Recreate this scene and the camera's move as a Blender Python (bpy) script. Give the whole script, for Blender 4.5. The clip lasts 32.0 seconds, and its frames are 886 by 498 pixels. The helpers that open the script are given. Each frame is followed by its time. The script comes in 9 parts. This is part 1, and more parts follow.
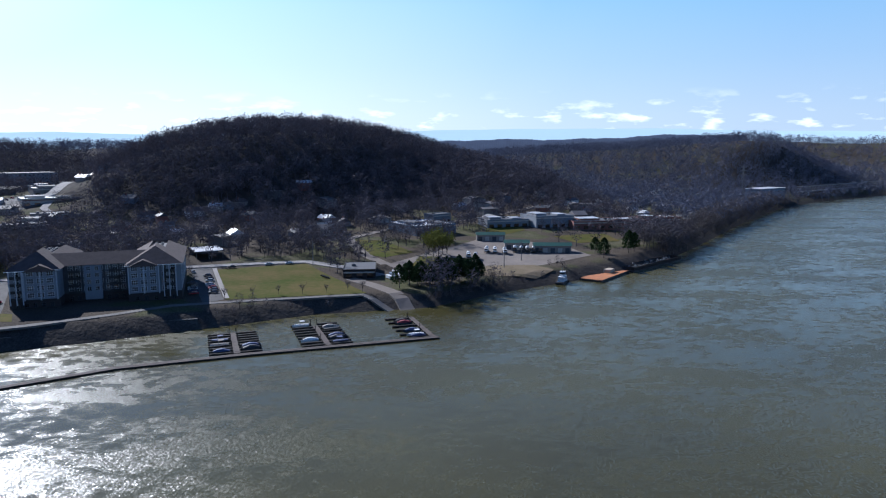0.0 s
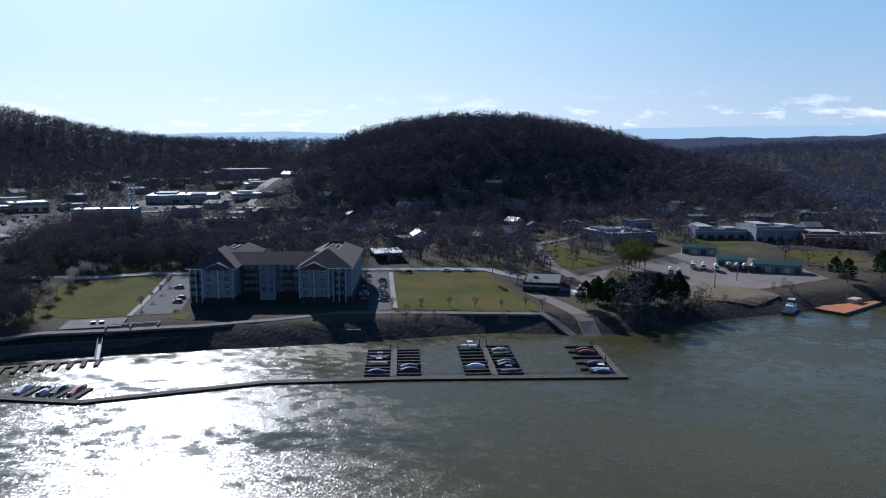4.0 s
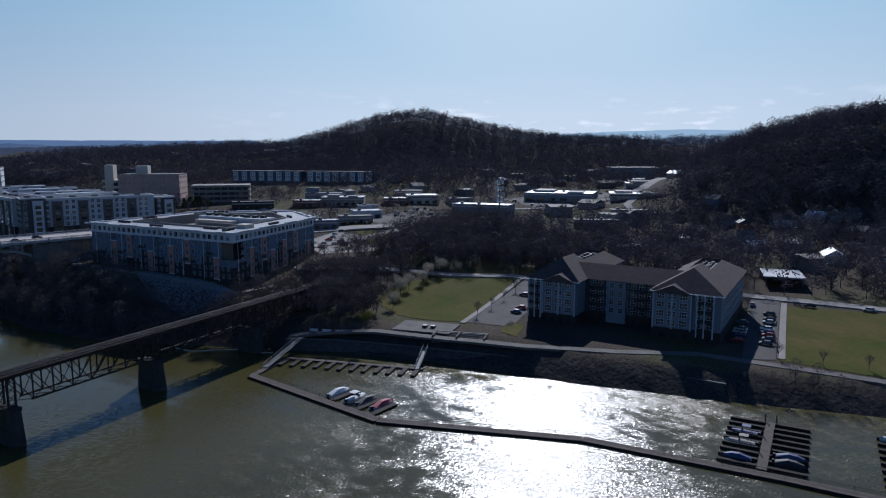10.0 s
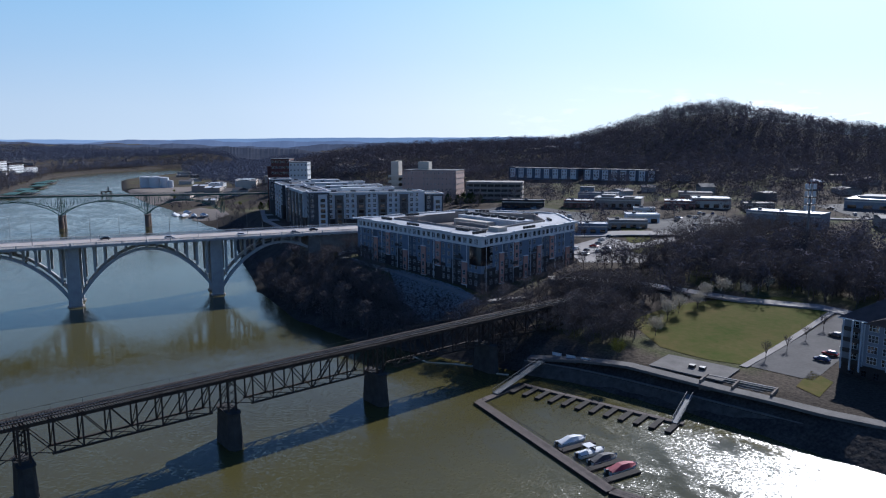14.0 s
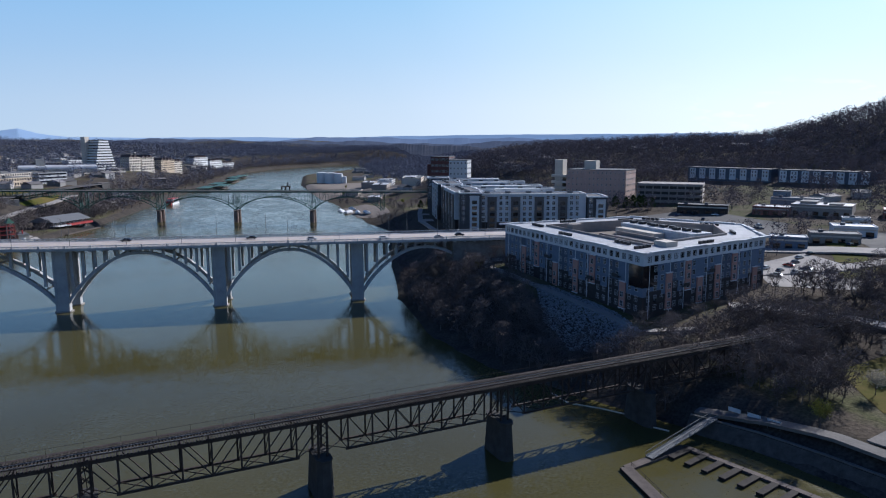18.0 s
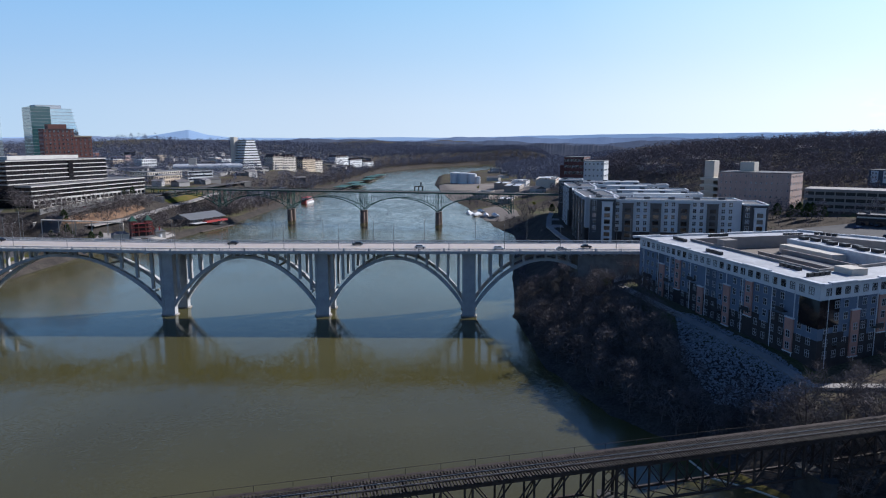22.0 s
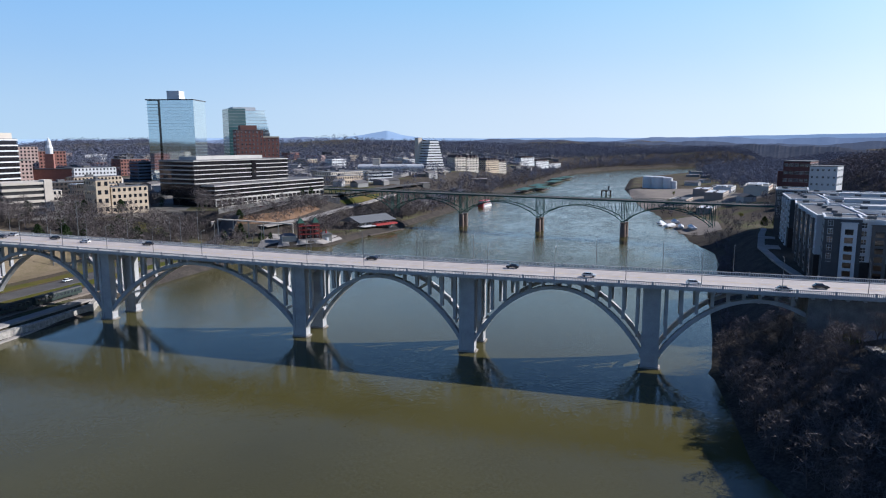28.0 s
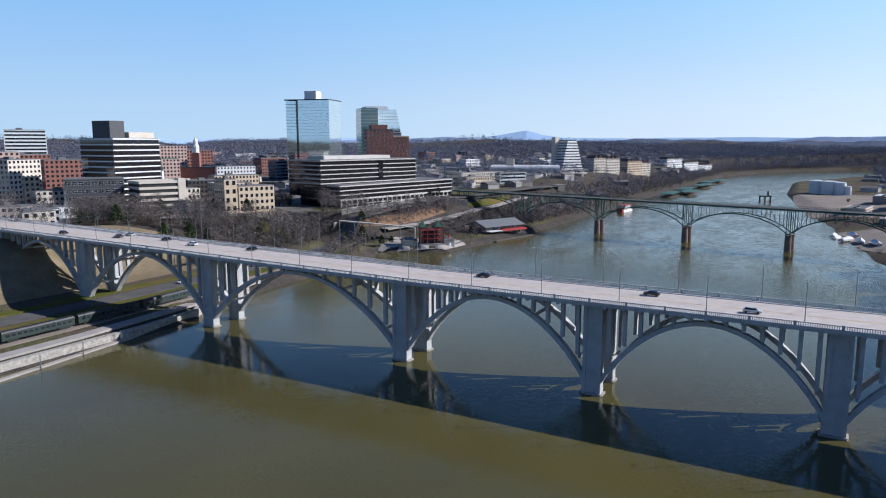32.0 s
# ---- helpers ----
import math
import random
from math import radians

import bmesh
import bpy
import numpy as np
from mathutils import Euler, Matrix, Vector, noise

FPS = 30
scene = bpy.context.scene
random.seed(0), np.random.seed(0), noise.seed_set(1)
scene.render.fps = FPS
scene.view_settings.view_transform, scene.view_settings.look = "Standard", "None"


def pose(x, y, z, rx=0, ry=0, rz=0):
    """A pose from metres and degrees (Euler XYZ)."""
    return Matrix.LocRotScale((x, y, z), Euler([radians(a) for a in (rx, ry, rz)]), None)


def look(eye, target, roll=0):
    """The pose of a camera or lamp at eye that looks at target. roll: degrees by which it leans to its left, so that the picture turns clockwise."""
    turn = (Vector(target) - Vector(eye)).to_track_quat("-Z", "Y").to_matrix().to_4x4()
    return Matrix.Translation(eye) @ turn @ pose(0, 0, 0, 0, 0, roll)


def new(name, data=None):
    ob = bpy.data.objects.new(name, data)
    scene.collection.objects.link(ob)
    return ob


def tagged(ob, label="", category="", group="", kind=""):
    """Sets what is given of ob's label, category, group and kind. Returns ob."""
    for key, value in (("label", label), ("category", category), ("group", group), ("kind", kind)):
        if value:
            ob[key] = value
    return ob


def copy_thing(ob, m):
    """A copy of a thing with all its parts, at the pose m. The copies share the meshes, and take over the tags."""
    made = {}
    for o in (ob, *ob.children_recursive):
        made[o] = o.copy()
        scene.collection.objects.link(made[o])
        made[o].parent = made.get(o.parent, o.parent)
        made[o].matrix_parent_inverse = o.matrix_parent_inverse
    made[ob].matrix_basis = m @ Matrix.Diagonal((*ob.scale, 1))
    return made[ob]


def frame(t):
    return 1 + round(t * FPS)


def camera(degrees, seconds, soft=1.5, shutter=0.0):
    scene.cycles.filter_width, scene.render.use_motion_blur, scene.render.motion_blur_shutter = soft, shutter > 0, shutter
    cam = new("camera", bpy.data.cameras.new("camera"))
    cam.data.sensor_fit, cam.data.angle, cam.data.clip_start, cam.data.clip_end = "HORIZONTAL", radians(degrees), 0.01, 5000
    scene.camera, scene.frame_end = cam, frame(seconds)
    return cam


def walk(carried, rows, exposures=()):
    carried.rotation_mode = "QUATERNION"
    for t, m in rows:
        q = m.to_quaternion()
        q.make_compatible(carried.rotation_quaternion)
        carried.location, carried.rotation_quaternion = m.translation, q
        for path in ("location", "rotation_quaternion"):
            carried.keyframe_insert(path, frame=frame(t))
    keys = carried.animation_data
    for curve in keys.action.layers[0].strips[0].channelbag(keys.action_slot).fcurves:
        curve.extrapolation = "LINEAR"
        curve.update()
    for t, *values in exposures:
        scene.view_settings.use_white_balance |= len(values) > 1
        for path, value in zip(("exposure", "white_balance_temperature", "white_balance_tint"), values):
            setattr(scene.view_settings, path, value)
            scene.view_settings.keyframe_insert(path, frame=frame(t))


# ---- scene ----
cam = camera(65.75, 32.0, soft=1.15)
PATH = [
    (0, (-96.13, -357.59, 71.40), (2.17, -369.47, 57.40), -0.17),
    (1, (-86.42, -359.53, 71.48), (12.40, -365.50, 57.38), -0.08),
    (2, (-76.59, -361.32, 71.54), (22.40, -360.14, 57.36), -0.00),
    (3, (-66.83, -362.91, 71.62), (31.70, -353.37, 57.45), 0.04),
    (3.5, (-62.02, -363.49, 71.65), (36.09, -350.29, 57.48), 0.05),
    (5.5, (-43.62, -364.07, 71.75), (51.75, -337.59, 57.52), 0.02),
    (6, (-39.07, -363.98, 71.64), (55.11, -333.55, 57.36), 0.06),
    (6.5, (-34.54, -363.75, 71.46), (58.07, -328.84, 57.12), 0.10),
    (7, (-29.99, -363.30, 71.24), (60.83, -323.98, 56.90), 0.12),
    (7.5, (-25.49, -362.65, 70.98), (63.40, -319.14, 56.66), 0.12),
    (8, (-21.05, -361.76, 70.70), (65.55, -313.85, 56.37), 0.10),
    (9, (-12.21, -359.30, 70.13), (69.08, -302.85, 55.84), 0.06),
    (9.5, (-7.96, -357.71, 69.92), (69.93, -296.65, 55.62), 0.04),
    (10, (-3.76, -355.78, 69.76), (69.83, -289.61, 55.42), 0.03),
    (10.5, (0.36, -353.66, 69.69), (69.27, -282.63, 55.32), 0.01),
    (11, (4.35, -351.43, 69.66), (69.14, -276.65, 55.21), -0.01),
    (11.5, (8.20, -349.09, 69.69), (69.10, -271.12, 55.16), -0.02),
    (12, (11.93, -346.60, 69.77), (68.91, -265.74, 55.18), -0.01),
    (13, (19.05, -341.13, 69.99), (67.69, -255.01, 55.24), 0.01),
    (13.5, (22.34, -338.18, 70.08), (66.94, -249.91, 55.24), -0.01),
    (14, (25.46, -335.12, 70.16), (66.29, -245.06, 55.26), -0.04),
    (14.5, (28.43, -332.01, 70.24), (65.71, -240.43, 55.24), -0.08),
    (16.5, (38.74, -318.46, 70.71), (63.43, -222.75, 55.53), -0.09),
    (17, (40.91, -314.65, 70.76), (62.98, -218.32, 55.51), -0.09),
    (18, (44.84, -306.63, 70.78), (62.09, -209.33, 55.45), -0.09),
    (19, (48.48, -298.36, 70.73), (61.21, -200.37, 55.34), -0.11),
    (20, (51.91, -290.07, 70.61), (59.68, -191.57, 55.21), -0.14),
    (21, (54.80, -281.84, 70.50), (57.35, -183.05, 55.17), -0.14),
    (22, (57.11, -273.43, 70.40), (54.36, -174.65, 55.08), -0.17),
    (23, (58.92, -264.78, 70.39), (51.80, -166.22, 55.05), -0.21),
    (24, (60.17, -255.92, 70.50), (49.23, -157.71, 55.17), -0.19),
    (24.5, (60.63, -251.54, 70.57), (47.47, -153.61, 55.24), -0.19),
    (25, (60.99, -247.18, 70.63), (44.24, -149.79, 55.30), -0.19),
    (25.5, (61.25, -242.75, 70.68), (41.00, -146.03, 55.35), -0.18),
    (27.5, (60.76, -224.47, 70.73), (34.03, -129.32, 55.49), -0.14),
    (28, (60.18, -219.80, 70.70), (30.68, -125.46, 55.50), -0.11),
    (29, (58.87, -210.51, 70.61), (25.53, -117.46, 55.44), -0.07),
    (30, (57.28, -201.49, 70.54), (19.39, -110.20, 55.37), -0.05),
    (31, (55.36, -192.64, 70.49), (12.39, -103.63, 55.33), -0.03),
    (32, (53.28, -183.70, 70.48), (5.52, -97.16, 55.30), -0.04),
]
walk(cam, [(t, look(eye, target, roll)) for t, eye, target, roll in PATH],
     exposures=[(0, 0.46, 5450, 12), (3, 0.3, 5450, 12), (6, -0.16, 5450, 12), (8, -0.3, 5450, 12), (9, -0.36, 5450, 12), (11, -0.32, 5450, 12), (12.2, 0.04, 5550, 12), (13, 0.22, 5550, 12), (15, 0.3, 5650, 12), (19, 0.40, 5750, 12), (25, 0.52, 5900, 12), (32, 0.58, 5900, 12)])

# ---- world and sun ----
SUN_EL, SUN_X, SUN_Y = radians(30.8), 0.829, 0.559
world = bpy.data.worlds.new("sky")
scene.world = world
world.use_nodes = True
wn, wl = world.node_tree.nodes, world.node_tree.links
wbg = wn["Background"]
sky = wn.new("ShaderNodeTexSky")
sky.sky_type = "NISHITA"
sky.sun_disc = False
sky.sun_elevation = SUN_EL
sky.sun_rotation = math.atan2(SUN_X, SUN_Y)
sky.altitude, sky.air_density, sky.dust_density, sky.ozone_density = 250, 1.0, 0.1, 1.9
# small fair-weather clouds low over the horizon
wtc = wn.new("ShaderNodeTexCoord")
wsep = wn.new("ShaderNodeSeparateXYZ")
wl.new(wtc.outputs["Generated"], wsep.inputs[0])
wmap = wn.new("ShaderNodeMapping")
wmap.inputs["Scale"].default_value = (13, 13, 46)
wl.new(wtc.outputs["Generated"], wmap.inputs[0])
wnoise = wn.new("ShaderNodeTexNoise")
wnoise.inputs["Scale"].default_value, wnoise.inputs["Detail"].default_value = 1.6, 6
wl.new(wmap.outputs[0], wnoise.inputs["Vector"])
wr = wn.new("ShaderNodeMapRange")
wr.inputs["From Min"].default_value, wr.inputs["From Max"].default_value = 0.56, 0.72
wl.new(wnoise.outputs["Fac"], wr.inputs["Value"])
wband = wn.new("ShaderNodeValToRGB")
cr = wband.color_ramp
cr.elements[0].position, cr.elements[0].color = 0.012, (0, 0, 0, 1)
cr.elements[1].position, cr.elements[1].color = 0.03, (1, 1, 1, 1)
e = cr.elements.new(0.05); e.color = (0.8, 0.8, 0.8, 1)
e = cr.elements.new(0.085); e.color = (0, 0, 0, 1)
wl.new(wsep.outputs["Z"], wband.inputs[0])
wmul = wn.new("ShaderNodeMath"); wmul.operation = "MULTIPLY"
wl.new(wr.outputs[0], wmul.inputs[0]); wl.new(wband.outputs[0], wmul.inputs[1])
wside = wn.new("ShaderNodeMapRange")
wside.inputs["From Min"].default_value, wside.inputs["From Max"].default_value = 0.45, 0.75
wl.new(wsep.outputs["X"], wside.inputs["Value"])
wmu2 = wn.new("ShaderNodeMath"); wmu2.operation = "MULTIPLY"
wl.new(wmul.outputs[0], wmu2.inputs[0]); wl.new(wside.outputs[0], wmu2.inputs[1])
wmix = wn.new("ShaderNodeMixRGB")
wmix.inputs["Color2"].default_value = (20, 19.8, 19.4, 1)
# hazy air low over the land: whiter and brighter towards the sun, deeper blue away from it
wdot = wn.new("ShaderNodeVectorMath"); wdot.operation = "DOT_PRODUCT"
wdot.inputs[1].default_value = (SUN_X * math.cos(SUN_EL), SUN_Y * math.cos(SUN_EL), math.sin(SUN_EL))
wl.new(wtc.outputs["Generated"], wdot.inputs[0])
def air_ramp(src, stops):
    r = wn.new("ShaderNodeValToRGB")
    for i, (p, c) in enumerate(stops):
        el = r.color_ramp.elements[i] if i < 2 else r.color_ramp.elements.new(p)
        el.position, el.color = p, (*c, 1)
    wl.new(src, r.inputs[0])
    return r.outputs[0]
wpos = wn.new("ShaderNodeMapRange"); wpos.inputs["From Min"].default_value, wpos.inputs["From Max"].default_value = -1, 1
wl.new(wdot.outputs["Value"], wpos.inputs["Value"])
upper = air_ramp(wpos.outputs[0], [(0.0, (0.175, 0.335, 0.54)), (1.0, (0.97, 0.99, 0.96)), (0.45, (0.185, 0.352, 0.56)), (0.70, (0.235, 0.415, 0.587)), (0.825, (0.30, 0.485, 0.635)), (0.90, (0.425, 0.60, 0.71)), (0.95, (0.53, 0.72, 0.82))])
lower = air_ramp(wpos.outputs[0], [(0.0, (0.32, 0.44, 0.54)), (1.0, (0.97, 0.99, 0.96)), (0.45, (0.36, 0.47, 0.555)), (0.685, (0.479, 0.546, 0.594)), (0.79, (0.55, 0.615, 0.65)), (0.87, (0.70, 0.74, 0.755)), (0.92, (0.81, 0.865, 0.88))])
grey = lambda v: (v, v, v)
whv = air_ramp(wsep.outputs["Z"], [(0.0, grey(0.0)), (1.0, grey(1.0)), (0.05, grey(0.18)), (0.12, grey(0.62)), (0.2, grey(1.0))])
wair = wn.new("ShaderNodeMixRGB")
wl.new(whv, wair.inputs["Fac"]); wl.new(lower, wair.inputs["Color1"]); wl.new(upper, wair.inputs["Color2"])
wbright = wn.new("ShaderNodeVectorMath"); wbright.operation = "SCALE"; wbright.inputs["Scale"].default_value = 1 / 0.054
wl.new(wair.outputs[0], wbright.inputs[0])
whz = air_ramp(wsep.outputs["Z"], [(0.0, grey(1.0)), (1.0, grey(0.0)), (0.2, grey(1.0)), (0.27, grey(0.5)), (0.36, grey(0.12)), (0.5, grey(0.0))])
wblue = wn.new("ShaderNodeMixRGB"); wblue.blend_type = "MULTIPLY"; wblue.inputs["Fac"].default_value = 1
wblue.inputs["Color2"].default_value = (0.54, 0.82, 1.22, 1)
wl.new(sky.outputs[0], wblue.inputs["Color1"])
whm = wn.new("ShaderNodeMixRGB")
wl.new(whz, whm.inputs["Fac"]); wl.new(wblue.outputs[0], whm.inputs["Color1"]); wl.new(wbright.outputs[0], whm.inputs["Color2"])
wl.new(wmu2.outputs[0], wmix.inputs["Fac"]); wl.new(whm.outputs[0], wmix.inputs["Color1"])
wl.new(wmix.outputs[0], wbg.inputs["Color"])
wbg.inputs["Strength"].default_value = 0.054
sun = new("sun", bpy.data.lights.new("sun", "SUN"))
sun.data.energy, sun.data.angle, sun.data.color = 5.0, radians(0.55), (1.0, 0.94, 0.86)
sun.matrix_world = look((SUN_X * 100, SUN_Y * 100, 100 * math.tan(SUN_EL)), (0, 0, 0))

# ---- materials ----
def mat(name, col, rough=0.8, metal=0.0, var=0.25, scale=0.5, bump=0.0, bscale=None, col2=None, spec=0.5, rand=0.0, island=0.0, fine=0.0):
    """A plain procedural surface: two-scale colour variation, roughness variation, bump, and a shift per object or island."""
    m = bpy.data.materials.new(name)
    m.use_nodes = True
    n, l = m.node_tree.nodes, m.node_tree.links
    b = n["Principled BSDF"]
    b.inputs["Roughness"].default_value, b.inputs["Metallic"].default_value = rough, metal
    b.inputs["Specular IOR Level"].default_value = spec
    tc = n.new("ShaderNodeTexCoord")
    n1 = n.new("ShaderNodeTexNoise"); n1.inputs["Scale"].default_value, n1.inputs["Detail"].default_value = scale, 5
    n2 = n.new("ShaderNodeTexNoise"); n2.inputs["Scale"].default_value, n2.inputs["Detail"].default_value = scale * 9, 3
    l.new(tc.outputs["Object"], n1.inputs["Vector"]); l.new(tc.outputs["Object"], n2.inputs["Vector"])
    add = n.new("ShaderNodeMath"); add.operation = "MULTIPLY_ADD"; add.inputs[1].default_value = 0.65
    sc = n.new("ShaderNodeMath"); sc.operation = "MULTIPLY"; sc.inputs[1].default_value = 0.35
    l.new(n2.outputs["Fac"], sc.inputs[0]); l.new(n1.outputs["Fac"], add.inputs[0]); l.new(sc.outputs[0], add.inputs[2])
    fac = add.outputs[0]
    mr = n.new("ShaderNodeMapRange"); mr.inputs["From Min"].default_value, mr.inputs["From Max"].default_value = 0.32, 0.68
    l.new(fac, mr.inputs["Value"])
    mix = n.new("ShaderNodeMixRGB")
    c2 = col2 or tuple(c * (1 - var) for c in col)
    c1 = col if col2 else tuple(min(1, c * (1 + var * 0.6)) for c in col)
    mix.inputs["Color1"].default_value, mix.inputs["Color2"].default_value = (*c1, 1), (*c2, 1)
    l.new(mr.outputs[0], mix.inputs["Fac"])
    out = mix.outputs[0]
    if rand or island:
        if rand:
            src = n.new("ShaderNodeObjectInfo").outputs["Random"]
        else:
            src = n.new("ShaderNodeNewGeometry").outputs["Random Per Island"]
        hs = n.new("ShaderNodeHueSaturation")
        mv = n.new("ShaderNodeMapRange")
        k = rand or island
        mv.inputs["To Min"].default_value, mv.inputs["To Max"].default_value = 1 - k, 1 + k
        l.new(src, mv.inputs["Value"]); l.new(mv.outputs[0], hs.inputs["Value"]); l.new(out, hs.inputs["Color"])
        out = hs.outputs[0]
    l.new(out, b.inputs["Base Color"])
    if bump:
        bn = n.new("ShaderNodeBump"); bn.inputs["Strength"].default_value = min(1, bump); bn.inputs["Distance"].default_value = 0.15
        nb = n.new("ShaderNodeTexNoise"); nb.inputs["Scale"].default_value, nb.inputs["Detail"].default_value = bscale or scale * 6, 4
        l.new(tc.outputs["Object"], nb.inputs["Vector"]); l.new(nb.outputs["Fac"], bn.inputs["Height"]); l.new(bn.outputs[0], b.inputs["Normal"])
    return m


def glass_mat(name, col, rough=0.06, rand=0.3):
    m = mat(name, col, rough, 0.0, 0.3, 0.3, spec=0.9, rand=rand)
    return m


def water_mat():
    m = bpy.data.materials.new("river_water")
    m.use_nodes = True
    n, l = m.node_tree.nodes, m.node_tree.links
    b = n["Principled BSDF"]
    b.inputs["IOR"].default_value, b.inputs["Roughness"].default_value = 1.33, 0.05
    tc = n.new("ShaderNodeTexCoord")
    big = n.new("ShaderNodeTexNoise"); big.inputs["Scale"].default_value, big.inputs["Detail"].default_value = 0.012, 4
    l.new(tc.outputs["Object"], big.inputs["Vector"])
    cm = n.new("ShaderNodeValToRGB")
    cm.color_ramp.elements[0].position, cm.color_ramp.elements[0].color = 0.35, (0.058, 0.052, 0.019, 1)
    cm.color_ramp.elements[1].position, cm.color_ramp.elements[1].color = 0.7, (0.078, 0.069, 0.024, 1)
    l.new(big.outputs["Fac"], cm.inputs[0]); l.new(cm.outputs[0], b.inputs["Base Color"])
    # ripples at three lengths, stronger in streaky patches where wind and current roughen the water
    def waves(scale, detail, stretch, turn=0.6, rough=0.5):
        mp = n.new("ShaderNodeMapping"); mp.inputs["Scale"].default_value = stretch; mp.inputs["Rotation"].default_value = (0, 0, turn)
        w = n.new("ShaderNodeTexNoise"); w.inputs["Scale"].default_value, w.inputs["Detail"].default_value = scale, detail
        w.inputs["Roughness"].default_value = rough
        l.new(tc.outputs["Object"], mp.inputs[0]); l.new(mp.outputs[0], w.inputs["Vector"])
        return w.outputs["Fac"]
    def slopes(scale, stretch, k):
        """Slopes of the ripples: noise about zero, times k."""
        mp = n.new("ShaderNodeMapping"); mp.inputs["Scale"].default_value = stretch; mp.inputs["Rotation"].default_value = (0, 0, 0.6)
        w = n.new("ShaderNodeTexNoise"); w.inputs["Scale"].default_value, w.inputs["Detail"].default_value = scale, 1.5
        l.new(tc.outputs["Object"], mp.inputs[0]); l.new(mp.outputs[0], w.inputs["Vector"])
        sb = n.new("ShaderNodeVectorMath"); sb.operation = "SUBTRACT"; sb.inputs[1].default_value = (0.5, 0.5, 0.5)
        ml = n.new("ShaderNodeVectorMath"); ml.operation = "MULTIPLY"; ml.inputs[1].default_value = (k, k, 0)
        l.new(w.outputs["Color"], sb.inputs[0]); l.new(sb.outputs[0], ml.inputs[0])
        return ml.outputs[0]
    patch = waves(0.034, 5, (1, 0.42, 1), 0.35, 0.64)
    pr = n.new("ShaderNodeMapRange"); pr.inputs["From Min"].default_value, pr.inputs["From Max"].default_value = 0.41, 0.55
    pr.inputs["To Min"].default_value, pr.inputs["To Max"].default_value = 0.32, 1.45
    small = waves(0.22, 3, (1, 0.7, 1), 0.5, 0.6)
    pm = n.new("ShaderNodeMath"); pm.operation = "MULTIPLY_ADD"; pm.inputs[1].default_value = 0.45
    ps = n.new("ShaderNodeMath"); ps.operation = "MULTIPLY"; ps.inputs[1].default_value = 0.55
    l.new(patch, ps.inputs[0]); l.new(small, pm.inputs[0]); l.new(ps.outputs[0], pm.inputs[2]); l.new(pm.outputs[0], pr.inputs["Value"])
    ad = n.new("ShaderNodeVectorMath"); ad.operation = "ADD"
    l.new(slopes(1.4, (1, 2.0, 1), 0.55), ad.inputs[0]); l.new(slopes(3.8, (1, 1.5, 1), 0.5), ad.inputs[1])
    sc = n.new("ShaderNodeVectorMath"); sc.operation = "SCALE"
    sy = n.new("ShaderNodeSeparateXYZ"); l.new(tc.outputs["Object"], sy.inputs[0])
    reach = n.new("ShaderNodeMapRange"); reach.interpolation_type = "SMOOTHSTEP"
    for q_, v_ in (("From Min", -270), ("From Max", -120), ("To Min", 1.0), ("To Max", 0.22)):
        reach.inputs[q_].default_value = v_
    l.new(sy.outputs["Y"], reach.inputs["Value"])
    upriver = n.new("ShaderNodeMapRange"); upriver.interpolation_type = "SMOOTHSTEP"
    for q_, v_ in (("From Min", 20), ("From Max", 230), ("To Min", 0.0), ("To Max", 0.34)):
        upriver.inputs[q_].default_value = v_
    l.new(sy.outputs["Y"], upriver.inputs["Value"])
    both = n.new("ShaderNodeMath"); both.operation = "ADD"
    l.new(reach.outputs[0], both.inputs[0]); l.new(upriver.outputs[0], both.inputs[1])
    pw = n.new("ShaderNodeMath"); pw.operation = "MULTIPLY"
    l.new(pr.outputs[0], pw.inputs[0]); l.new(both.outputs[0], pw.inputs[1])
    # ripples too fine to see one by one
    rg = n.new("ShaderNodeMapRange"); rg.inputs["From Max"].default_value = 1.45
    rg.inputs["To Min"].default_value, rg.inputs["To Max"].default_value = 0.05, 0.325
    l.new(pw.outputs[0], rg.inputs["Value"]); l.new(rg.outputs[0], b.inputs["Roughness"])
    l.new(ad.outputs[0], sc.inputs[0]); l.new(pw.outputs[0], sc.inputs["Scale"])
    up = n.new("ShaderNodeVectorMath"); up.operation = "ADD"; up.inputs[1].default_value = (0, 0, 1)
    nm = n.new("ShaderNodeVectorMath"); nm.operation = "NORMALIZE"
    l.new(sc.outputs[0], up.inputs[0]); l.new(up.outputs[0], nm.inputs[0]); l.new(nm.outputs[0], b.inputs["Normal"])
    return m


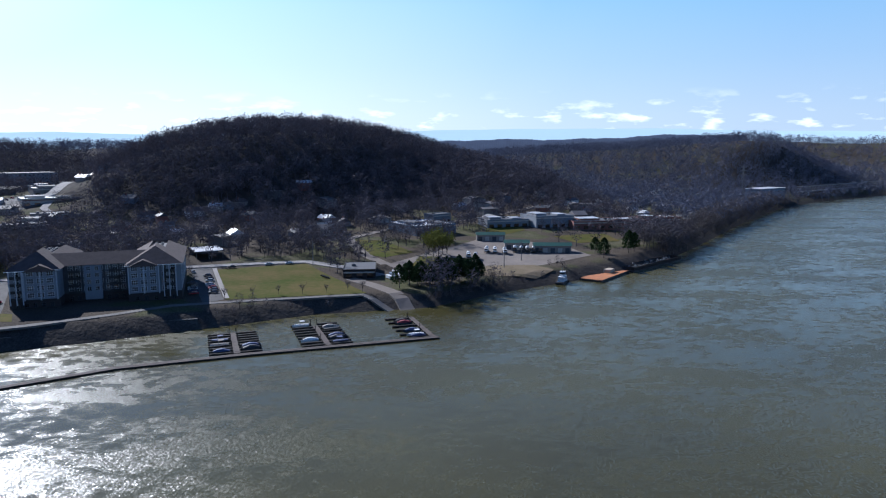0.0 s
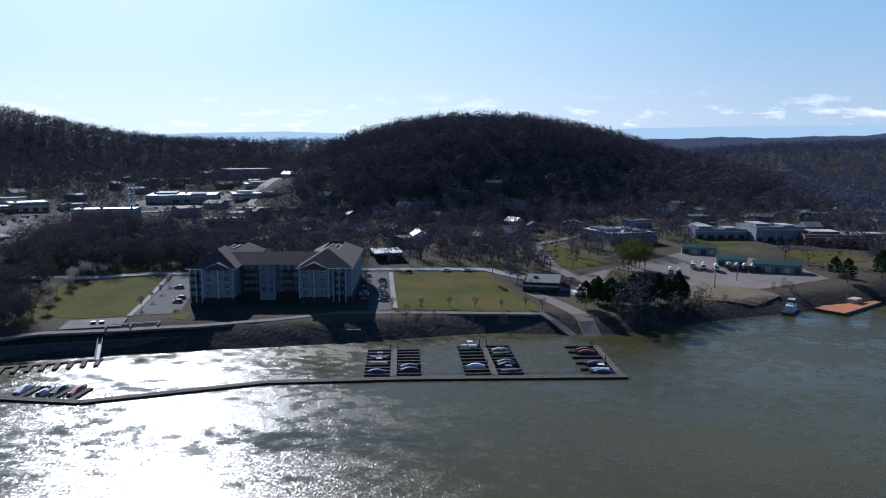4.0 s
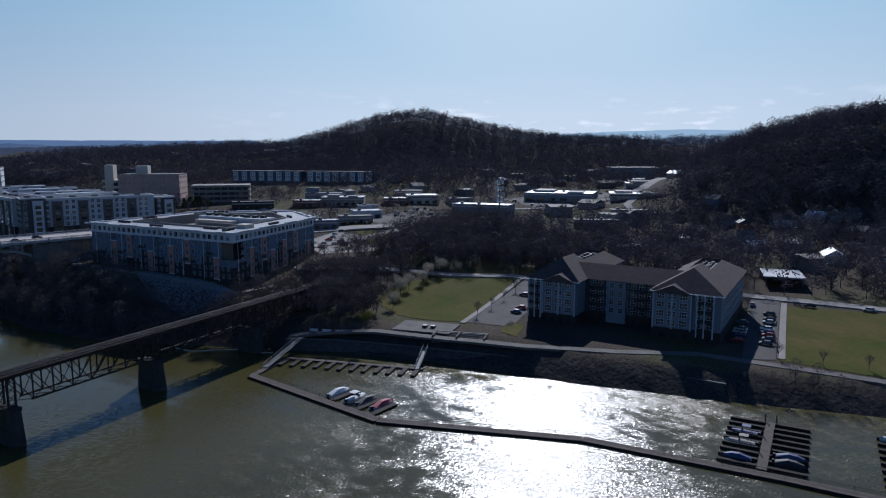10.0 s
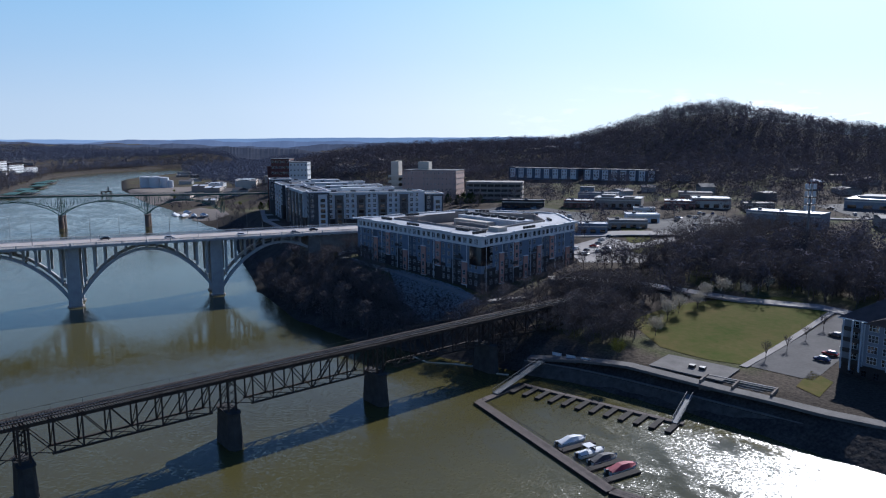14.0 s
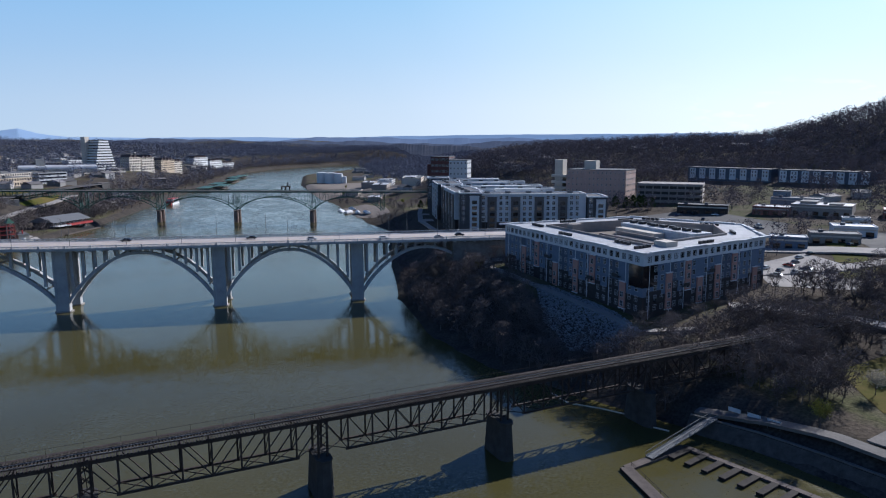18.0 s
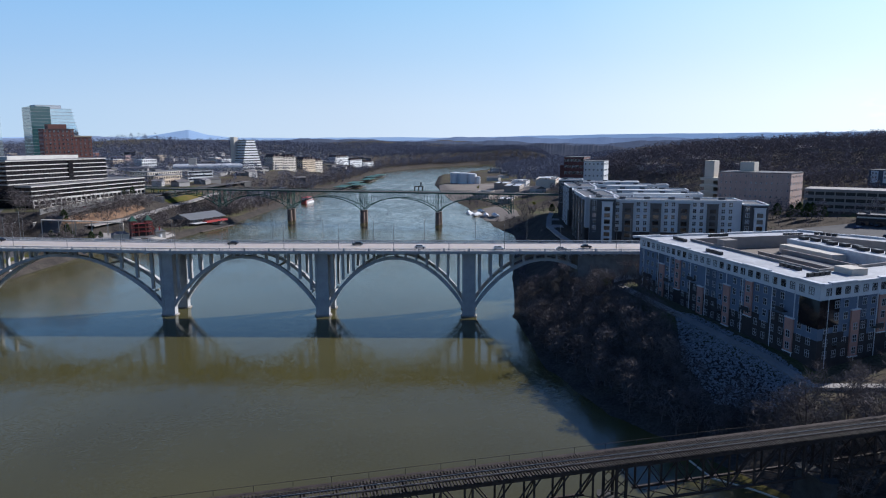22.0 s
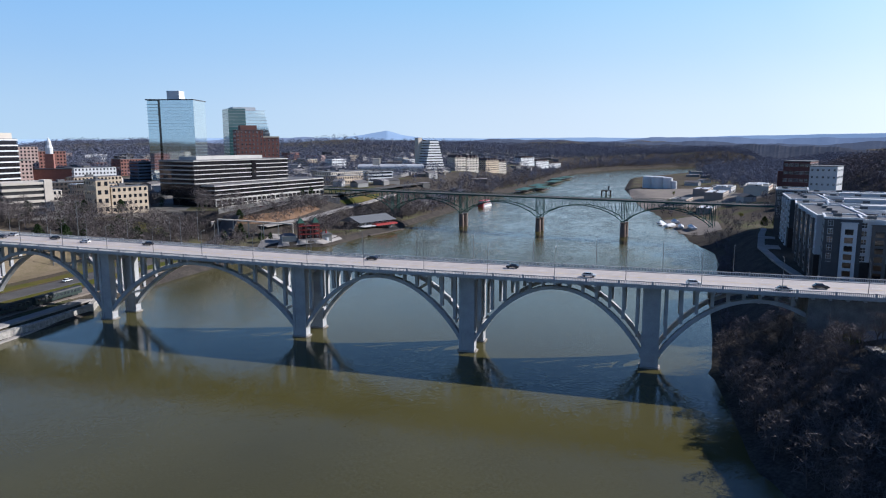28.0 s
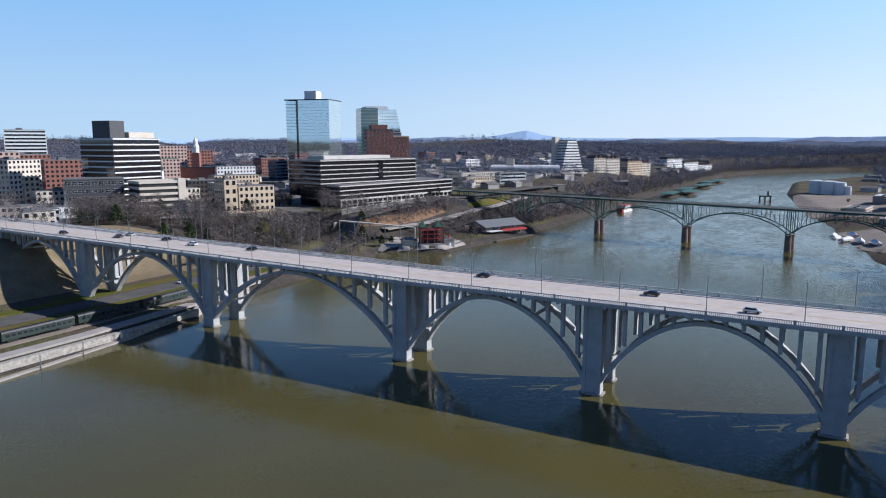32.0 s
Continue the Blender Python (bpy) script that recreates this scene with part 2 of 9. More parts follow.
def ground_mat():
    """Winter grass, leaf litter and bare earth in patches; leaf litter on the steep slopes."""
    m = bpy.data.materials.new("winter_ground")
    m.use_nodes = True
    n, l = m.node_tree.nodes, m.node_tree.links
    b = n["Principled BSDF"]; b.inputs["Roughness"].default_value = 0.95; b.inputs["Specular IOR Level"].default_value = 0.04
    tc = n.new("ShaderNodeTexCoord")
    def noise_fac(s, d=5):
        t = n.new("ShaderNodeTexNoise"); t.inputs["Scale"].default_value, t.inputs["Detail"].default_value = s, d
        l.new(tc.outputs["Object"], t.inputs["Vector"]); return t.outputs["Fac"]
    def ramp(src, stops):
        r = n.new("ShaderNodeValToRGB")
        for i, (p, c) in enumerate(stops):
            el = r.color_ramp.elements[i] if i < 2 else r.color_ramp.elements.new(p)
            el.position, el.color = p, (*c, 1)
        l.new(src, r.inputs[0]); return r.outputs[0]
    flat = ramp(noise_fac(0.02), [(0.36, (0.062, 0.051, 0.041)), (0.52, (0.090, 0.073, 0.056)), (0.58, (0.078, 0.080, 0.038)), (0.7, (0.14, 0.118, 0.085))])
    litter = ramp(noise_fac(0.15), [(0.35, (0.046, 0.041, 0.038)), (0.65, (0.074, 0.064, 0.055))])
    geo = n.new("ShaderNodeNewGeometry"); sp = n.new("ShaderNodeSeparateXYZ"); l.new(geo.outputs["Normal"], sp.inputs[0])
    mr = n.new("ShaderNodeMapRange"); mr.inputs["From Min"].default_value, mr.inputs["From Max"].default_value = 0.985, 0.95
    l.new(sp.outputs["Z"], mr.inputs["Value"])
    mx = n.new("ShaderNodeMixRGB"); l.new(mr.outputs[0], mx.inputs["Fac"]); l.new(flat, mx.inputs["Color1"]); l.new(litter, mx.inputs["Color2"])
    fine = ramp(noise_fac(1.3, 6), [(0.3, (0.6, 0.6, 0.6)), (0.7, (1.3, 1.3, 1.3))])
    mu = n.new("ShaderNodeMixRGB"); mu.blend_type = "MULTIPLY"; mu.inputs["Fac"].default_value = 1
    l.new(mx.outputs[0], mu.inputs["Color1"]); l.new(fine, mu.inputs["Color2"]); l.new(mu.outputs[0], b.inputs["Base Color"])
    bp = n.new("ShaderNodeBump"); bp.inputs["Strength"].default_value, bp.inputs["Distance"].default_value = 0.6, 0.6
    l.new(noise_fac(0.6, 6), bp.inputs["Height"]); l.new(bp.outputs[0], b.inputs["Normal"])
    return m


M_WATER, M_GROUND = water_mat(), ground_mat()
# darker concrete: stains, plus the abutment's shadow side put into the tone
M_DKCONC = mat("stained_grey_concrete", (0.185, 0.18, 0.175), 0.9, var=0.4, scale=0.35, bump=0.2, bscale=3)
M_CONC = mat("bridge_concrete", (0.36, 0.365, 0.37), 0.85, var=0.22, scale=0.25, bump=0.2, bscale=3)
M_DECK = mat("bridge_roadway", (0.42, 0.37, 0.34), 0.85, var=0.15, scale=0.3)
M_STONE = mat("pier_stone", (0.062, 0.059, 0.056), 0.9, var=0.4, scale=0.5, bump=0.6, spec=0.15)
M_DSTONE = mat("dark_wet_bank_stone", (0.085, 0.078, 0.070), 0.9, var=0.45, scale=0.6, bump=0.7, spec=0.12)
M_RUST = mat("rusty_steel", (0.060, 0.046, 0.040), 0.75, 0.2, var=0.4, scale=0.6, spec=0.12)
M_GREEN = mat("green_painted_steel", (0.018, 0.085, 0.070), 0.55, 0.1, var=0.3, scale=0.3)
M_TIE = mat("timber_ties", (0.050, 0.042, 0.038), 0.9, var=0.4, scale=1, island=0.3, spec=0.12)
M_WOOD = mat("weathered_dock_planks", (0.11, 0.09, 0.08), 0.85, var=0.3, scale=0.8, spec=0.15)
M_DWOOD = mat("dark_dock_timber", (0.032, 0.027, 0.025), 0.8, var=0.4, scale=0.8, spec=0.12)
M_ASPH = mat("asphalt", (0.090, 0.086, 0.085), 0.9, var=0.3, scale=0.12, spec=0.15)
M_PAVE = mat("pale_pavement", (0.29, 0.268, 0.25), 0.9, var=0.2, scale=0.15, spec=0.15)
M_LITTER = mat("orange_brown_leaf_litter", (0.20, 0.125, 0.080), 0.95, var=0.35, scale=0.12, bump=0.4, spec=0.1)
M_DTAUPE = mat("dark_taupe_siding", (0.115, 0.105, 0.10), 0.75, var=0.15, scale=0.4)
M_CITY = mat("worn_city_paving", (0.22, 0.205, 0.19), 0.95, col2=(0.09, 0.08, 0.066), scale=0.03, spec=0.1)
M_FARW = mat("distant_house_walls", (0.28, 0.27, 0.26), 0.85, var=0.1, scale=0.01, island=0.65)
M_FARR = mat("distant_house_roofs", (0.13, 0.12, 0.12), 0.8, var=0.1, scale=0.01, island=0.6)
# darker than the pale pavement: tree shade on the path is put into the colour
M_PATH = mat("worn_grey_path", (0.15, 0.14, 0.13), 0.9, var=0.3, scale=0.2, spec=0.15)
M_GRAVEL = mat("gravel_yard", (0.20, 0.17, 0.145), 0.95, var=0.25, scale=0.06, bump=0.4, spec=0.15)
M_LAWN = mat("early_spring_lawn", (0.050, 0.072, 0.011), 0.95, col2=(0.135, 0.098, 0.040), scale=0.045, bump=0.3, bscale=2, spec=0.03)
M_LAWN2 = mat("rough_green_grass", (0.052, 0.072, 0.011), 0.95, col2=(0.118, 0.092, 0.034), scale=0.055, bump=0.4, bscale=1, spec=0.03)
M_ROCK = mat("pale_riprap_stone", (0.23, 0.24, 0.26), 0.9, var=0.35, scale=0.7, island=0.35, spec=0.12)
M_WHITE = mat("white_siding", (0.58, 0.59, 0.60), 0.7, var=0.08, scale=0.3)
M_LGREY = mat("light_grey_panel", (0.50, 0.515, 0.54), 0.75, var=0.1, scale=0.3)
M_WROOF = mat("white_roof_membrane", (0.54, 0.54, 0.55), 0.45, var=0.4, scale=0.08)
M_GROOF = mat("grey_roof", (0.13, 0.13, 0.135), 0.7, var=0.25, scale=0.1, spec=0.15)
M_BLUE = mat("blue_grey_siding", (0.115, 0.155, 0.215), 0.7, var=0.12, scale=0.4)
M_DBRICK = mat("dark_brown_brick", (0.036, 0.029, 0.028), 0.85, var=0.3, scale=0.8)
M_SALMON = mat("salmon_panel", (0.40, 0.215, 0.17), 0.7, var=0.15, scale=0.5)
M_CHAR = mat("charcoal_siding", (0.055, 0.058, 0.066), 0.7, var=0.15, scale=0.5)
M_TAUPE = mat("taupe_siding", (0.24, 0.21, 0.19), 0.75, var=0.12, scale=0.5)
M_RBRICK = mat("red_brick", (0.22, 0.095, 0.075), 0.85, var=0.25, scale=0.7)
M_MAROON = mat("dark_maroon_brick", (0.105, 0.042, 0.038), 0.85, var=0.25, scale=0.7)
M_SHINGLE = mat("brown_shingles", (0.098, 0.076, 0.072), 0.9, var=0.25, scale=0.5, bump=0.3, spec=0.15)
M_TAN = mat("tan_stone", (0.46, 0.37, 0.27), 0.85, var=0.15, scale=0.3)
M_CREAM = mat("cream_concrete", (0.50, 0.45, 0.385), 0.85, var=0.12, scale=0.2)
M_PALEC = mat("weathered_pale_concrete", (0.44, 0.425, 0.40), 0.85, var=0.2, scale=0.25)
M_PINK = mat("pinkish_precast_concrete", (0.42, 0.30, 0.26), 0.85, var=0.12, scale=0.2)
M_PANE = glass_mat("window_pane", (0.020, 0.024, 0.030))
M_CURT = mat("mirror_curtain_glass", (0.66, 0.76, 0.80), 0.04, 0.9, var=0.08, scale=0.2, rand=0.06)
M_DGLASS = glass_mat("dark_ribbon_glass", (0.015, 0.014, 0.016), 0.05)
M_FRAME = mat("window_frame", (0.40, 0.41, 0.42), 0.6, var=0.05)
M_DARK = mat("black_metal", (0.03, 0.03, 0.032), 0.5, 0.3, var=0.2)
M_STEEL = mat("galvanised_steel", (0.17, 0.175, 0.18), 0.6, 0.25, var=0.15, spec=0.12)
M_BARK = mat("grey_brown_bark", (0.105, 0.085, 0.072), 0.95, var=0.35, scale=1.5, rand=0.25)
# far woods: aerial haze is put into the bluish, lighter base colour
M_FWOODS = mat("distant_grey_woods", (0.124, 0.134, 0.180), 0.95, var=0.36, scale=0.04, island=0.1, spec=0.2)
M_TWIG = mat("bare_twigs", (0.132, 0.115, 0.112), 0.95, var=0.35, scale=0.12, island=0.15, spec=0.2)
# the violet-blue lean of this base colour stands in for haze on the hills
M_WOODS = mat("bare_winter_woods", (0.114, 0.104, 0.118), 0.95, var=0.36, scale=0.085, island=0.1, spec=0.2)
M_PINE = mat("dark_pine_needles", (0.036, 0.058, 0.025), 0.9, var=0.4, scale=0.4, island=0.35, spec=0.2)
M_BUD = mat("fresh_yellow_green_leaves", (0.17, 0.17, 0.045), 0.9, var=0.3, scale=0.4, island=0.3, spec=0.2)
M_BLOSSOM = mat("pale_blossom", (0.52, 0.47, 0.38), 0.9, var=0.2, scale=0.4, island=0.25, spec=0.2)
def twiggy(m):
    """Fine twigs: some light passes through the spray."""
    n, l = m.node_tree.nodes, m.node_tree.links
    b = n["Principled BSDF"]
    col = b.inputs["Base Color"].links[0].from_socket
    df, tr, mx = n.new("ShaderNodeBsdfDiffuse"), n.new("ShaderNodeBsdfTranslucent"), n.new("ShaderNodeMixShader")
    l.new(col, df.inputs["Color"]); l.new(col, tr.inputs["Color"])
    mx.inputs[0].default_value = 0.08
    l.new(df.outputs[0], mx.inputs[1]); l.new(tr.outputs[0], mx.inputs[2])
    l.new(mx.outputs[0], n["Material Output"].inputs["Surface"])


for m_ in (M_TWIG, M_WOODS, M_FWOODS, M_PINE, M_BUD, M_BLOSSOM):
    twiggy(m_)
M_YEL = mat("yellow_road_paint", (0.55, 0.38, 0.06), 0.7)
M_BPIER = mat("weathered_brown_pier_masonry", (0.18, 0.132, 0.112), 0.9, var=0.4, scale=0.3)
M_CVW = mat("pale_grey_lap_siding", (0.19, 0.21, 0.24), 0.75, var=0.1, scale=0.4)
M_GRNROOF = mat("green_metal_roof", (0.030, 0.095, 0.065), 0.5, 0.2, var=0.2, scale=0.2)
M_ORANGE = mat("rusty_orange_deck", (0.45, 0.165, 0.055), 0.8, var=0.3, scale=0.25)
M_RUBBLE = mat("pale_rubble_stone", (0.34, 0.32, 0.29), 0.9, var=0.5, scale=0.8, bump=0.9, spec=0.12)
M_COACH = mat("coach_green_paint", (0.030, 0.045, 0.040), 0.4, 0.1, var=0.2)
M_REDP = mat("red_paint", (0.34, 0.035, 0.035), 0.6, var=0.15)
M_RBR = mat("rusty_red_cover", (0.24, 0.03, 0.04), 0.8, var=0.25)
# backdrop ridges: blue air haze is painted as base colour and emission
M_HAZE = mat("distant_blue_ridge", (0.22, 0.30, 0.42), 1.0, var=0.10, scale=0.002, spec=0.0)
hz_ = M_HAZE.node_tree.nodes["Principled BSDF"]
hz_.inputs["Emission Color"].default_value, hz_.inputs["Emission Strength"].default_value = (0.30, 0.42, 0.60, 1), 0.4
# paler copy for the sunward mountains, where the painted haze is brighter
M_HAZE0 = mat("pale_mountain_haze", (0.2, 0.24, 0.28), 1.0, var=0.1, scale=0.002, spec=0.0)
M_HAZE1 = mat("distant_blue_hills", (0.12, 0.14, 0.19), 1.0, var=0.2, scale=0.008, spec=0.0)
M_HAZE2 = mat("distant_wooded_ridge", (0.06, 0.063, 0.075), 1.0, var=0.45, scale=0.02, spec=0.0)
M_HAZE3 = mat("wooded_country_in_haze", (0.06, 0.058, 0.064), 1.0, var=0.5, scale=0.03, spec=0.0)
# emission stands in for the haze in front of each ridge
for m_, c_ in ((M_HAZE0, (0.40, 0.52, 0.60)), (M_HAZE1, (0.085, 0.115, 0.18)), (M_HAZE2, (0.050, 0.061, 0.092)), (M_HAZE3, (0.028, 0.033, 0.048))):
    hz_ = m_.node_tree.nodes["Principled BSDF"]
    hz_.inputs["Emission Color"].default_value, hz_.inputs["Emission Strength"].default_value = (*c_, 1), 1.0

# ---- building tools ----
class MB:
    """Collects vertices and faces of one mesh, in the local frame of its thing."""
    def __init__(self):
        self.v, self.f, self.m = [], [], []

    def face(self, pts, mi=0):
        k = len(self.v)
        self.v += [tuple(p) for p in pts]
        self.f.append(tuple(range(k, k + len(pts)))); self.m.append(mi)
        return self

    def box(self, x0, x1, y0, y1, z0, z1, mi=0, top=None):
        k = len(self.v)
        self.v += [(x0, y0, z0), (x1, y0, z0), (x1, y1, z0), (x0, y1, z0), (x0, y0, z1), (x1, y0, z1), (x1, y1, z1), (x0, y1, z1)]
        self.f += [(k, k+3, k+2, k+1), (k+4, k+5, k+6, k+7), (k, k+1, k+5, k+4), (k+1, k+2, k+6, k+5), (k+2, k+3, k+7, k+6), (k+3, k, k+4, k+7)]
        self.m += [mi, mi if top is None else top, mi, mi, mi, mi]
        return self

    def beam(self, a, b, w, h=None, mi=0, up=(0, 0, 1)):
        """A bar of w by h from a to b."""
        a, b, h = Vector(a), Vector(b), h or w
        d = (b - a).normalized()
        s = d.cross(Vector(up))
        s = s.normalized() if s.length > 1e-4 else Vector((1, 0, 0))
        u = s.cross(d)
        s, u = s * (w / 2), u * (h / 2)
        k = len(self.v)
        for p in (a, b):
            self.v += [tuple(p - s - u), tuple(p + s - u), tuple(p + s + u), tuple(p - s + u)]
        self.f += [(k, k+1, k+2, k+3), (k+7, k+6, k+5, k+4), (k, k+4, k+5, k+1), (k+1, k+5, k+6, k+2), (k+2, k+6, k+7, k+3), (k+3, k+7, k+4, k)]
        self.m += [mi] * 6
        return self

    def cyl(self, a, b, r0, r1=None, n=10, mi=0):
        a, b = Vector(a), Vector(b)
        r1 = r0 if r1 is None else r1
        d = (b - a).normalized()
        s = d.orthogonal().normalized(); u = d.cross(s)
        k = len(self.v)
        for p, r in ((a, r0), (b, r1)):
            for i in range(n):
                t = 2 * math.pi * i / n
                self.v.append(tuple(p + s * (r * math.cos(t)) + u * (r * math.sin(t))))
        for i in range(n):
            j = (i + 1) % n
            self.f.append((k + i, k + j, k + n + j, k + n + i)); self.m.append(mi)
        self.f += [tuple(range(k + n - 1, k - 1, -1)), tuple(range(k + n, k + 2 * n))]; self.m += [mi, mi]
        return self

    def prism(self, poly, z0, z1, mi=0, top=None):
        """An upright prism over a polygon that runs counter-clockwise."""
        n, k = len(poly), len(self.v)
        self.v += [(x, y, z0) for x, y in poly] + [(x, y, z1) for x, y in poly]
        for i in range(n):
            j = (i + 1) % n
            self.f.append((k + i, k + j, k + n + j, k + n + i)); self.m.append(mi)
        self.f += [tuple(range(k + n - 1, k - 1, -1)), tuple(range(k + n, k + 2 * n))]; self.m += [mi, mi if top is None else top]
        return self

    def lathe(self, c, prof, n=12, mi=0):
        """A turned form round the upright axis at c: prof holds (radius, height)."""
        k = len(self.v)
        for r, z in prof:
            for i in range(n):
                t = 2 * math.pi * i / n
                self.v.append((c[0] + r * math.cos(t), c[1] + r * math.sin(t), c[2] + z))
        for a in range(len(prof) - 1):
            for i in range(n):
                j = (i + 1) % n
                self.f.append((k + a*n + i, k + a*n + j, k + (a+1)*n + j, k + (a+1)*n + i)); self.m.append(mi)
        return self

    def mesh(self, name, mats, smooth=False):
        me = bpy.data.meshes.new(name)
        me.from_pydata(self.v, [], self.f)
        for mm in mats:
            me.materials.append(mm)
        if len(mats) > 1:
            me.polygons.foreach_set("material_index", self.m)
        if smooth:
            me.polygons.foreach_set("use_smooth", [True] * len(self.f))
        me.update()
        return me


def part(name, mb, mats, parent=None, label="", at=None, smooth=False):
    """Links a mesh (or a builder) as one object under a thing or part."""
    mats = mats if isinstance(mats, (list, tuple)) else [mats]
    me = mb.mesh(name, mats, smooth) if isinstance(mb, MB) else mb
    ob = new(name, me)
    if parent is not None:
        ob.parent = parent
    if at is not None:
        ob.matrix_basis = at
    return tagged(ob, label) if label else ob


def thing(name, x, y, z, rz=0.0, label="", category="", group="", kind=""):
    ob = new(name)
    ob.empty_display_size = 0.5
    ob.matrix_basis = pose(x, y, z, 0, 0, rz)
    return tagged(ob, label, category, group, kind)


def solid(name, mb, mats, label="", category="", kind="", group="", smooth=False, at=None):
    ob = part(name, mb, mats, None, "", at, smooth)
    return tagged(ob, label, category, group, kind)


def window_mesh(w, h, bars=1, mats=None, cross=True, t=0.10):
    """A window in one piece: proud frame and mullions, panes set back. Local x across, z up, front towards -y."""
    b = MB()
    xs = [-w/2, -w/2 + t]
    for i in range(bars):
        x = -w/2 + w * (i + 1) / (bars + 1)
        xs += [x - t/2, x + t/2]
    xs += [w/2 - t, w/2]
    zs = [0, t, h/2 - t/2, h/2 + t/2, h - t, h] if cross else [0, t, h - t, h]
    nx, nz = len(xs), len(zs)
    b.v = [(x, -0.10, z) for z in zs for x in xs]
    def q(i, j):
        return j * nx + i
    for j in range(nz - 1):
        for i in range(nx - 1):
            c = (q(i, j), q(i + 1, j), q(i + 1, j + 1), q(i, j + 1))
            if i % 2 and j % 2:
                k = len(b.v)
                b.v += [(b.v[n][0], -0.03, b.v[n][2]) for n in c]
                for e_ in range(4):
                    b.f.append((c[e_], c[(e_ + 1) % 4], k + (e_ + 1) % 4, k + e_)); b.m.append(0)
                b.f.append((k, k + 1, k + 2, k + 3)); b.m.append(1)
            else:
                b.f.append(c); b.m.append(0)
    o = (q(0, 0), q(nx - 1, 0), q(nx - 1, nz - 1), q(0, nz - 1))
    k = len(b.v)
    b.v += [(b.v[n][0], 0.05, b.v[n][2]) for n in o]
    for e_ in range(4):
        b.f.append((o[(e_ + 1) % 4], o[e_], k + e_, k + (e_ + 1) % 4)); b.m.append(0)
    return b.mesh("window", mats or [M_FRAME, M_PANE])


WINS = {}
def windows(parent, p0, p1, zs, n, w, h, kind="std", bars=1, skip=None, margin=0.0, mats=None, cross=True):
    """Rows of windows on the wall from p0 to p1 (the outside lies to the right of that way), at sill heights zs."""
    key = (w, h, kind, bars)
    if key not in WINS:
        WINS[key] = window_mesh(w, h, bars, mats, cross)
    dx, dy = p1[0] - p0[0], p1[1] - p0[1]
    ln = math.hypot(dx, dy)
    ang = math.degrees(math.atan2(dy, dx))
    for r, z in enumerate(zs):
        for i in range(n):
            if skip and skip(r, i):
                continue
            s = (margin + (ln - 2 * margin) * (i + 0.5) / n) / ln
            part("window", WINS[key], None, parent, at=pose(p0[0] + dx * s + dy / ln * 0.03, p0[1] + dy * s - dx / ln * 0.03, z, 0, 0, ang))


def local(p0, p1):
    """Origin, turn and length of a frame whose x axis runs from p0 to p1."""
    return p0[0], p0[1], math.degrees(math.atan2(p1[1] - p0[1], p1[0] - p0[0])), math.hypot(p1[0] - p0[0], p1[1] - p0[1])

# ---- land and river ----
def smooth01(a):
    a = np.clip(a, 0, 1)
    return a * a * (3 - 2 * a)


RB_Y = [-1500, -1300, -1194, -1080, -985, -876, -782, -707, -616, -561, -516, -472, -430, -388, -337, -296, -252, -207, -168, -136, -100, -60, 0, 63, 157, 205, 250, 294, 490, 590, 882, 1190, 1450, 1663, 1900]
RB_X = [1010, 960, 912, 847, 790, 699, 593, 508, 397, 333, 289, 266, 243, 213, 207, 189, 171, 158, 141, 118, 94, 82, 78, 82, 89, 97, 97, 85, 60, 40, 11, 7, 110, 210, 420]
LB_Y = [-1500, -1060, -869, -600, -300, -20, 5, 20, 100, 150, 187, 205, 353, 740, 1119, 1393, 1600, 1736, 1934, 2150]
LB_X = [500, 80, -20, -120, -165, -164, -166, -178, -182, -182, -200, -158, -145, -145, -130, -135, -80, -17, 110, 420]


def bank_r(y):
    return np.interp(y, RB_Y, RB_X)


def bank_l(y):
    return np.interp(y, LB_Y, LB_X)


def mound(x, y, cx, cy, h, rx, ry, turn=0.0, p=2.0):
    c, s = math.cos(radians(turn)), math.sin(radians(turn))
    u, v = ((x - cx) * c + (y - cy) * s) / rx, (-(x - cx) * s + (y - cy) * c) / ry
    return h * np.exp(-np.power(u * u + v * v, p / 2))


def wavy(x, y, k, seed=0.0):
    return (np.sin(x * k + seed) * np.cos(y * k * 1.13 + seed * 2.1) + 0.5 * np.sin(x * k * 2.3 + y * k * 1.7 + seed * 3) + 0.3 * np.cos(x * k * 3.9 - y * k * 4.3 + seed)) / 1.8


HILLS = [(751.4, -264.1, 75.0, 232.6, 163.9, -25.0, 3.5),
         (893.6, -484.7, 27.4, 324.2, 97.3, 7.4, 2.9),
         (678.7, 343.7, 60.3, 169.9, 137.0, 31.9, 1.9),
         (835.5, 246.0, 32.8, 269.7, 138.7, -37.0, 2.1),
         (409.6, 542.5, 45.4, 186.6, 347.1, -73.3, 2.5),
         (1180.9, -860, 49.8, 353.4, 276.1, 54.4, 2.5),
         (1331.8, 83.0, 43.8, 365.9, 331.4, 22.9, 2.3),
         (1355.5, -431.2, 14.0, 252.9, 280.1, -6.6, 2.7),
         (862.8, -1125.7, 56.5, 367.8, 147.6, 12.8, 2.3),
         (1560.0, -1560.0, 58.0, 560.0, 240.0, 47.0, 2.3)]


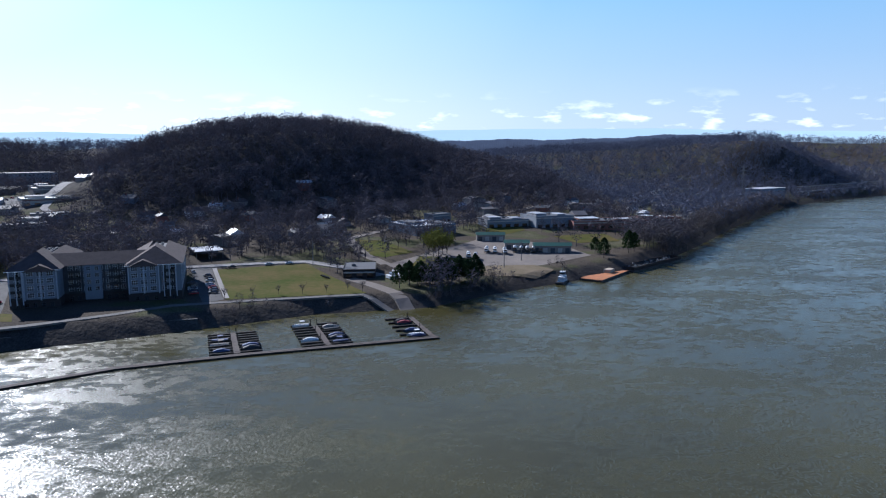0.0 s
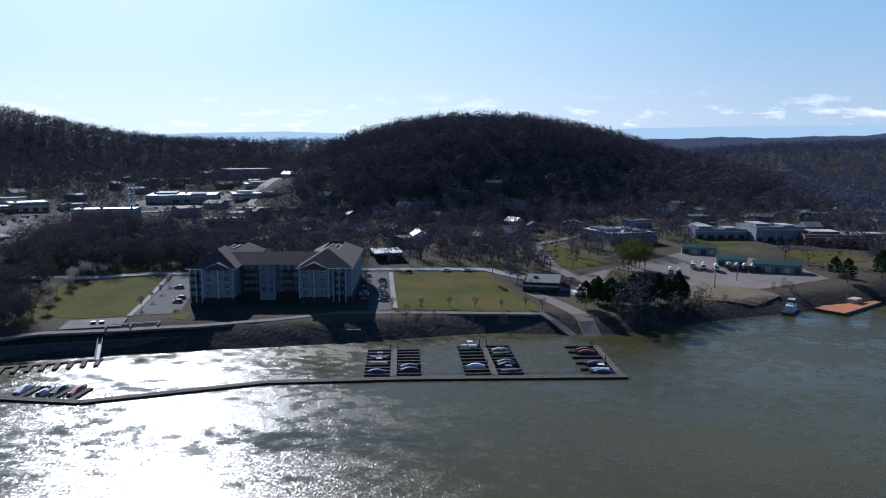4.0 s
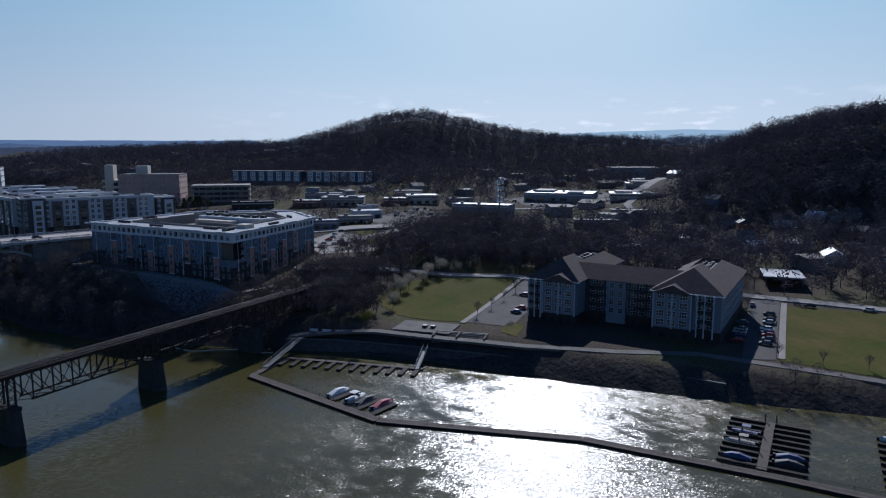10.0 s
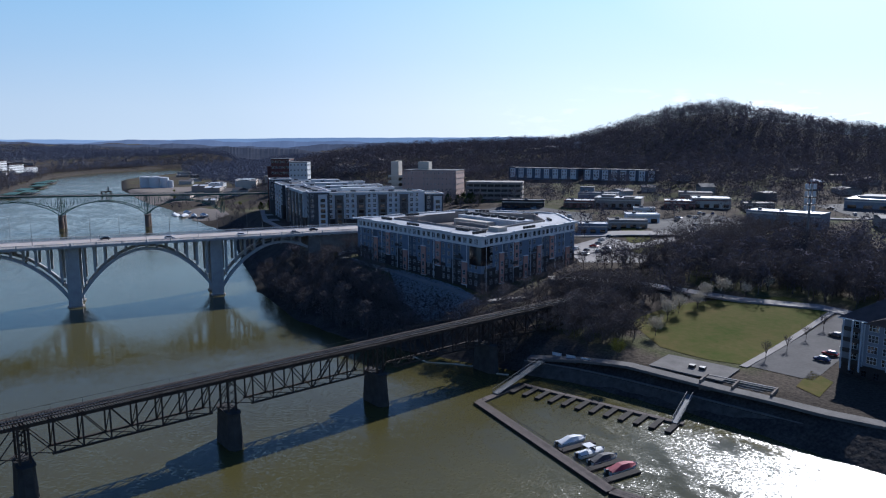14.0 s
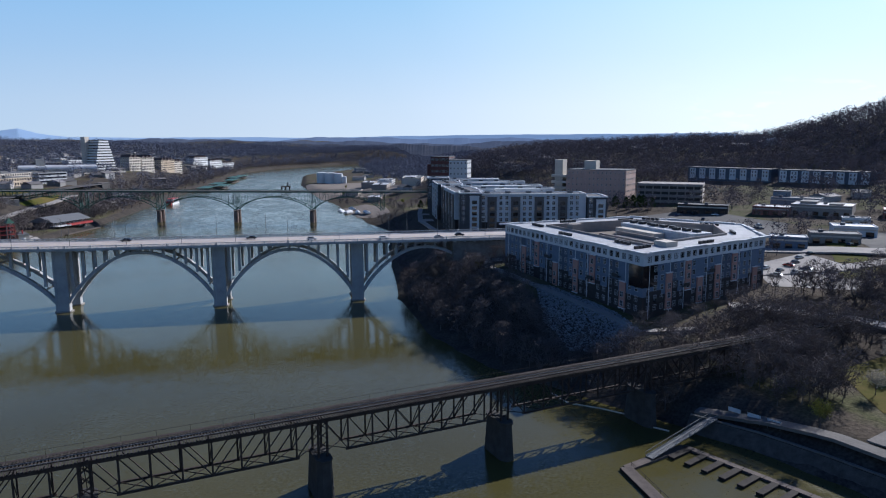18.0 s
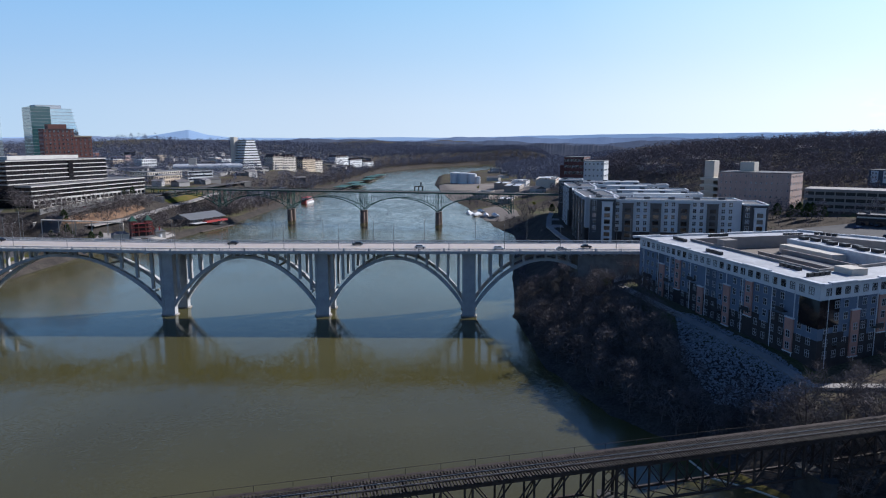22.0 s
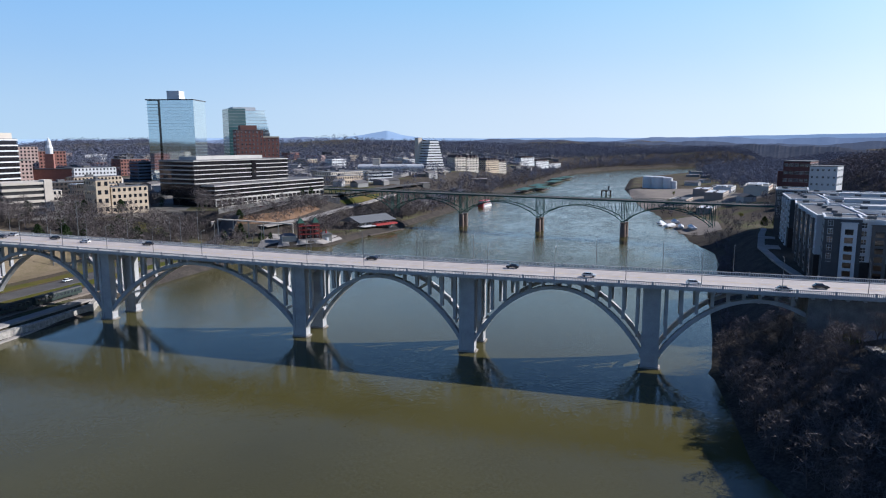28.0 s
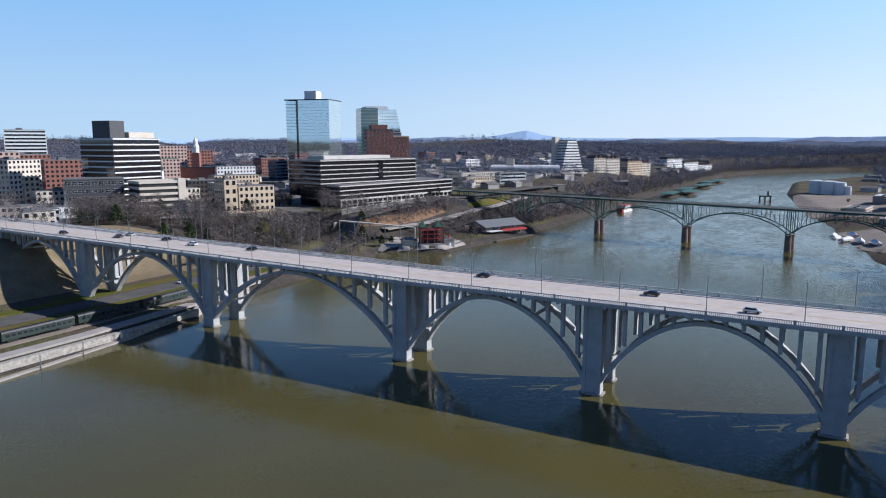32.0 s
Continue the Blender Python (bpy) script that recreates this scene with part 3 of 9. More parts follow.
def land(x, y):
    """Height of the ground."""
    x, y = np.asarray(x, float), np.asarray(y, float)
    dr, dl = x - bank_r(y), bank_l(y) - x
    # south bank: shelf by the river, rising inland
    shelf = np.interp(y, [-1200, -560, -430, -390, -300, -180, -140, -100, -20, 60, 140, 230, 280, 340, 420, 900], [7, 7, 5, 5, 6, 6.5, 9, 15.5, 17.8, 16, 15.5, 15.5, 14, 7, 4, 4])
    width = np.interp(y, [-1200, -560, -430, -300, -180, -140, -100, -20, 100, 180, 230, 290, 340, 900], [40, 26, 16, 13, 14, 24, 42, 46, 40, 27, 24, 46, 40, 14])
    hr = shelf * smooth01((dr + 2) / width) + np.clip(dr - 60, 0, 400) * np.interp(y, [-600, -420, -300, -120, 0, 140, 300, 900], [0.035, 0.045, 0.035, 0.015, 0.025, 0.055, 0.045, 0.01])
    for c in HILLS:
        hr = hr + mound(x, y, *c) * smooth01((dr - 30) / 190)
    # north bank: riverside road, then the bluff with the city on it
    ls = np.interp(y, [-200, 0, 60, 150, 250, 400, 700, 1200], [3, 3.5, 4, 4, 4, 4, 6, 8])
    hl = ls * smooth01((dl + 2) / 10) + np.interp(y, [-200, 0, 250, 420, 700, 1200], [24, 22, 18, 20, 24, 20]) * smooth01((dl - np.interp(y, [40, 150, 250], [64, 42, 32])) / 60) + 10 * smooth01((dl - 200) / 300)
    h = np.where(dr > dl, hr, hl)
    r = np.hypot(x, y)
    # far country
    far = smooth01((r - 1250) / 1450) * smooth01((np.maximum(dr, dl) - 20) / 170)
    h = h + far * (24 + 29 * wavy(x, y, 0.0024, 1.3) + 16 * wavy(x, y, 0.0066, 4.0))
    h = h + np.clip(wavy(x, y, 0.03, 2.0), -1, 1) * 1.2 * smooth01((np.maximum(dr, dl) - 120) / 150)
    wet = np.maximum(dr, dl)
    return np.where(wet < 0, np.maximum(-5.0, wet * 0.35) - 0.15, np.maximum(h, -0.1 + 0.12 * np.minimum(wet, 12)))


def sheet(name, xs, ys, fn, m, **tags):
    gx, gy = np.meshgrid(xs, ys)
    gz = fn(gx, gy)
    nx, ny = len(xs), len(ys)
    v = np.stack([gx, gy, gz], -1).reshape(-1, 3)
    i = np.arange(nx * ny).reshape(ny, nx)
    f = np.stack([i[:-1, :-1], i[:-1, 1:], i[1:, 1:], i[1:, :-1]], -1).reshape(-1, 4)
    me = bpy.data.meshes.new(name)
    me.vertices.add(len(v)); me.vertices.foreach_set("co", v.ravel())
    me.loops.add(f.size); me.loops.foreach_set("vertex_index", f.ravel().astype(np.int32))
    me.polygons.add(len(f)); me.polygons.foreach_set("loop_start", np.arange(0, f.size, 4, dtype=np.int32))
    me.polygons.foreach_set("use_smooth", np.ones(len(f), bool))
    me.update(calc_edges=True); me.validate()
    me.materials.append(m)
    return tagged(new(name, me), **tags)


def axis(stops, edge):
    """Grid lines: stops are (from, to, step), finer where the place is seen near; growing to the edge outside."""
    out = np.concatenate([np.arange(a, b, st) for a, b, st in stops])
    lo, hi, s = [out[0]], [out[-1]], 20.0
    while hi[-1] < edge:
        s = min(s * 1.15, 160); hi.append(hi[-1] + s)
    s = 20.0
    while lo[-1] > -edge:
        s = min(s * 1.15, 160); lo.append(lo[-1] - s)
    return np.concatenate([lo[:0:-1], out, hi[1:]])


GX = axis([(-420, 520, 6), (520, 1000, 13)], 4700)
GY = axis([(-1350, -600, 13), (-600, 480, 6), (480, 2250, 14)], 4700)
sheet("ground", GX, GY, land, M_GROUND, label="winter ground with dry grass and leaf litter", category="ground", kind="structure")
sheet("water", np.linspace(-2600, 3200, 30), np.linspace(-2600, 3200, 30), lambda x, y: 0 * x, M_WATER, label="broad olive-green river with wind ripples", category="river", kind="structure")


def patch(name, pts, lift, m, label, category, step=5.0, kind="structure"):
    """A piece of paving or lawn draped a little over the ground inside a polygon."""
    xs = [p[0] for p in pts]; ys = [p[1] for p in pts]
    bm = bmesh.new()
    bm.faces.new([bm.verts.new((x, y, 0)) for x, y in pts])
    for ax, lo, hi in ((0, min(xs), max(xs)), (1, min(ys), max(ys))):
        c = lo + step
        while c < hi:
            co, no = [0, 0, 0], [0, 0, 0]
            co[ax], no[ax] = c, 1
            bmesh.ops.bisect_plane(bm, geom=bm.verts[:] + bm.edges[:] + bm.faces[:], plane_co=co, plane_no=no)
            c += step
    vs = bm.verts[:]
    zz = land(np.array([q.co.x for q in vs]), np.array([q.co.y for q in vs]))
    for q, z in zip(vs, zz):
        q.co.z = z + lift
    bmesh.ops.recalc_face_normals(bm, faces=bm.faces[:])
    if sum(f.normal.z for f in bm.faces) < 0:
        bmesh.ops.reverse_faces(bm, faces=bm.faces[:])
    me = bpy.data.meshes.new(name); bm.to_mesh(me); bm.free(); me.materials.append(m)
    return tagged(new(name, me), label, category, "", kind)


def ribbon(name, line, width, lift, m, label, category, kind="structure"):
    """A strip of road or path along a line, draped over the ground."""
    pts = []
    for (x0, y0), (x1, y1) in zip(line[:-1], line[1:]):
        k = max(1, int(math.hypot(x1 - x0, y1 - y0) / 5))
        pts += [(x0 + (x1 - x0) * i / k, y0 + (y1 - y0) * i / k) for i in range(k)]
    pts.append(line[-1])
    b = MB()
    rows = []
    for i, (x, y) in enumerate(pts):
        a, c = pts[max(0, i - 1)], pts[min(len(pts) - 1, i + 1)]
        dx, dy = c[0] - a[0], c[1] - a[1]
        k = math.hypot(dx, dy)
        nx, ny = -dy / k * width / 2, dx / k * width / 2
        z = max(float(land(x + nx * s, y + ny * s)) for s in (-1, 0, 1)) + lift
        rows.append(((x + nx, y + ny, z), (x - nx, y - ny, z), (x - nx, y - ny, z - 0.8), (x + nx, y + ny, z - 0.8)))
    for p, q in zip(rows[:-1], rows[1:]):
        b.face((p[0], p[1], q[1], q[0])); b.face((p[1], p[2], q[2], q[1])); b.face((p[3], p[0], q[0], q[3]))
    return solid(name, b, [m], label, category, kind)


# distant wooded ridges and mountains that close the horizon, with haze put into their glow
def ridge(name, r, a0, a1, base, amp, seed, m, label, trees=0.0, skyline=None):
    b, n = MB(), 900
    rg = random.Random(int(seed * 100))
    pts = []
    for i in range(n + 1):
        a = radians(a0 + (a1 - a0) * i / n)
        h = base + amp * (math.sin(a * 9 + seed) + 0.6 * math.sin(a * 23 + seed * 2) + 0.3 * math.sin(a * 61 + seed * 3) + 0.15 * math.sin(a * 170 + seed))
        if skyline:
            h += float(np.interp(math.degrees(a), *skyline))
        fade = min(1, i / 60, (n - i) / 60)
        pts.append((r * math.sin(a), r * math.cos(a), h * fade + rg.uniform(-trees, trees)))
    for p, q in zip(pts[:-1], pts[1:]):
        mid = [(v[0] * 0.985, v[1] * 0.985, v[2] * 0.55) for v in (p, q)]
        b.face(((p[0] * 0.95, p[1] * 0.95, -20), (q[0] * 0.95, q[1] * 0.95, -20), mid[1], mid[0]))
        b.face((mid[0], mid[1], q, p))
    return solid(name, b, [m], label, "hills", "structure")


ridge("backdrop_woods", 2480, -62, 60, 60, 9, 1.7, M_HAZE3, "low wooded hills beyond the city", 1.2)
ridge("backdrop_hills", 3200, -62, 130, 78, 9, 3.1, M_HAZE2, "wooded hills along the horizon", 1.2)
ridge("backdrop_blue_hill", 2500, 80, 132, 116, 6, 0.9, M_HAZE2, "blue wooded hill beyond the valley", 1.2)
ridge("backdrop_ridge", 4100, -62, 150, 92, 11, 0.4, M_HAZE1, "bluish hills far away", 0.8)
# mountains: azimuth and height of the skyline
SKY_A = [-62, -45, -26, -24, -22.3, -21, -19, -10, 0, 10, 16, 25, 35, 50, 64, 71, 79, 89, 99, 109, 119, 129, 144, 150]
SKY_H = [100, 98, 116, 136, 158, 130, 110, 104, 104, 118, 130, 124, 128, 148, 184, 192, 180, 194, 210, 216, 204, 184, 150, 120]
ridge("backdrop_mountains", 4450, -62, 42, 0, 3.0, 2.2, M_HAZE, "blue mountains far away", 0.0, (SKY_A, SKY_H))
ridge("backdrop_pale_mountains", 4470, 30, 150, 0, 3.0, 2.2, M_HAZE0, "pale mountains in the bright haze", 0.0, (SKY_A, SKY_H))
# ---- the concrete arch road bridge ----
def deck_z(x):
    return 27.6 + max(0.0, -60 - x) * 0.014


arch = thing("arch_bridge", 0, 7.5, 0, 0, "long pale concrete open-spandrel arch road bridge over the river", "bridge")
PIERS = [60.0, 0.0, -64.0, -152.0, -229.0, -292.0]
DECK_X = list(range(-330, 170, 10))
ln = MB()
for x in DECK_X:
    z0, z1 = deck_z(x), deck_z(x + 10)
    b = MB()
    b.v += [(x, -12, z0), (x + 10, -12, z1), (x + 10, 12, z1), (x, 12, z0), (x, -12, z0 - 0.7), (x + 10, -12, z1 - 0.7), (x + 10, 12, z1 - 0.7), (x, 12, z0 - 0.7)]
    b.f += [(0, 1, 2, 3), (4, 7, 6, 5), (0, 4, 5, 1), (2, 6, 7, 3)]; b.m += [0, 1, 1, 1]
    for y in (-10.0, 10.0):
        b.beam((x, y + (1 if y > 0 else -1) * 1.0, z0 + 0.1), (x + 10, y + (1 if y > 0 else -1) * 1.0, z1 + 0.1), 1.9, 0.2, 1)
    # kerb-line edge beam and brackets under the walk
    for y in (-12, 12):
        b.beam((x, y, z0 - 0.45), (x + 10, y, z1 - 0.45), 0.5, 0.9, 1)
        for k in range(4):
            xx = x + 1.25 + 2.5 * k
            zz = z0 + (z1 - z0) * (xx - x) / 10
            b.beam((xx, y * 0.86, zz - 1.2), (xx, y, zz - 0.75), 0.4, 0.5, 1)
    part("deck_slab", b, [M_DECK, M_CONC], arch)
    for y in (-12, 12):
        p = MB()
        p.beam((x, y, z0 + 1.12), (x + 10, y, z1 + 1.12), 0.34, 0.2).beam((x, y, z0 + 0.1), (x + 10, y, z1 + 0.1), 0.36, 0.25)
        for k in range(20):
            xx = x + 0.25 + 0.5 * k
            zz = z0 + (z1 - z0) * (xx - x) / 10
            p.box(xx - 0.1, xx + 0.1, y - 0.1, y + 0.1, zz + 0.2, zz + 1.05)
        p.box(x - 0.25, x + 0.25, y - 0.28, y + 0.28, z0, z0 + 1.35)
        part("parapet", p, M_CONC, arch)
    # lane lines
    for y in (-3.3, 3.3, -6.4, 6.4):
        ln.face([(x + 2, y - 0.07, z0 + 0.02 + (z1 - z0) * 0.2), (x + 5.5, y - 0.07, z0 + 0.02 + (z1 - z0) * 0.55), (x + 5.5, y + 0.07, z0 + 0.02 + (z1 - z0) * 0.55), (x + 2, y + 0.07, z0 + 0.02 + (z1 - z0) * 0.2)])
    for y in (-0.25, 0.25):
        ln.face([(x, y - 0.07, z0 + 0.02), (x + 10, y - 0.07, z1 + 0.02), (x + 10, y + 0.07, z1 + 0.02), (x, y + 0.07, z0 + 0.02)], 1)

tagged(part("lane_marking", ln, [M_WHITE, M_YEL], arch, "worn lane lines"), kind="stuff")
for px in PIERS:
    g = max(0.0, float(land(px, 7.5)))
    for s in (-1, 1):
        y = s * 6.6
        dz = deck_z(px) - 0.7
        # shaft with recessed faces, cap and low footing
        prof = [(-2.7, -1.55), (-1.7, -1.55), (-1.7, -1.2), (1.7, -1.2), (1.7, -1.55), (2.7, -1.55), (2.7, 1.55), (1.7, 1.55), (1.7, 1.2), (-1.7, 1.2), (-1.7, 1.55), (-2.7, 1.55)]
        part("pier", MB().prism([(px + u, y + v) for u, v in prof], 0.5, dz - 0.9), M_CONC, arch)
        part("pier_cap", MB().box(px - 2.95, px + 2.95, y - 1.85, y + 1.85, dz - 0.9, dz), M_CONC, arch)
        part("footing", MB().prism([(px - 2.9, y - 1.9), (px + 2.9, y - 1.9), (px + 3.3, y - 1.2), (px + 3.3, y + 1.9), (px - 3.3, y + 1.9), (px - 3.3, y - 1.2)], -3, 0.5), M_PAVE, arch, "pale concrete footing")
    w = MB()
    w.box(px - 1.3, px + 1.3, -5.4, 5.4, deck_z(px) - 5.0, deck_z(px) - 0.9)
    part("pier_crosswall", w, M_CONC, arch)


def arch_z(u, spring, crown):
    return spring + (crown - spring) * (1 - (2 * u - 1) ** 2) ** 0.9


SPANS = [(122.0, 60.0, 24.6), (60.0, 0.0, 25.0), (0.0, -64.0, 25.4), (-64.0, -152.0, 26.0), (-152.0, -229.0, 26.6), (-229.0, -292.0, 27.0)]
for xa, xb, crown in SPANS:
    n = 28
    for s in (-1, 1):
        y = s * 6.6
        r = MB()
        prev = None
        for i in range(n + 1):
            u = i / n
            x = xa + (xb - xa) * u
            x = x - 2.2 * (1 - 2 * u) * (1 if xa > xb else -1)
            top = arch_z(u, 5.2, crown) - 0.2
            th = 1.15 + 1.2 * abs(2 * u - 1) ** 2
            cur = (x, top, top - th)
            if prev:
                k = len(r.v)
                for px_, t_, b_ in (prev, cur):
                    r.v += [(px_, y - 1.1, t_), (px_, y + 1.1, t_), (px_, y + 1.1, b_), (px_, y - 1.1, b_)]
                r.f += [(k, k+4, k+5, k+1), (k+1, k+5, k+6, k+2), (k+2, k+6, k+7, k+3), (k+3, k+7, k+4, k)]; r.m += [0] * 4
            prev = cur
        part("arch_rib", r, M_CONC, arch)
        cols = 14
        for i in range(1, cols):
            u = i / cols
            x = xa + (xb - xa) * u
            z = arch_z(u, 5.2, crown) - 0.4
            top = deck_z(x) - 0.7
            if top - z < 1.2:
                continue
            c = MB().box(x - 0.5, x + 0.5, y - 0.75, y + 0.75, z, top - 0.5).box(x - 0.65, x + 0.65, y - 1.0, y + 1.0, top - 0.5, top)
            part("spandrel_column", c, M_CONC, arch)
    for i in range(1, 14):
        u = i / 14
        x = xa + (xb - xa) * u
        t = MB().box(x - 0.35, x + 0.35, -12, 12, deck_z(x) - 1.5, deck_z(x) - 0.7)
        part("floor_beam", t, M_CONC, arch)
        if i % 3 == 1:
            z = arch_z(u, 5.2, crown) - 1.2
            part("rib_brace", MB().box(x - 0.3, x + 0.3, -5.5, 5.5, z - 0.8, z), M_CONC, arch)


def lamp_post(h=9.0, arm=1.8):
    root = thing("street_lamp", 0, 0, 0, 0, "slender grey metal street lamp on the bridge parapet", "street lamp", "lamps along the road bridge")
    part("pole", MB().cyl((0, 0, 0), (0, 0, h), 0.11, 0.07, 6), M_STEEL, root)
    part("arm", MB().beam((0, 0, h - 0.1), (0, arm, h + 0.25), 0.07), M_STEEL, root)
    part("lamp_head", MB().box(-0.15, 0.15, arm - 0.1, arm + 0.55, h + 0.18, h + 0.34), M_STEEL, root)
    return root


lamp0 = lamp_post()
lamp0.matrix_basis = pose(-300, -4.3, deck_z(-300) + 1.2, 0, 0, 0)
for k, x in enumerate(range(-278, 130, 22)):
    copy_thing(lamp0, pose(x, -4.3, deck_z(x) + 1.2, 0, 0, 0))
for k, x in enumerate(range(-289, 130, 22)):
    copy_thing(lamp0, pose(x, 19.3, deck_z(x) + 1.2, 0, 0, 180))


# ---- the green steel bridge farther up the river ----
GA = math.degrees(math.atan2(-0.2206, 1.0))
gay = thing("green_steel_bridge", -30.3, 334.0, 0, GA, "old green steel arched truss road bridge on brick piers", "bridge")
GP = [-212.0, -141.0, -70.5, 0.0, 69.0, 132.0]
GD = 28.3
for x in range(-300, 170, 12):
    b = MB().box(x, x + 12, -6.2, 6.2, GD - 0.5, GD, 1, 0)
    part("deck_slab", b, [M_ASPH, M_GREEN], gay)
    for y in (-6.2, 6.2):
        r = MB().beam((x, y, GD + 1.2), (x + 12, y, GD + 1.2), 0.14).beam((x, y, GD + 0.7), (x + 12, y, GD + 0.7), 0.1).beam((x, y, GD - 0.6), (x + 12, y, GD - 0.6), 0.3, 1.0)
        for k in range(6):
            r.box(x + 2 * k - 0.06, x + 2 * k + 0.06, y - 0.06, y + 0.06, GD, GD + 1.2)
        part("railing", r, M_GREEN, gay)
for px in GP[2:5]:
    for y in (-3.6, 3.6):
        b = MB()
        b.lathe((px, y, 0), [(2.3, -4), (2.2, 4), (2.0, 10), (2.3, 10.2), (2.3, 11), (0.0, 11)], 14)
        part("pier", b, M_BPIER, gay)
for px in GP:
    for y in (-5.0, 5.0):
        t = MB()
        for sx in (-1.2, 1.2):
            t.beam((px + sx, y, 11 if px > -100 else 3), (px + sx, y, GD - 0.8), 0.45)
        t.beam((px - 1.2, y, 17), (px + 1.2, y, 21), 0.25).beam((px + 1.2, y, 17), (px - 1.2, y, 21), 0.25)
        part("tower_post", t, M_GREEN, gay)
for xa, xb in zip(GP[:-1], GP[1:]):
    n = 12
    for y in (-5.0, 5.0):
        bot, top = MB(), MB()
        pts = []
        for i in range(n + 1):
            u = i / n
            pts.append((xa + (xb - xa) * u, 11.5 + 11.5 * (1 - (2 * u - 1) ** 2) ** 0.85))
        for i in range(n):
            (x0, z0), (x1, z1) = pts[i], pts[i + 1]
            bot.beam((x0, y, z0), (x1, y, z1), 0.5, 0.6)
            top.beam((x0, y, GD - 1.0), (x1, y, GD - 1.0), 0.45, 0.55)
            part("post", MB().beam((x1, y, z1), (x1, y, GD - 1.0), 0.3), M_GREEN, gay)
            if i % 2 == 0:
                part("diagonal", MB().beam((x0, y, GD - 1.0), (x1, y, z1), 0.22), M_GREEN, gay)
            else:
                part("diagonal", MB().beam((x0, y, z0), (x1, y, GD - 1.0), 0.22), M_GREEN, gay)
        tagged(part("arch_chord", bot, M_GREEN, gay), kind="stuff"); tagged(part("top_chord", top, M_GREEN, gay), kind="stuff")
    fb = MB()
    for i in range(n + 1):
        x = xa + (xb - xa) * i / n
        fb.beam((x, -6, GD - 0.8), (x, 6, GD - 0.8), 0.3, 0.6)
        if i % 2:
            z = 11.5 + 11.5 * (1 - (2 * i / n - 1) ** 2) ** 0.85
            fb.beam((x, -5, z), (x, 5, z), 0.3)
    part("floor_beam", fb, M_GREEN, gay)

# ---- the railway deck-truss bridge ----
RA = math.degrees(math.atan2(-162.0 + 173.3, 83.0 - 43.0))
RS = 42.0
rail = thing("railway_bridge", 43.1, -173.3, 0, RA, "rusty black steel deck-truss railway bridge on tall stone piers", "bridge")
RZ, RB = 17.2, 9.6
for k in range(-5, 3):
    x = k * RS
    if k < 3:
        g = min(0.0, float(land(43.1 + x * 0.962, -173.3 + x * 0.272))) - 2
        p = MB()
        prof = [(-0.2, 1.0), (7.6, 0.86)]
        w, dpt = 1.6, 3.1
        base = [(x - w, -dpt), (x + w, -dpt), (x + w + 0.2, dpt), (x - w - 0.2, dpt)]
        def ring(f, z):
            return [(x + (-w) * f, -dpt * f, z), (x - w * 0.5 * f, -(dpt + 1.3) * f, z), (x + w * 0.5 * f, -(dpt + 1.3) * f, z), (x + w * f, -dpt * f, z), (x + w * f, dpt * f, z), (x + w * 0.5 * f, (dpt + 1.3) * f, z), (x - w * 0.5 * f, (dpt + 1.3) * f, z), (x - w * f, dpt * f, z)]
        zs = [g] + [0.2 + 0.85 * i for i in range(10)] + [8.3, 8.3]
        fs = [1.16] + [1.14 - 0.02 * i for i in range(10)] + [0.94, 1.04]
        rings = [ring(f, z) for f, z in zip(fs, zs)] + [ring(1.04, 8.8)]
        for a, b_ in zip(rings[:-1], rings[1:]):
            for i in range(8):
                p.face((a[i], a[(i + 1) % 8], b_[(i + 1) % 8], b_[i]))
        p.face(rings[-1])
        part("stone_pier", p, M_STONE, rail)
        for y in (-2.3, 2.3):
            t = MB().beam((x - 0.9, y, 8.8), (x - 0.9, y, RZ - 0.8), 0.4).beam((x + 0.9, y, 8.8), (x + 0.9, y, RZ - 0.8), 0.4)
            for z in (10.5, 12.5, 14.5):
                t.beam((x - 0.9, y, z), (x + 0.9, y, z + 1.6), 0.14).beam((x + 0.9, y, z), (x - 0.9, y, z + 1.6), 0.14)
            part("tower_post", t, M_RUST, rail)
    for y in (-2.3, 2.3):
        n = 8
        st = RS / n
        top = MB().beam((x, y, RZ - 0.8), (x + RS, y, RZ - 0.8), 0.5, 0.6)
        bot = MB().beam((x + st * 0.9, y, RB), (x + RS - st * 0.9, y, RB), 0.45, 0.4)
        part("top_chord", top, M_RUST, rail); part("bottom_chord", bot, M_RUST, rail)
        for i in range(1, n):
            part("post", MB().beam((x + i * st, y, RB), (x + i * st, y, RZ - 0.8), 0.32, 0.22), M_RUST, rail)
        for i in range(n):
            a, c = (RZ - 0.8, RB) if i < n / 2 else (RB, RZ - 0.8)
            part("diagonal", MB().beam((x + i * st, y, a), (x + (i + 1) * st, y, c), 0.26, 0.18), M_RUST, rail)
    lat = MB()
    for i in range(8):
        st = RS / 8
        lat.beam((x + i * st, -2.3, RB), (x + i * st + st, 2.3, RB), 0.14).beam((x + i * st, 2.3, RB), (x + i * st + st, -2.3, RB), 0.14)
        lat.beam((x + i * st, -2.3, RZ - 1), (x + i * st, 2.3, RZ - 1), 0.3, 0.5)
        lat.beam((x + i * st, -2.3, RZ - 1), (x + i * st, 2.3, RB), 0.14)
    tagged(part("cross_bracing", lat, M_RUST, rail), kind="stuff")
ties = MB()
k = 0
xx = -5 * RS
while xx < 3 * RS + 40:
    ties.box(xx, xx + 0.26, -2.5 - 0.15 * ((k * 7) % 3), 2.5 + 0.12 * ((k * 5) % 3), RZ - 0.5, RZ - 0.22)
    xx += 0.55; k += 1
tagged(part("tie_bed", ties, M_TIE, rail), kind="stuff")
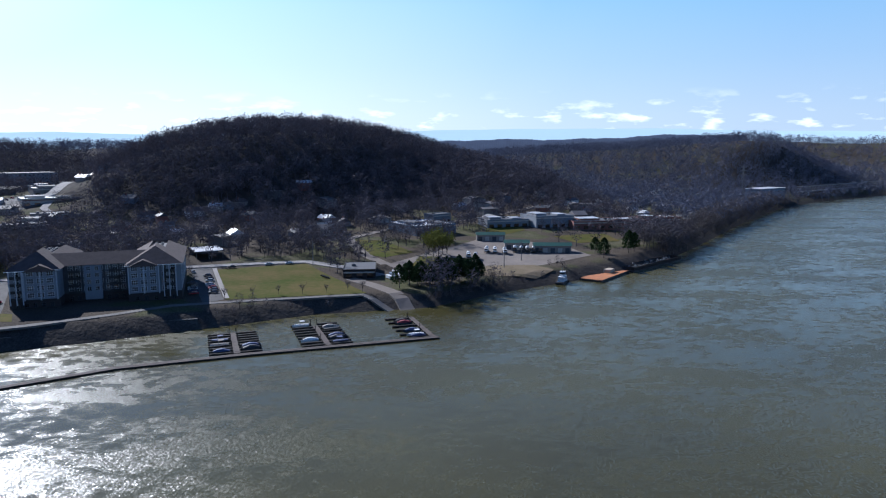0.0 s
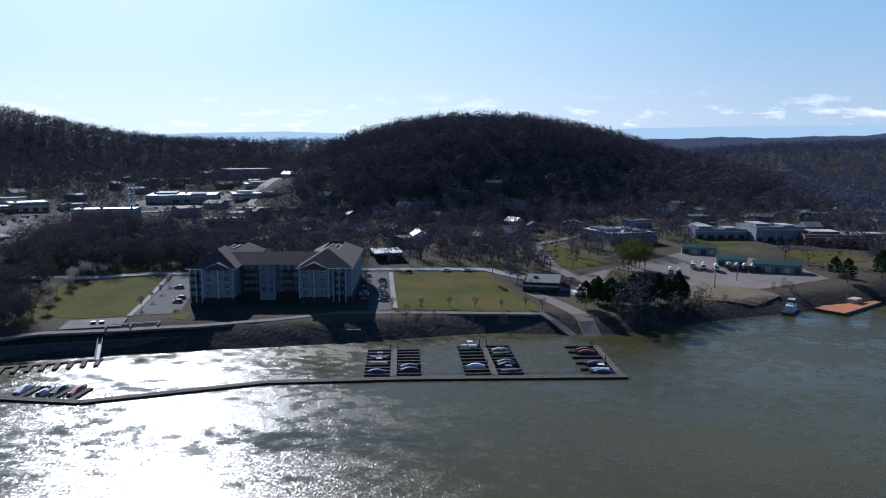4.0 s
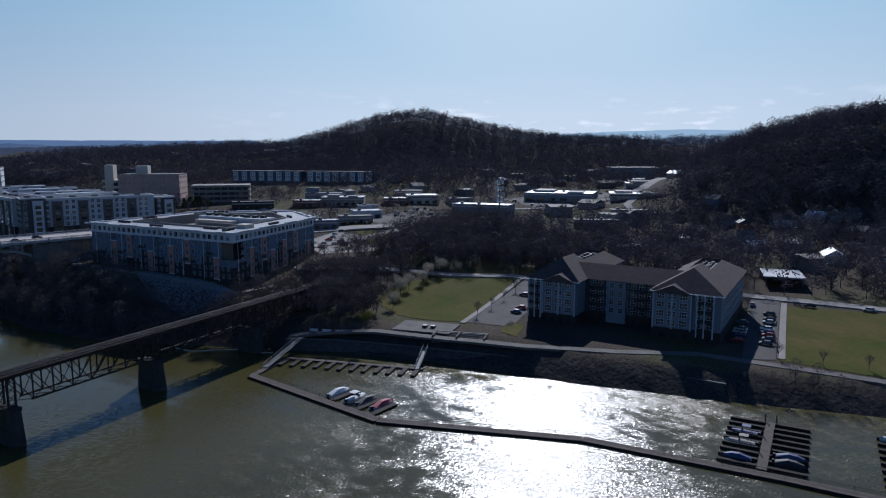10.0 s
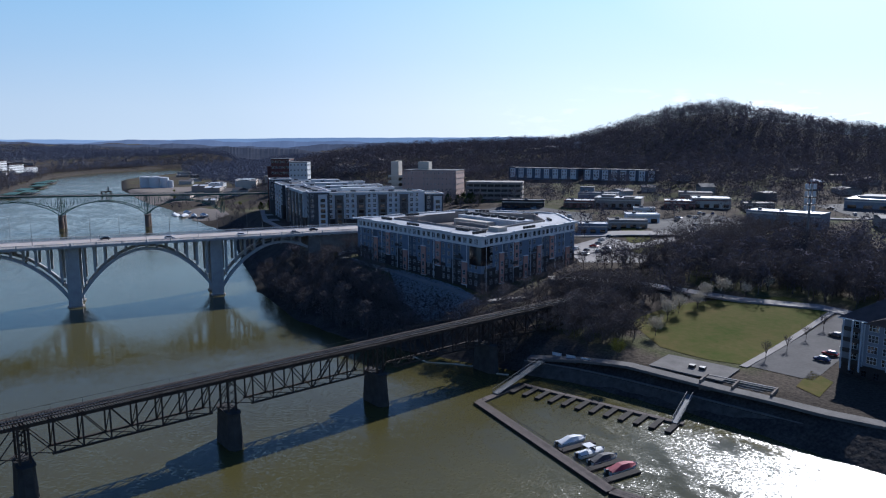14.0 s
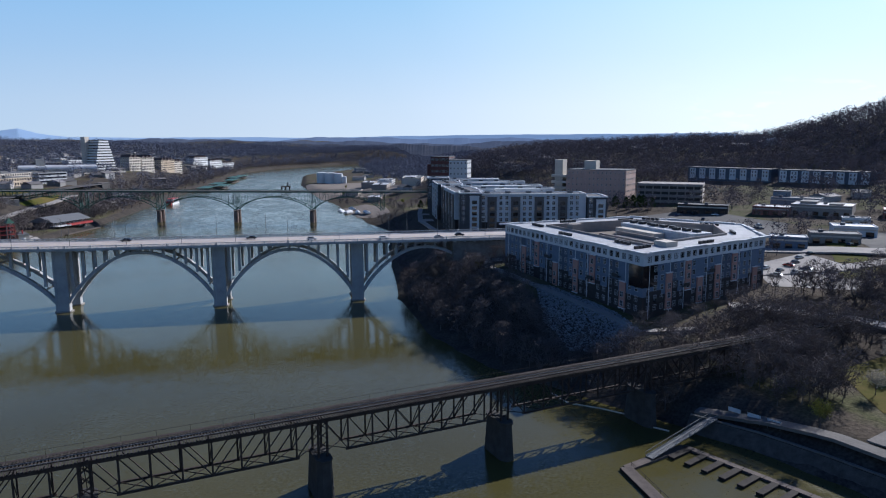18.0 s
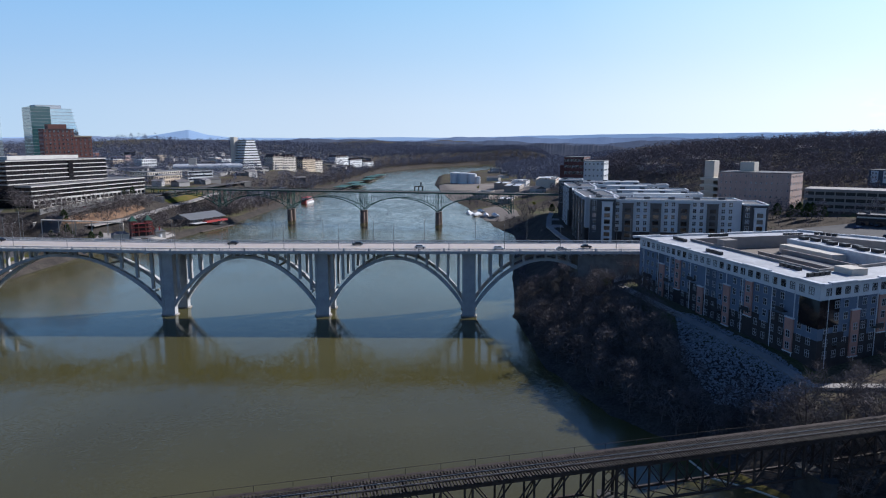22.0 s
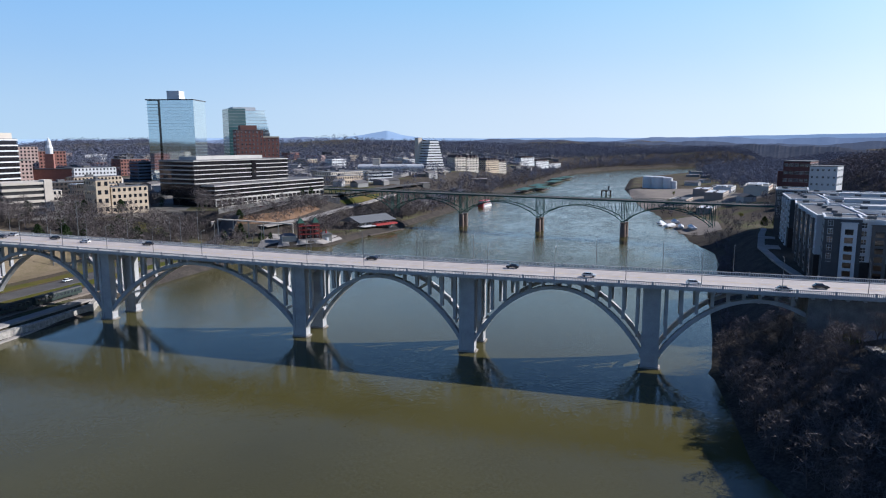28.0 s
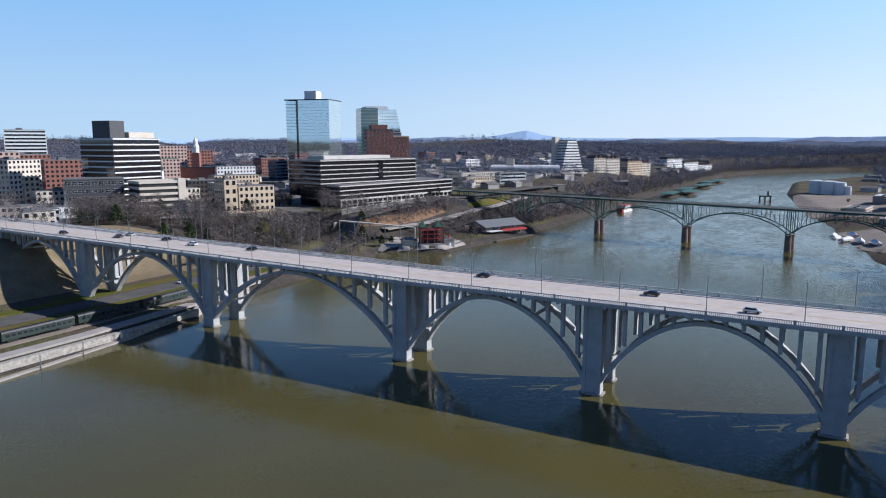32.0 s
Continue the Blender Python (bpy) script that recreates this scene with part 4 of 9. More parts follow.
for y in (-0.75, 0.75, -1.1, 1.1):
    part("rail", MB().beam((-5 * RS, y, RZ - 0.14), (3 * RS + 40, y, RZ - 0.14), 0.09, 0.16), M_STEEL if abs(y) < 1 else M_RUST, rail)
wk = MB()
for x in range(-5 * 42, 3 * 42, 6):
    wk.box(x, x + 5.9, 2.7, 3.6, RZ - 0.45, RZ - 0.38)
    wk.beam((x, 3.6, RZ - 0.4), (x, 3.6, RZ + 0.7), 0.06).beam((x, 3.6, RZ + 0.65), (x + 6, 3.6, RZ + 0.65), 0.05)
part("walkway", wk, M_RUST, rail)

# ---- apartment blocks and large buildings on the south bank ----
def ring_pts(poly, d):
    """The polygon drawn inwards by d."""
    n, out = len(poly), []
    for i in range(n):
        p0, p1, p2 = Vector(poly[i - 1]), Vector(poly[i]), Vector(poly[(i + 1) % n])
        a, b = (p1 - p0).normalized(), (p2 - p1).normalized()
        na, nb = Vector((-a.y, a.x)), Vector((-b.y, b.x))
        m = (na + nb) / max(0.3, 1 + na.dot(nb))
        out.append((p1.x + m.x * d, p1.y + m.y * d))
    return out


def wall_band(name, poly, z0, z1, proud, m, parent, label="", sides=None):
    """Wall panels of a polygon's sides, from z0 to z1; each side a part."""
    outer = ring_pts(poly, -proud)
    inner = ring_pts(poly, 0.5)
    for i in range(len(poly)):
        if sides is not None and i not in sides:
            continue
        j = (i + 1) % len(poly)
        b = MB().prism([outer[i], outer[j], inner[j], inner[i]], z0, z1)
        part(name, b, m, parent, label)


part("abutment_wall", MB().box(103.5, 166, -9.6, 9.6, 6.0, 26.0), M_DKCONC, arch, "stained grey concrete abutment wall")
for x in range(110, 166, 14):
    part("wall_rib", MB().box(x - 0.5, x + 0.5, -9.9, -9.55, 8.0, 26.0), M_DKCONC, arch)
# L-shaped corner block of flats by the road bridge
FL = [(123.0, -21.0), (144.4, -107.8), (207.0, -79.0), (222.0, -42.0), (189.0, -4.0)]
flats = thing("apartment_block", 0, 0, 0, 0, "six-storey blue, white and brown apartment block with salmon bays", "apartment building")
FZ0, FZ1 = 13.0, 35.6
M_LROOF = mat("weathered_pale_roof", (0.50, 0.50, 0.51), 0.6, col2=(0.26, 0.26, 0.27), scale=0.12, spec=0.2)
M_DBLUE = mat("dark_slate_siding", (0.065, 0.085, 0.12), 0.7, var=0.12, scale=0.4)
inner = ring_pts(FL, 13)
wall_band("base_wall", FL, FZ0 - 3, 21.8, 0.10, M_DBRICK, flats, "dark brown brick lower wall")
wall_band("wall", FL, 21.8, 32.0, 0.0, M_BLUE, flats, "blue-grey siding wall")
wall_band("top_band", FL, 32.0, FZ1, 0.06, M_WHITE, flats, "white top-storey wall")
wall_band("cornice", FL, FZ1, FZ1 + 0.55, 0.55, M_WROOF, flats, "white cornice")
o5, i5, i6 = ring_pts(FL, 0.5), ring_pts(FL, 12.6), ring_pts(FL, 13.1)
for i in range(5):
    j = (i + 1) % 5
    part("roof", MB().prism([o5[i], o5[j], i5[j], i5[i]], FZ1 - 0.6, FZ1 + 0.1), M_LROOF, flats)
    part("court_wall", MB().prism([i5[i], i5[j], i6[j], i6[i]], 26, FZ1 + 0.9), M_TAUPE, flats, "grey-tan court wall")
part("parking_deck", MB().prism(i6, 29.5, 32.2), M_GRAVEL, flats, "grey concrete parking deck inside the court")
# ramp walls, stair heads and lower wings inside the court; local x along the river side
ux, uy = Vector((22.4, -89.0)).normalized()
def court(name, s0, s1, d0, d1, z0, z1, m, label=""):
    q = [(FL[0][0] + ux * s_ - uy * d_, FL[0][1] + uy * s_ + ux * d_) for s_, d_ in ((s0, d0), (s1, d0), (s1, d1), (s0, d1))]
    part(name, MB().prism(q, z0, z1), m, flats, label)
court("ramp_wall", 30, 78, 27, 27.5, 31, 34.2, M_TAUPE)
court("ramp_wall", 30, 78, 36, 36.5, 31, 34.6, M_TAUPE)
court("ramp", 34, 76, 27.6, 35.9, 31, 33.3, M_GROOF, "grey sloping parking ramp")
court("stair_head", 26, 30, 14, 19, 31, 38.2, M_TAUPE)
court("stair_head", 74, 80, 17, 22, 31, 37.4, M_CREAM)
court("lower_roof", 20, 62, 46, 56, 31, 36.4, M_WROOF, "white roof of the inner wing")
court("lower_roof", 24, 48, 40, 45, 31, 35.2, M_CREAM)
for k in range(9):
    court("roof_unit", 22 + 4.3 * k, 25 + 4.3 * k, 49 + (k % 3), 51 + (k % 3), 36.4, 37.5, M_DARK, "dark rooftop air-conditioner")
for i in range(5):
    # raised parapets, dark siding strips and brick stepping up the wall
    x_, y_, a_, ln_ = local(FL[i], FL[(i + 1) % 5])
    k = 0
    s_ = 3.0
    while s_ < ln_ - 8:
        w_ = (9.0, 6.0, 11.0, 7.0)[k % 4]
        at_ = pose(x_, y_, 0, 0, 0, a_)
        if k % 2 == 0:
            part("parapet", MB().box(s_, s_ + w_, -0.75, 0.6, FZ1 + 0.1, FZ1 + 0.8), M_WROOF, flats, at=at_)
        if i < 2:
            if k % 3 == 1:
                part("dark_siding", MB().box(s_, s_ + w_ * 0.6, -0.06, 0.1, 21.9, 31.9), M_DBLUE, flats, "dark slate siding strip", at=at_)
            if k % 3 != 2:
                part("brick_panel", MB().box(s_ - 1, s_ + w_ * 0.7, -0.09, 0.1, 20, (23.4, 25.6)[k % 2]), M_DBRICK, flats, "dark brick panel", at=at_)
            part("downpipe", MB().box(s_ - 0.12, s_ + 0.12, -0.16, 0, 14, 35), M_WHITE, flats, at=at_)
        s_ += w_ + 1.5
        k += 1
for i in range(5):
    j = (i + 1) % 5
    p0, p1 = FL[i], FL[j]
    ln = math.hypot(p1[0] - p0[0], p1[1] - p0[1])
    n = int(ln / 3.4)
    bays = {int(n * f) for f in (0.16, 0.30, 0.44, 0.58, 0.72, 0.9)} if i < 2 else set()
    windows(flats, p0, p1, [33.0], n, 1.8, 1.9, "top", margin=1.2, mats=[M_DARK, M_PANE])
    windows(flats, p0, p1, [29.6, 26.5, 23.4] if i < 2 else [29.6], n, 1.5, 1.9, skip=lambda r, k: k in bays, margin=1.2)
    if i < 2:
        windows(flats, p0, p1, [20.1, 17.0], n, 1.5, 1.9, skip=lambda r, k: k in bays, margin=1.2)
    dx, dy = (p1[0] - p0[0]) / ln, (p1[1] - p0[1]) / ln
    ang = math.degrees(math.atan2(dy, dx))
    for q, k in enumerate(sorted(bays)):
        s = 1.2 + (ln - 2.4) * (k + 0.5) / n
        z0, z1 = ((16.5, 28.7), (21.8, 31.9), (16.5, 25.5))[q % 3]
        bay = part("bay", MB().box(-1.5, 1.5, -0.45, 0.1, z0, z1), M_SALMON, flats, "salmon-coloured bay", at=pose(p0[0] + dx * s, p0[1] + dy * s, 0, 0, 0, ang))
        for z in range(int((z1 - z0) / 3.1)):
            part("bay_window", WINS[(1.5, 1.9, "std", 1)], None, bay, at=pose(0, -0.47, z0 + 0.7 + 3.1 * z))
        for z in (z0, z1):
            part("bay_trim", MB().box(-1.65, 1.65, -0.6, 0.1, z - 0.15, z + 0.15), M_WHITE, bay)
    for q in range(int(ln / 14)):
        s = 7 + q * 14
        part("balcony", MB().box(-1.6, 1.6, -1.3, 0, 20.0, 20.2).box(-1.6, 1.6, -1.3, -1.22, 20.2, 21.2), M_DARK, flats, at=pose(p0[0] + dx * s, p0[1] + dy * s, 3.3 * (q % 3), 0, 0, ang))
        if q % 2 == 0:
            for e_ in range(4):
                part("condenser", MB().box(0, 1.6, 0, 0.95, 0, 1.0), M_DARK, flats, "dark rooftop condenser", at=pose(p0[0] + dx * (s + 2.1 * e_) - dy * (9 - 5 * (q % 4) / 2), p0[1] + dy * (s + 2.1 * e_) + dx * (9 - 5 * (q % 4) / 2), FZ1 + 0.1, 0, 0, ang))
# dark glazed corner
part("corner_glazing", MB().prism(ring_pts([(142.9, -101.6), (144.4, -107.8), (150.6, -104.7), (147.1, -100.0)], -0.25), 24.9, 32.0), M_DGLASS, flats, "dark glazed corner")

# white and charcoal flats beyond the bridge
BBZ0, BBZ1 = 15.0, 41.5
def flats_wing(p0, p1, depth, z0, z1, low, mid, label, rows=9, sides=(1, 1)):
    x, y, a, ln = local(p0, p1)
    t = thing("apartment_wing", x, y, 0, a, label, "apartment building", "flats beyond the road bridge")
    part("lower_wall", MB().box(-0.15, ln + 0.15, -0.15, depth, z0 - 6, z0 + 11), low, t, "brown brick lower wall")
    part("wall", MB().box(0, ln, 0, depth, z0 + 11, z1), mid, t)
    part("roof", MB().box(0.5, ln - 0.5, 0.5, depth - 0.5, z1, z1 + 0.2), M_GROOF, t)
    part("parapet", MB().box(-0.3, ln + 0.3, -0.3, 0.5, z1, z1 + 0.7).box(-0.3, ln + 0.3, depth - 0.5, depth + 0.3, z1, z1 + 0.7).box(-0.3, 0.5, 0.5, depth - 0.5, z1, z1 + 0.7).box(ln - 0.5, ln + 0.3, 0.5, depth - 0.5, z1, z1 + 0.7), M_WHITE, t, "white parapet")
    for k in range(int(ln / 12)):
        part("roof_unit", MB().box(k * 12 + 3, k * 12 + 6, depth * 0.4, depth * 0.4 + 2, z1 + 0.4, z1 + 1.5), M_GROOF, t)
    zs = [z1 - 2.6 - 3.15 * i for i in range(min(rows, int((z1 - z0) / 3.15)))]
    n = max(1, int(ln / 3.2))
    bay = {k for k in range(n) if k % 4 in (1, 2)}
    windows(t, (0, 0), (ln, 0), zs, n, 1.8, 2.1, "wing", skip=lambda r, k: k in bay, mats=[M_WHITE, M_PANE])
    for k in sorted(bay):
        if k % 4 == 1 and k + 1 < n:
            s = ln * (k + 1) / n
            bb = part("bay", MB().box(s - 2.6, s + 2.6, -0.9, 0.1, z0, z1 - 1.4).box(s - 2.9, s + 2.9, -1.2, 0.1, z1 - 1.4, z1 - 1.1), M_DTAUPE if mid is M_LGREY else M_LGREY, t, "projecting bay in a contrasting shade")
            # flat dark glass panels on the bay stand in for shaded balcony recesses
            for z in zs[1:]:
                part("balcony_opening", MB().box(s - 1.4, s + 1.4, -0.93, -0.86, z, z + 2.1), M_DGLASS, bb)
    m2 = max(1, int(depth / 3.4))
    if sides[0]:
        windows(t, (0, depth), (0, 0), zs, m2, 1.2, 1.7)
    if sides[1]:
        windows(t, (ln, 0), (ln, depth), zs, m2, 1.2, 1.7)
    return t


flats_wing((133.5, 72), (193.0, 62.5), 18, BBZ0, BBZ1, M_DBRICK, M_LGREY, "pale apartment wing with dark bays and brick base", sides=(0, 0))
flats_wing((121.2, 70.0), (133.4, 68.0), 17, BBZ0, BBZ1 + 0.9, M_CHAR, M_CHAR, "charcoal corner block of flats", sides=(1, 0))
flats_wing((193.2, 60.5), (204, 58.5), 24, BBZ0, BBZ1 - 1.5, M_CHAR, M_CHAR, "charcoal end block of flats", sides=(0, 1))
flats_wing((124.6, 141), (121.9, 87.2), 18, BBZ0, BBZ1, M_DBRICK, M_LGREY, "pale apartment wing with dark bays facing the river", sides=(0, 0))
flats_wing((143.0, 122), (192.0, 114), 16, BBZ0, BBZ1 - 0.5, M_DBRICK, M_LGREY, "pale apartment wing with flat roof and white parapet", 2, (0, 1))
flats_wing((126.8, 161), (141.0, 158.6), 20, BBZ0, BBZ1 - 1.2, M_CHAR, M_CHAR, "charcoal stair block of flats", sides=(1, 0))
flats_wing((130.6, 224), (127.8, 181.5), 18, BBZ0, BBZ1 - 0.6, M_DBRICK, M_CHAR, "charcoal river wing of the flats", sides=(0, 0))
flats_wing((141.4, 161), (196.0, 151), 18, BBZ0, BBZ1 - 0.8, M_DBRICK, M_LGREY, "pale middle wing with flat roof", 3, (0, 0))
flats_wing((149.0, 208), (198.0, 199), 16, BBZ0, BBZ1 - 0.6, M_DBRICK, M_LGREY, "pale rear wing with flat roof", 2, (0, 0))
flats_wing((129.0, 238), (146.0, 235.2), 24, BBZ0, BBZ1 + 1.0, M_CHAR, M_CHAR, "charcoal upper block of flats", sides=(1, 0))
flats_wing((146.4, 238), (186.0, 231), 18, BBZ0, BBZ1 - 0.4, M_DBRICK, M_CHAR, "charcoal upstream wing of the flats", 3, (0, 0))
for p0_, ln_ in (((150, 100), 26), ((148, 128), 30), ((150, 168), 24), ((158, 214), 22)):
    x_, y_, a_, l_ = local(p0_, (p0_[0] + ln_, p0_[1] - ln_ * 0.16))
    t = thing("roof_monitor", x_, y_, 0, a_, "low white-topped penthouse on the roof of the flats", "roof structure", "penthouses of the flats")
    part("wall", MB().box(0, l_, 0, 4.5, BBZ1 - 22, BBZ1 + 1.3), M_LGREY, t)
    part("roof", MB().box(-0.3, l_ + 0.3, -0.3, 4.8, BBZ1 + 1.3, BBZ1 + 1.6), M_WHITE, t)


def slab_block(name, x, y, a, ln, depth, z0, z1, wall, label, floors, n, w, h, roof=None, mats=None, group="", cat="building", sides=True, kindkey="std"):
    """A plain flat-roofed block with rows of windows."""
    t = thing(name, x, y, 0, a, label, cat, group)
    part("wall", MB().box(0, ln, 0, depth, z0 - 8, z1), wall, t)
    part("roof", MB().box(-0.25, ln + 0.25, -0.25, depth + 0.25, z1, z1 + 0.5), roof or M_GROOF, t)
    fh = (z1 - z0) / floors
    zs = [z0 + fh * i + (fh - h) * 0.55 for i in range(floors)]
    windows(t, (0, 0), (ln, 0), zs, n, w, h, kindkey, mats=mats)
    if sides:
        m2 = max(1, int(n * depth / ln))
        windows(t, (0, depth), (0, 0), zs, m2, w, h, kindkey, mats=mats)
        windows(t, (ln, 0), (ln, depth), zs, m2, w, h, kindkey, mats=mats)
    return t


# red-and-grey office block and the pinkish tower block with its stair towers
redb = slab_block("office_block", 139.5, 286, -22, 16, 24, 14, 58.5, M_MAROON, "dark red brick office block with recessed storeys", 9, 5, 2.4, 2.2)
part("setback", MB().box(-4, 0, 3, 20, 6, 52), M_MAROON, redb)
slab_block("office_wing", 154.2, 280, -22, 16, 20, 14, 55.5, mat("pale_grey_panel", (0.46, 0.47, 0.48), 0.8, var=0.1), "pale grey office wing with small square windows", 9, 5, 1.4, 1.4)
pk = slab_block("precast_office_building", 246, 238, -40, 49, 30, 20, 48.5, M_PINK, "pinkish precast concrete office building with slot windows", 6, 14, 0.9, 1.6)
for x in range(0, 50, 4):
    part("pilaster", MB().box(x - 0.3, x + 0.3, -0.45, 0, 14, 48.5), M_PINK, pk)
part("stair_tower", MB().box(-13, -6, 6, 16, 14, 56.6), M_CREAM, pk, "cream stair tower")
part("stair_tower", MB().box(10, 20, 14, 24, 48, 55.8), M_CREAM, pk, "cream stair tower")
for k in range(5):
    part("parking_level", MB().box(-15, 0, 3, 26, 22 + 5 * k, 24 + 5 * k), M_CREAM, pk)
gk = thing("parking_garage", 285, 190, 0, -34, "low taupe parking garage with open decks", "parking garage")
for k in range(5):
    part("parking_level", MB().box(0, 48, 0, 26, 21 + 4.2 * k, 22.9 + 4.2 * k), M_TAUPE, gk)
for k in range(9):
    part("column", MB().box(k * 5.9, k * 5.9 + 0.7, 0.3, 1.0, 14, 38), M_TAUPE, gk)
# black box between the open decks stands in for the shade inside
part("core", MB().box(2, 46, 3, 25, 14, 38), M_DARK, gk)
# long terraces of flats on the hill
TL = [((393, 305), (431, 234)), ((434, 229), (468, 163))]
for (p0, p1) in TL:
    x, y, a, ln = local(p0, p1)
    t = thing("terrace_of_flats", x, y, 0, a, "long dark terrace of flats with white upper bays", "apartment building", "hillside terraces")
    part("wall", MB().box(0, ln, 0, 15, 20, 47.0), M_DBLUE, t)
    part("roof", MB().box(-0.4, ln + 0.4, -0.4, 15.4, 47.0, 47.6), M_GROOF, t)
    nb = 8
    for k in range(nb):
        s = ln * (k + 0.5) / nb
        part("upper_bay", MB().box(s - 2.9, s + 2.9, -0.6, 0, 37.0, 46.6), M_WHITE, t, "white upper-storey bay")
        windows(t, (s - 2.7, -0.6), (s + 2.7, -0.6), [40.6, 43.7], 2, 1.3, 1.9)
    windows(t, (0, 0), (ln, 0), [37.0, 33.6, 30.2], int(ln / 3.6), 1.4, 1.8)

# ---- riverside apartment house with hipped roofs ----
M_CVT = mat("pale_grey_trim", (0.42, 0.44, 0.47), 0.7, var=0.1)
cvx, cvy = 205.5, -207.0
cva = math.degrees(math.atan2(-277 + 207, 220 - 205.5))
cv = thing("riverside_apartment_house", cvx, cvy, 0, cva, "large brick and grey-sided apartment house with brown hipped roofs", "apartment building")
CZ0, CZ1, CL = 5.0, 22.4, 71.5
def cv_block(x0, x1, y0, y1, roof_h, label):
    part("brick_base", MB().box(x0 - 0.12, x1 + 0.12, y0 - 0.12, y1 + 0.12, CZ0 - 4, CZ0 + 5.0), M_DBRICK, cv, "dark brick base")
    part("wall", MB().box(x0, x1, y0, y1, CZ0 + 5.0, CZ1), M_CVW, cv, label)
    # hipped roof whose rear half is cut open by a sunken equipment deck
    o, m, D, yc = 1.1, (x0 + x1) / 2, 3.6, 22.0
    H = (x1 - x0) / 2 + o
    L, R, F, B, T = x0 - o, x1 + o, y0 - o, y1 + o, CZ1 + roof_h
    zd, yb = CZ1 + roof_h * (1 - D / H), y1 + o - (H - D)
    p, c = (m, F + H, T), (m, yc, T)
    d0, d1, d2, d3 = (m - D, yc, zd), (m + D, yc, zd), (m + D, yb, zd), (m - D, yb, zd)
    r = MB()
    r.face(((L, F, CZ1), (R, F, CZ1), p))
    r.face(((R, F, CZ1), (R, yc, CZ1), d1, c, p)); r.face(((L, yc, CZ1), (L, F, CZ1), p, c, d0))
    r.face(((R, yc, CZ1), (R, B, CZ1), d2, d1)); r.face(((L, B, CZ1), (L, yc, CZ1), d0, d3))
    r.face(((R, B, CZ1), (L, B, CZ1), d3, d2)); r.face((d1, d0, c))
    r.face(((L, F, CZ1), (L, B, CZ1), (R, B, CZ1), (R, F, CZ1)))
    zf = zd - 1.3
    for q0, q1 in ((d0, d1), (d1, d2), (d2, d3), (d3, d0)):
        r.face((q0, q1, (q1[0], q1[1], zf), (q0[0], q0[1], zf)))
    part("hipped_roof", r, M_SHINGLE, cv, "brown shingled hipped roof")
    part("gutter", MB().box(x0 - o, x1 + o, y0 - o - 0.12, y0 - o, CZ1 - 0.35, CZ1), M_WHITE, cv)
cv_block(3.5, 22.5, 0, 56, 7.0, "pale grey siding")
cv_block(49.5, CL, 0, 56, 7.0, "pale grey siding")
part("brick_base", MB().box(22.4, 49.6, 8.9, 25, CZ0 - 4, CZ0 + 5.0), M_DBRICK, cv, "dark brick base")
# charcoal puts the shade of the recess into the link wall's colour
part("wall", MB().box(22.4, 49.6, 9, 25, CZ0 + 5.0, CZ1), M_CHAR, cv, "dark recessed wall")
part("link_roof", MB().face(((12, 8, CZ1), (58, 8, CZ1), (58, 17, CZ1 + 4.6), (12, 17, CZ1 + 4.6))).face(((58, 26, CZ1), (12, 26, CZ1), (12, 17, CZ1 + 4.6), (58, 17, CZ1 + 4.6))).face(((12, 8, CZ1), (12, 26, CZ1), (58, 26, CZ1), (58, 8, CZ1))), M_SHINGLE, cv, "brown shingled link roof")
part("centre_bay", MB().box(31, 38, 7.6, 9.1, CZ0 + 2, CZ1 - 0.3), M_CVW, cv, "pale projecting centre bay")
windows(cv, (31, 7.6), (38, 7.6), [CZ0 + 5.8 + 3.05 * q for q in range(4)], 2, 1.7, 1.9, "cv", margin=0.2)
for x0, x1, y0 in ((3.5, 22.5, 0), (49.5, CL, 0), (22.5, 49.5, 9)):
    n = 5 if y0 == 0 else 8
    windows(cv, (x0, y0), (x1, y0), [CZ0 + 5.8 + 3.05 * k for k in range(4)], n, 2.0, 2.1, "cv3", bars=1, margin=1.5, mats=[M_WHITE, M_PANE])
    windows(cv, (x0, y0 - 0.13), (x1, y0 - 0.13), [CZ0 + 1.6], n, 1.5, 1.8, "cvb", margin=1.5, mats=[M_DARK, M_PANE])
for k, x in enumerate((15.6, 56.0)):
    # gabled bays with white corner posts
    part("gable_bay", MB().box(x - 6.2, x + 6.2, -1.0, 0.1, CZ0 + 5, CZ1 - 0.6), M_CVW, cv)
    g = MB()
    g.face(((x - 6.7, -1.5, CZ1 - 0.6), (x + 6.7, -1.5, CZ1 - 0.6), (x, -1.5, CZ1 + 2.4)))
    g.face(((x - 6.7, -1.5, CZ1 - 0.6), (x, -1.5, CZ1 + 2.4), (x, 6, CZ1 + 2.4), (x - 6.7, 3, CZ1 - 0.6)))
    g.face(((x + 6.7, -1.5, CZ1 - 0.6), (x + 6.7, 3, CZ1 - 0.6), (x, 6, CZ1 + 2.4), (x, -1.5, CZ1 + 2.4)))
    part("gable_roof", g, M_SHINGLE, cv)
    windows(cv, (x - 6, -1.0), (x + 6, -1.0), [CZ0 + 5.8 + 3.05 * q for q in range(4)], 3, 2.6, 2.1, "cv2", bars=2, margin=0.3, mats=[M_WHITE, M_PANE])
    for s in (-6.2, 0, 6.2):
        part("corner_post", MB().box(x + s - 0.22, x + s + 0.22, -1.18, -0.9, CZ0 + 4.6, CZ1 - 0.5), M_CVT, cv)
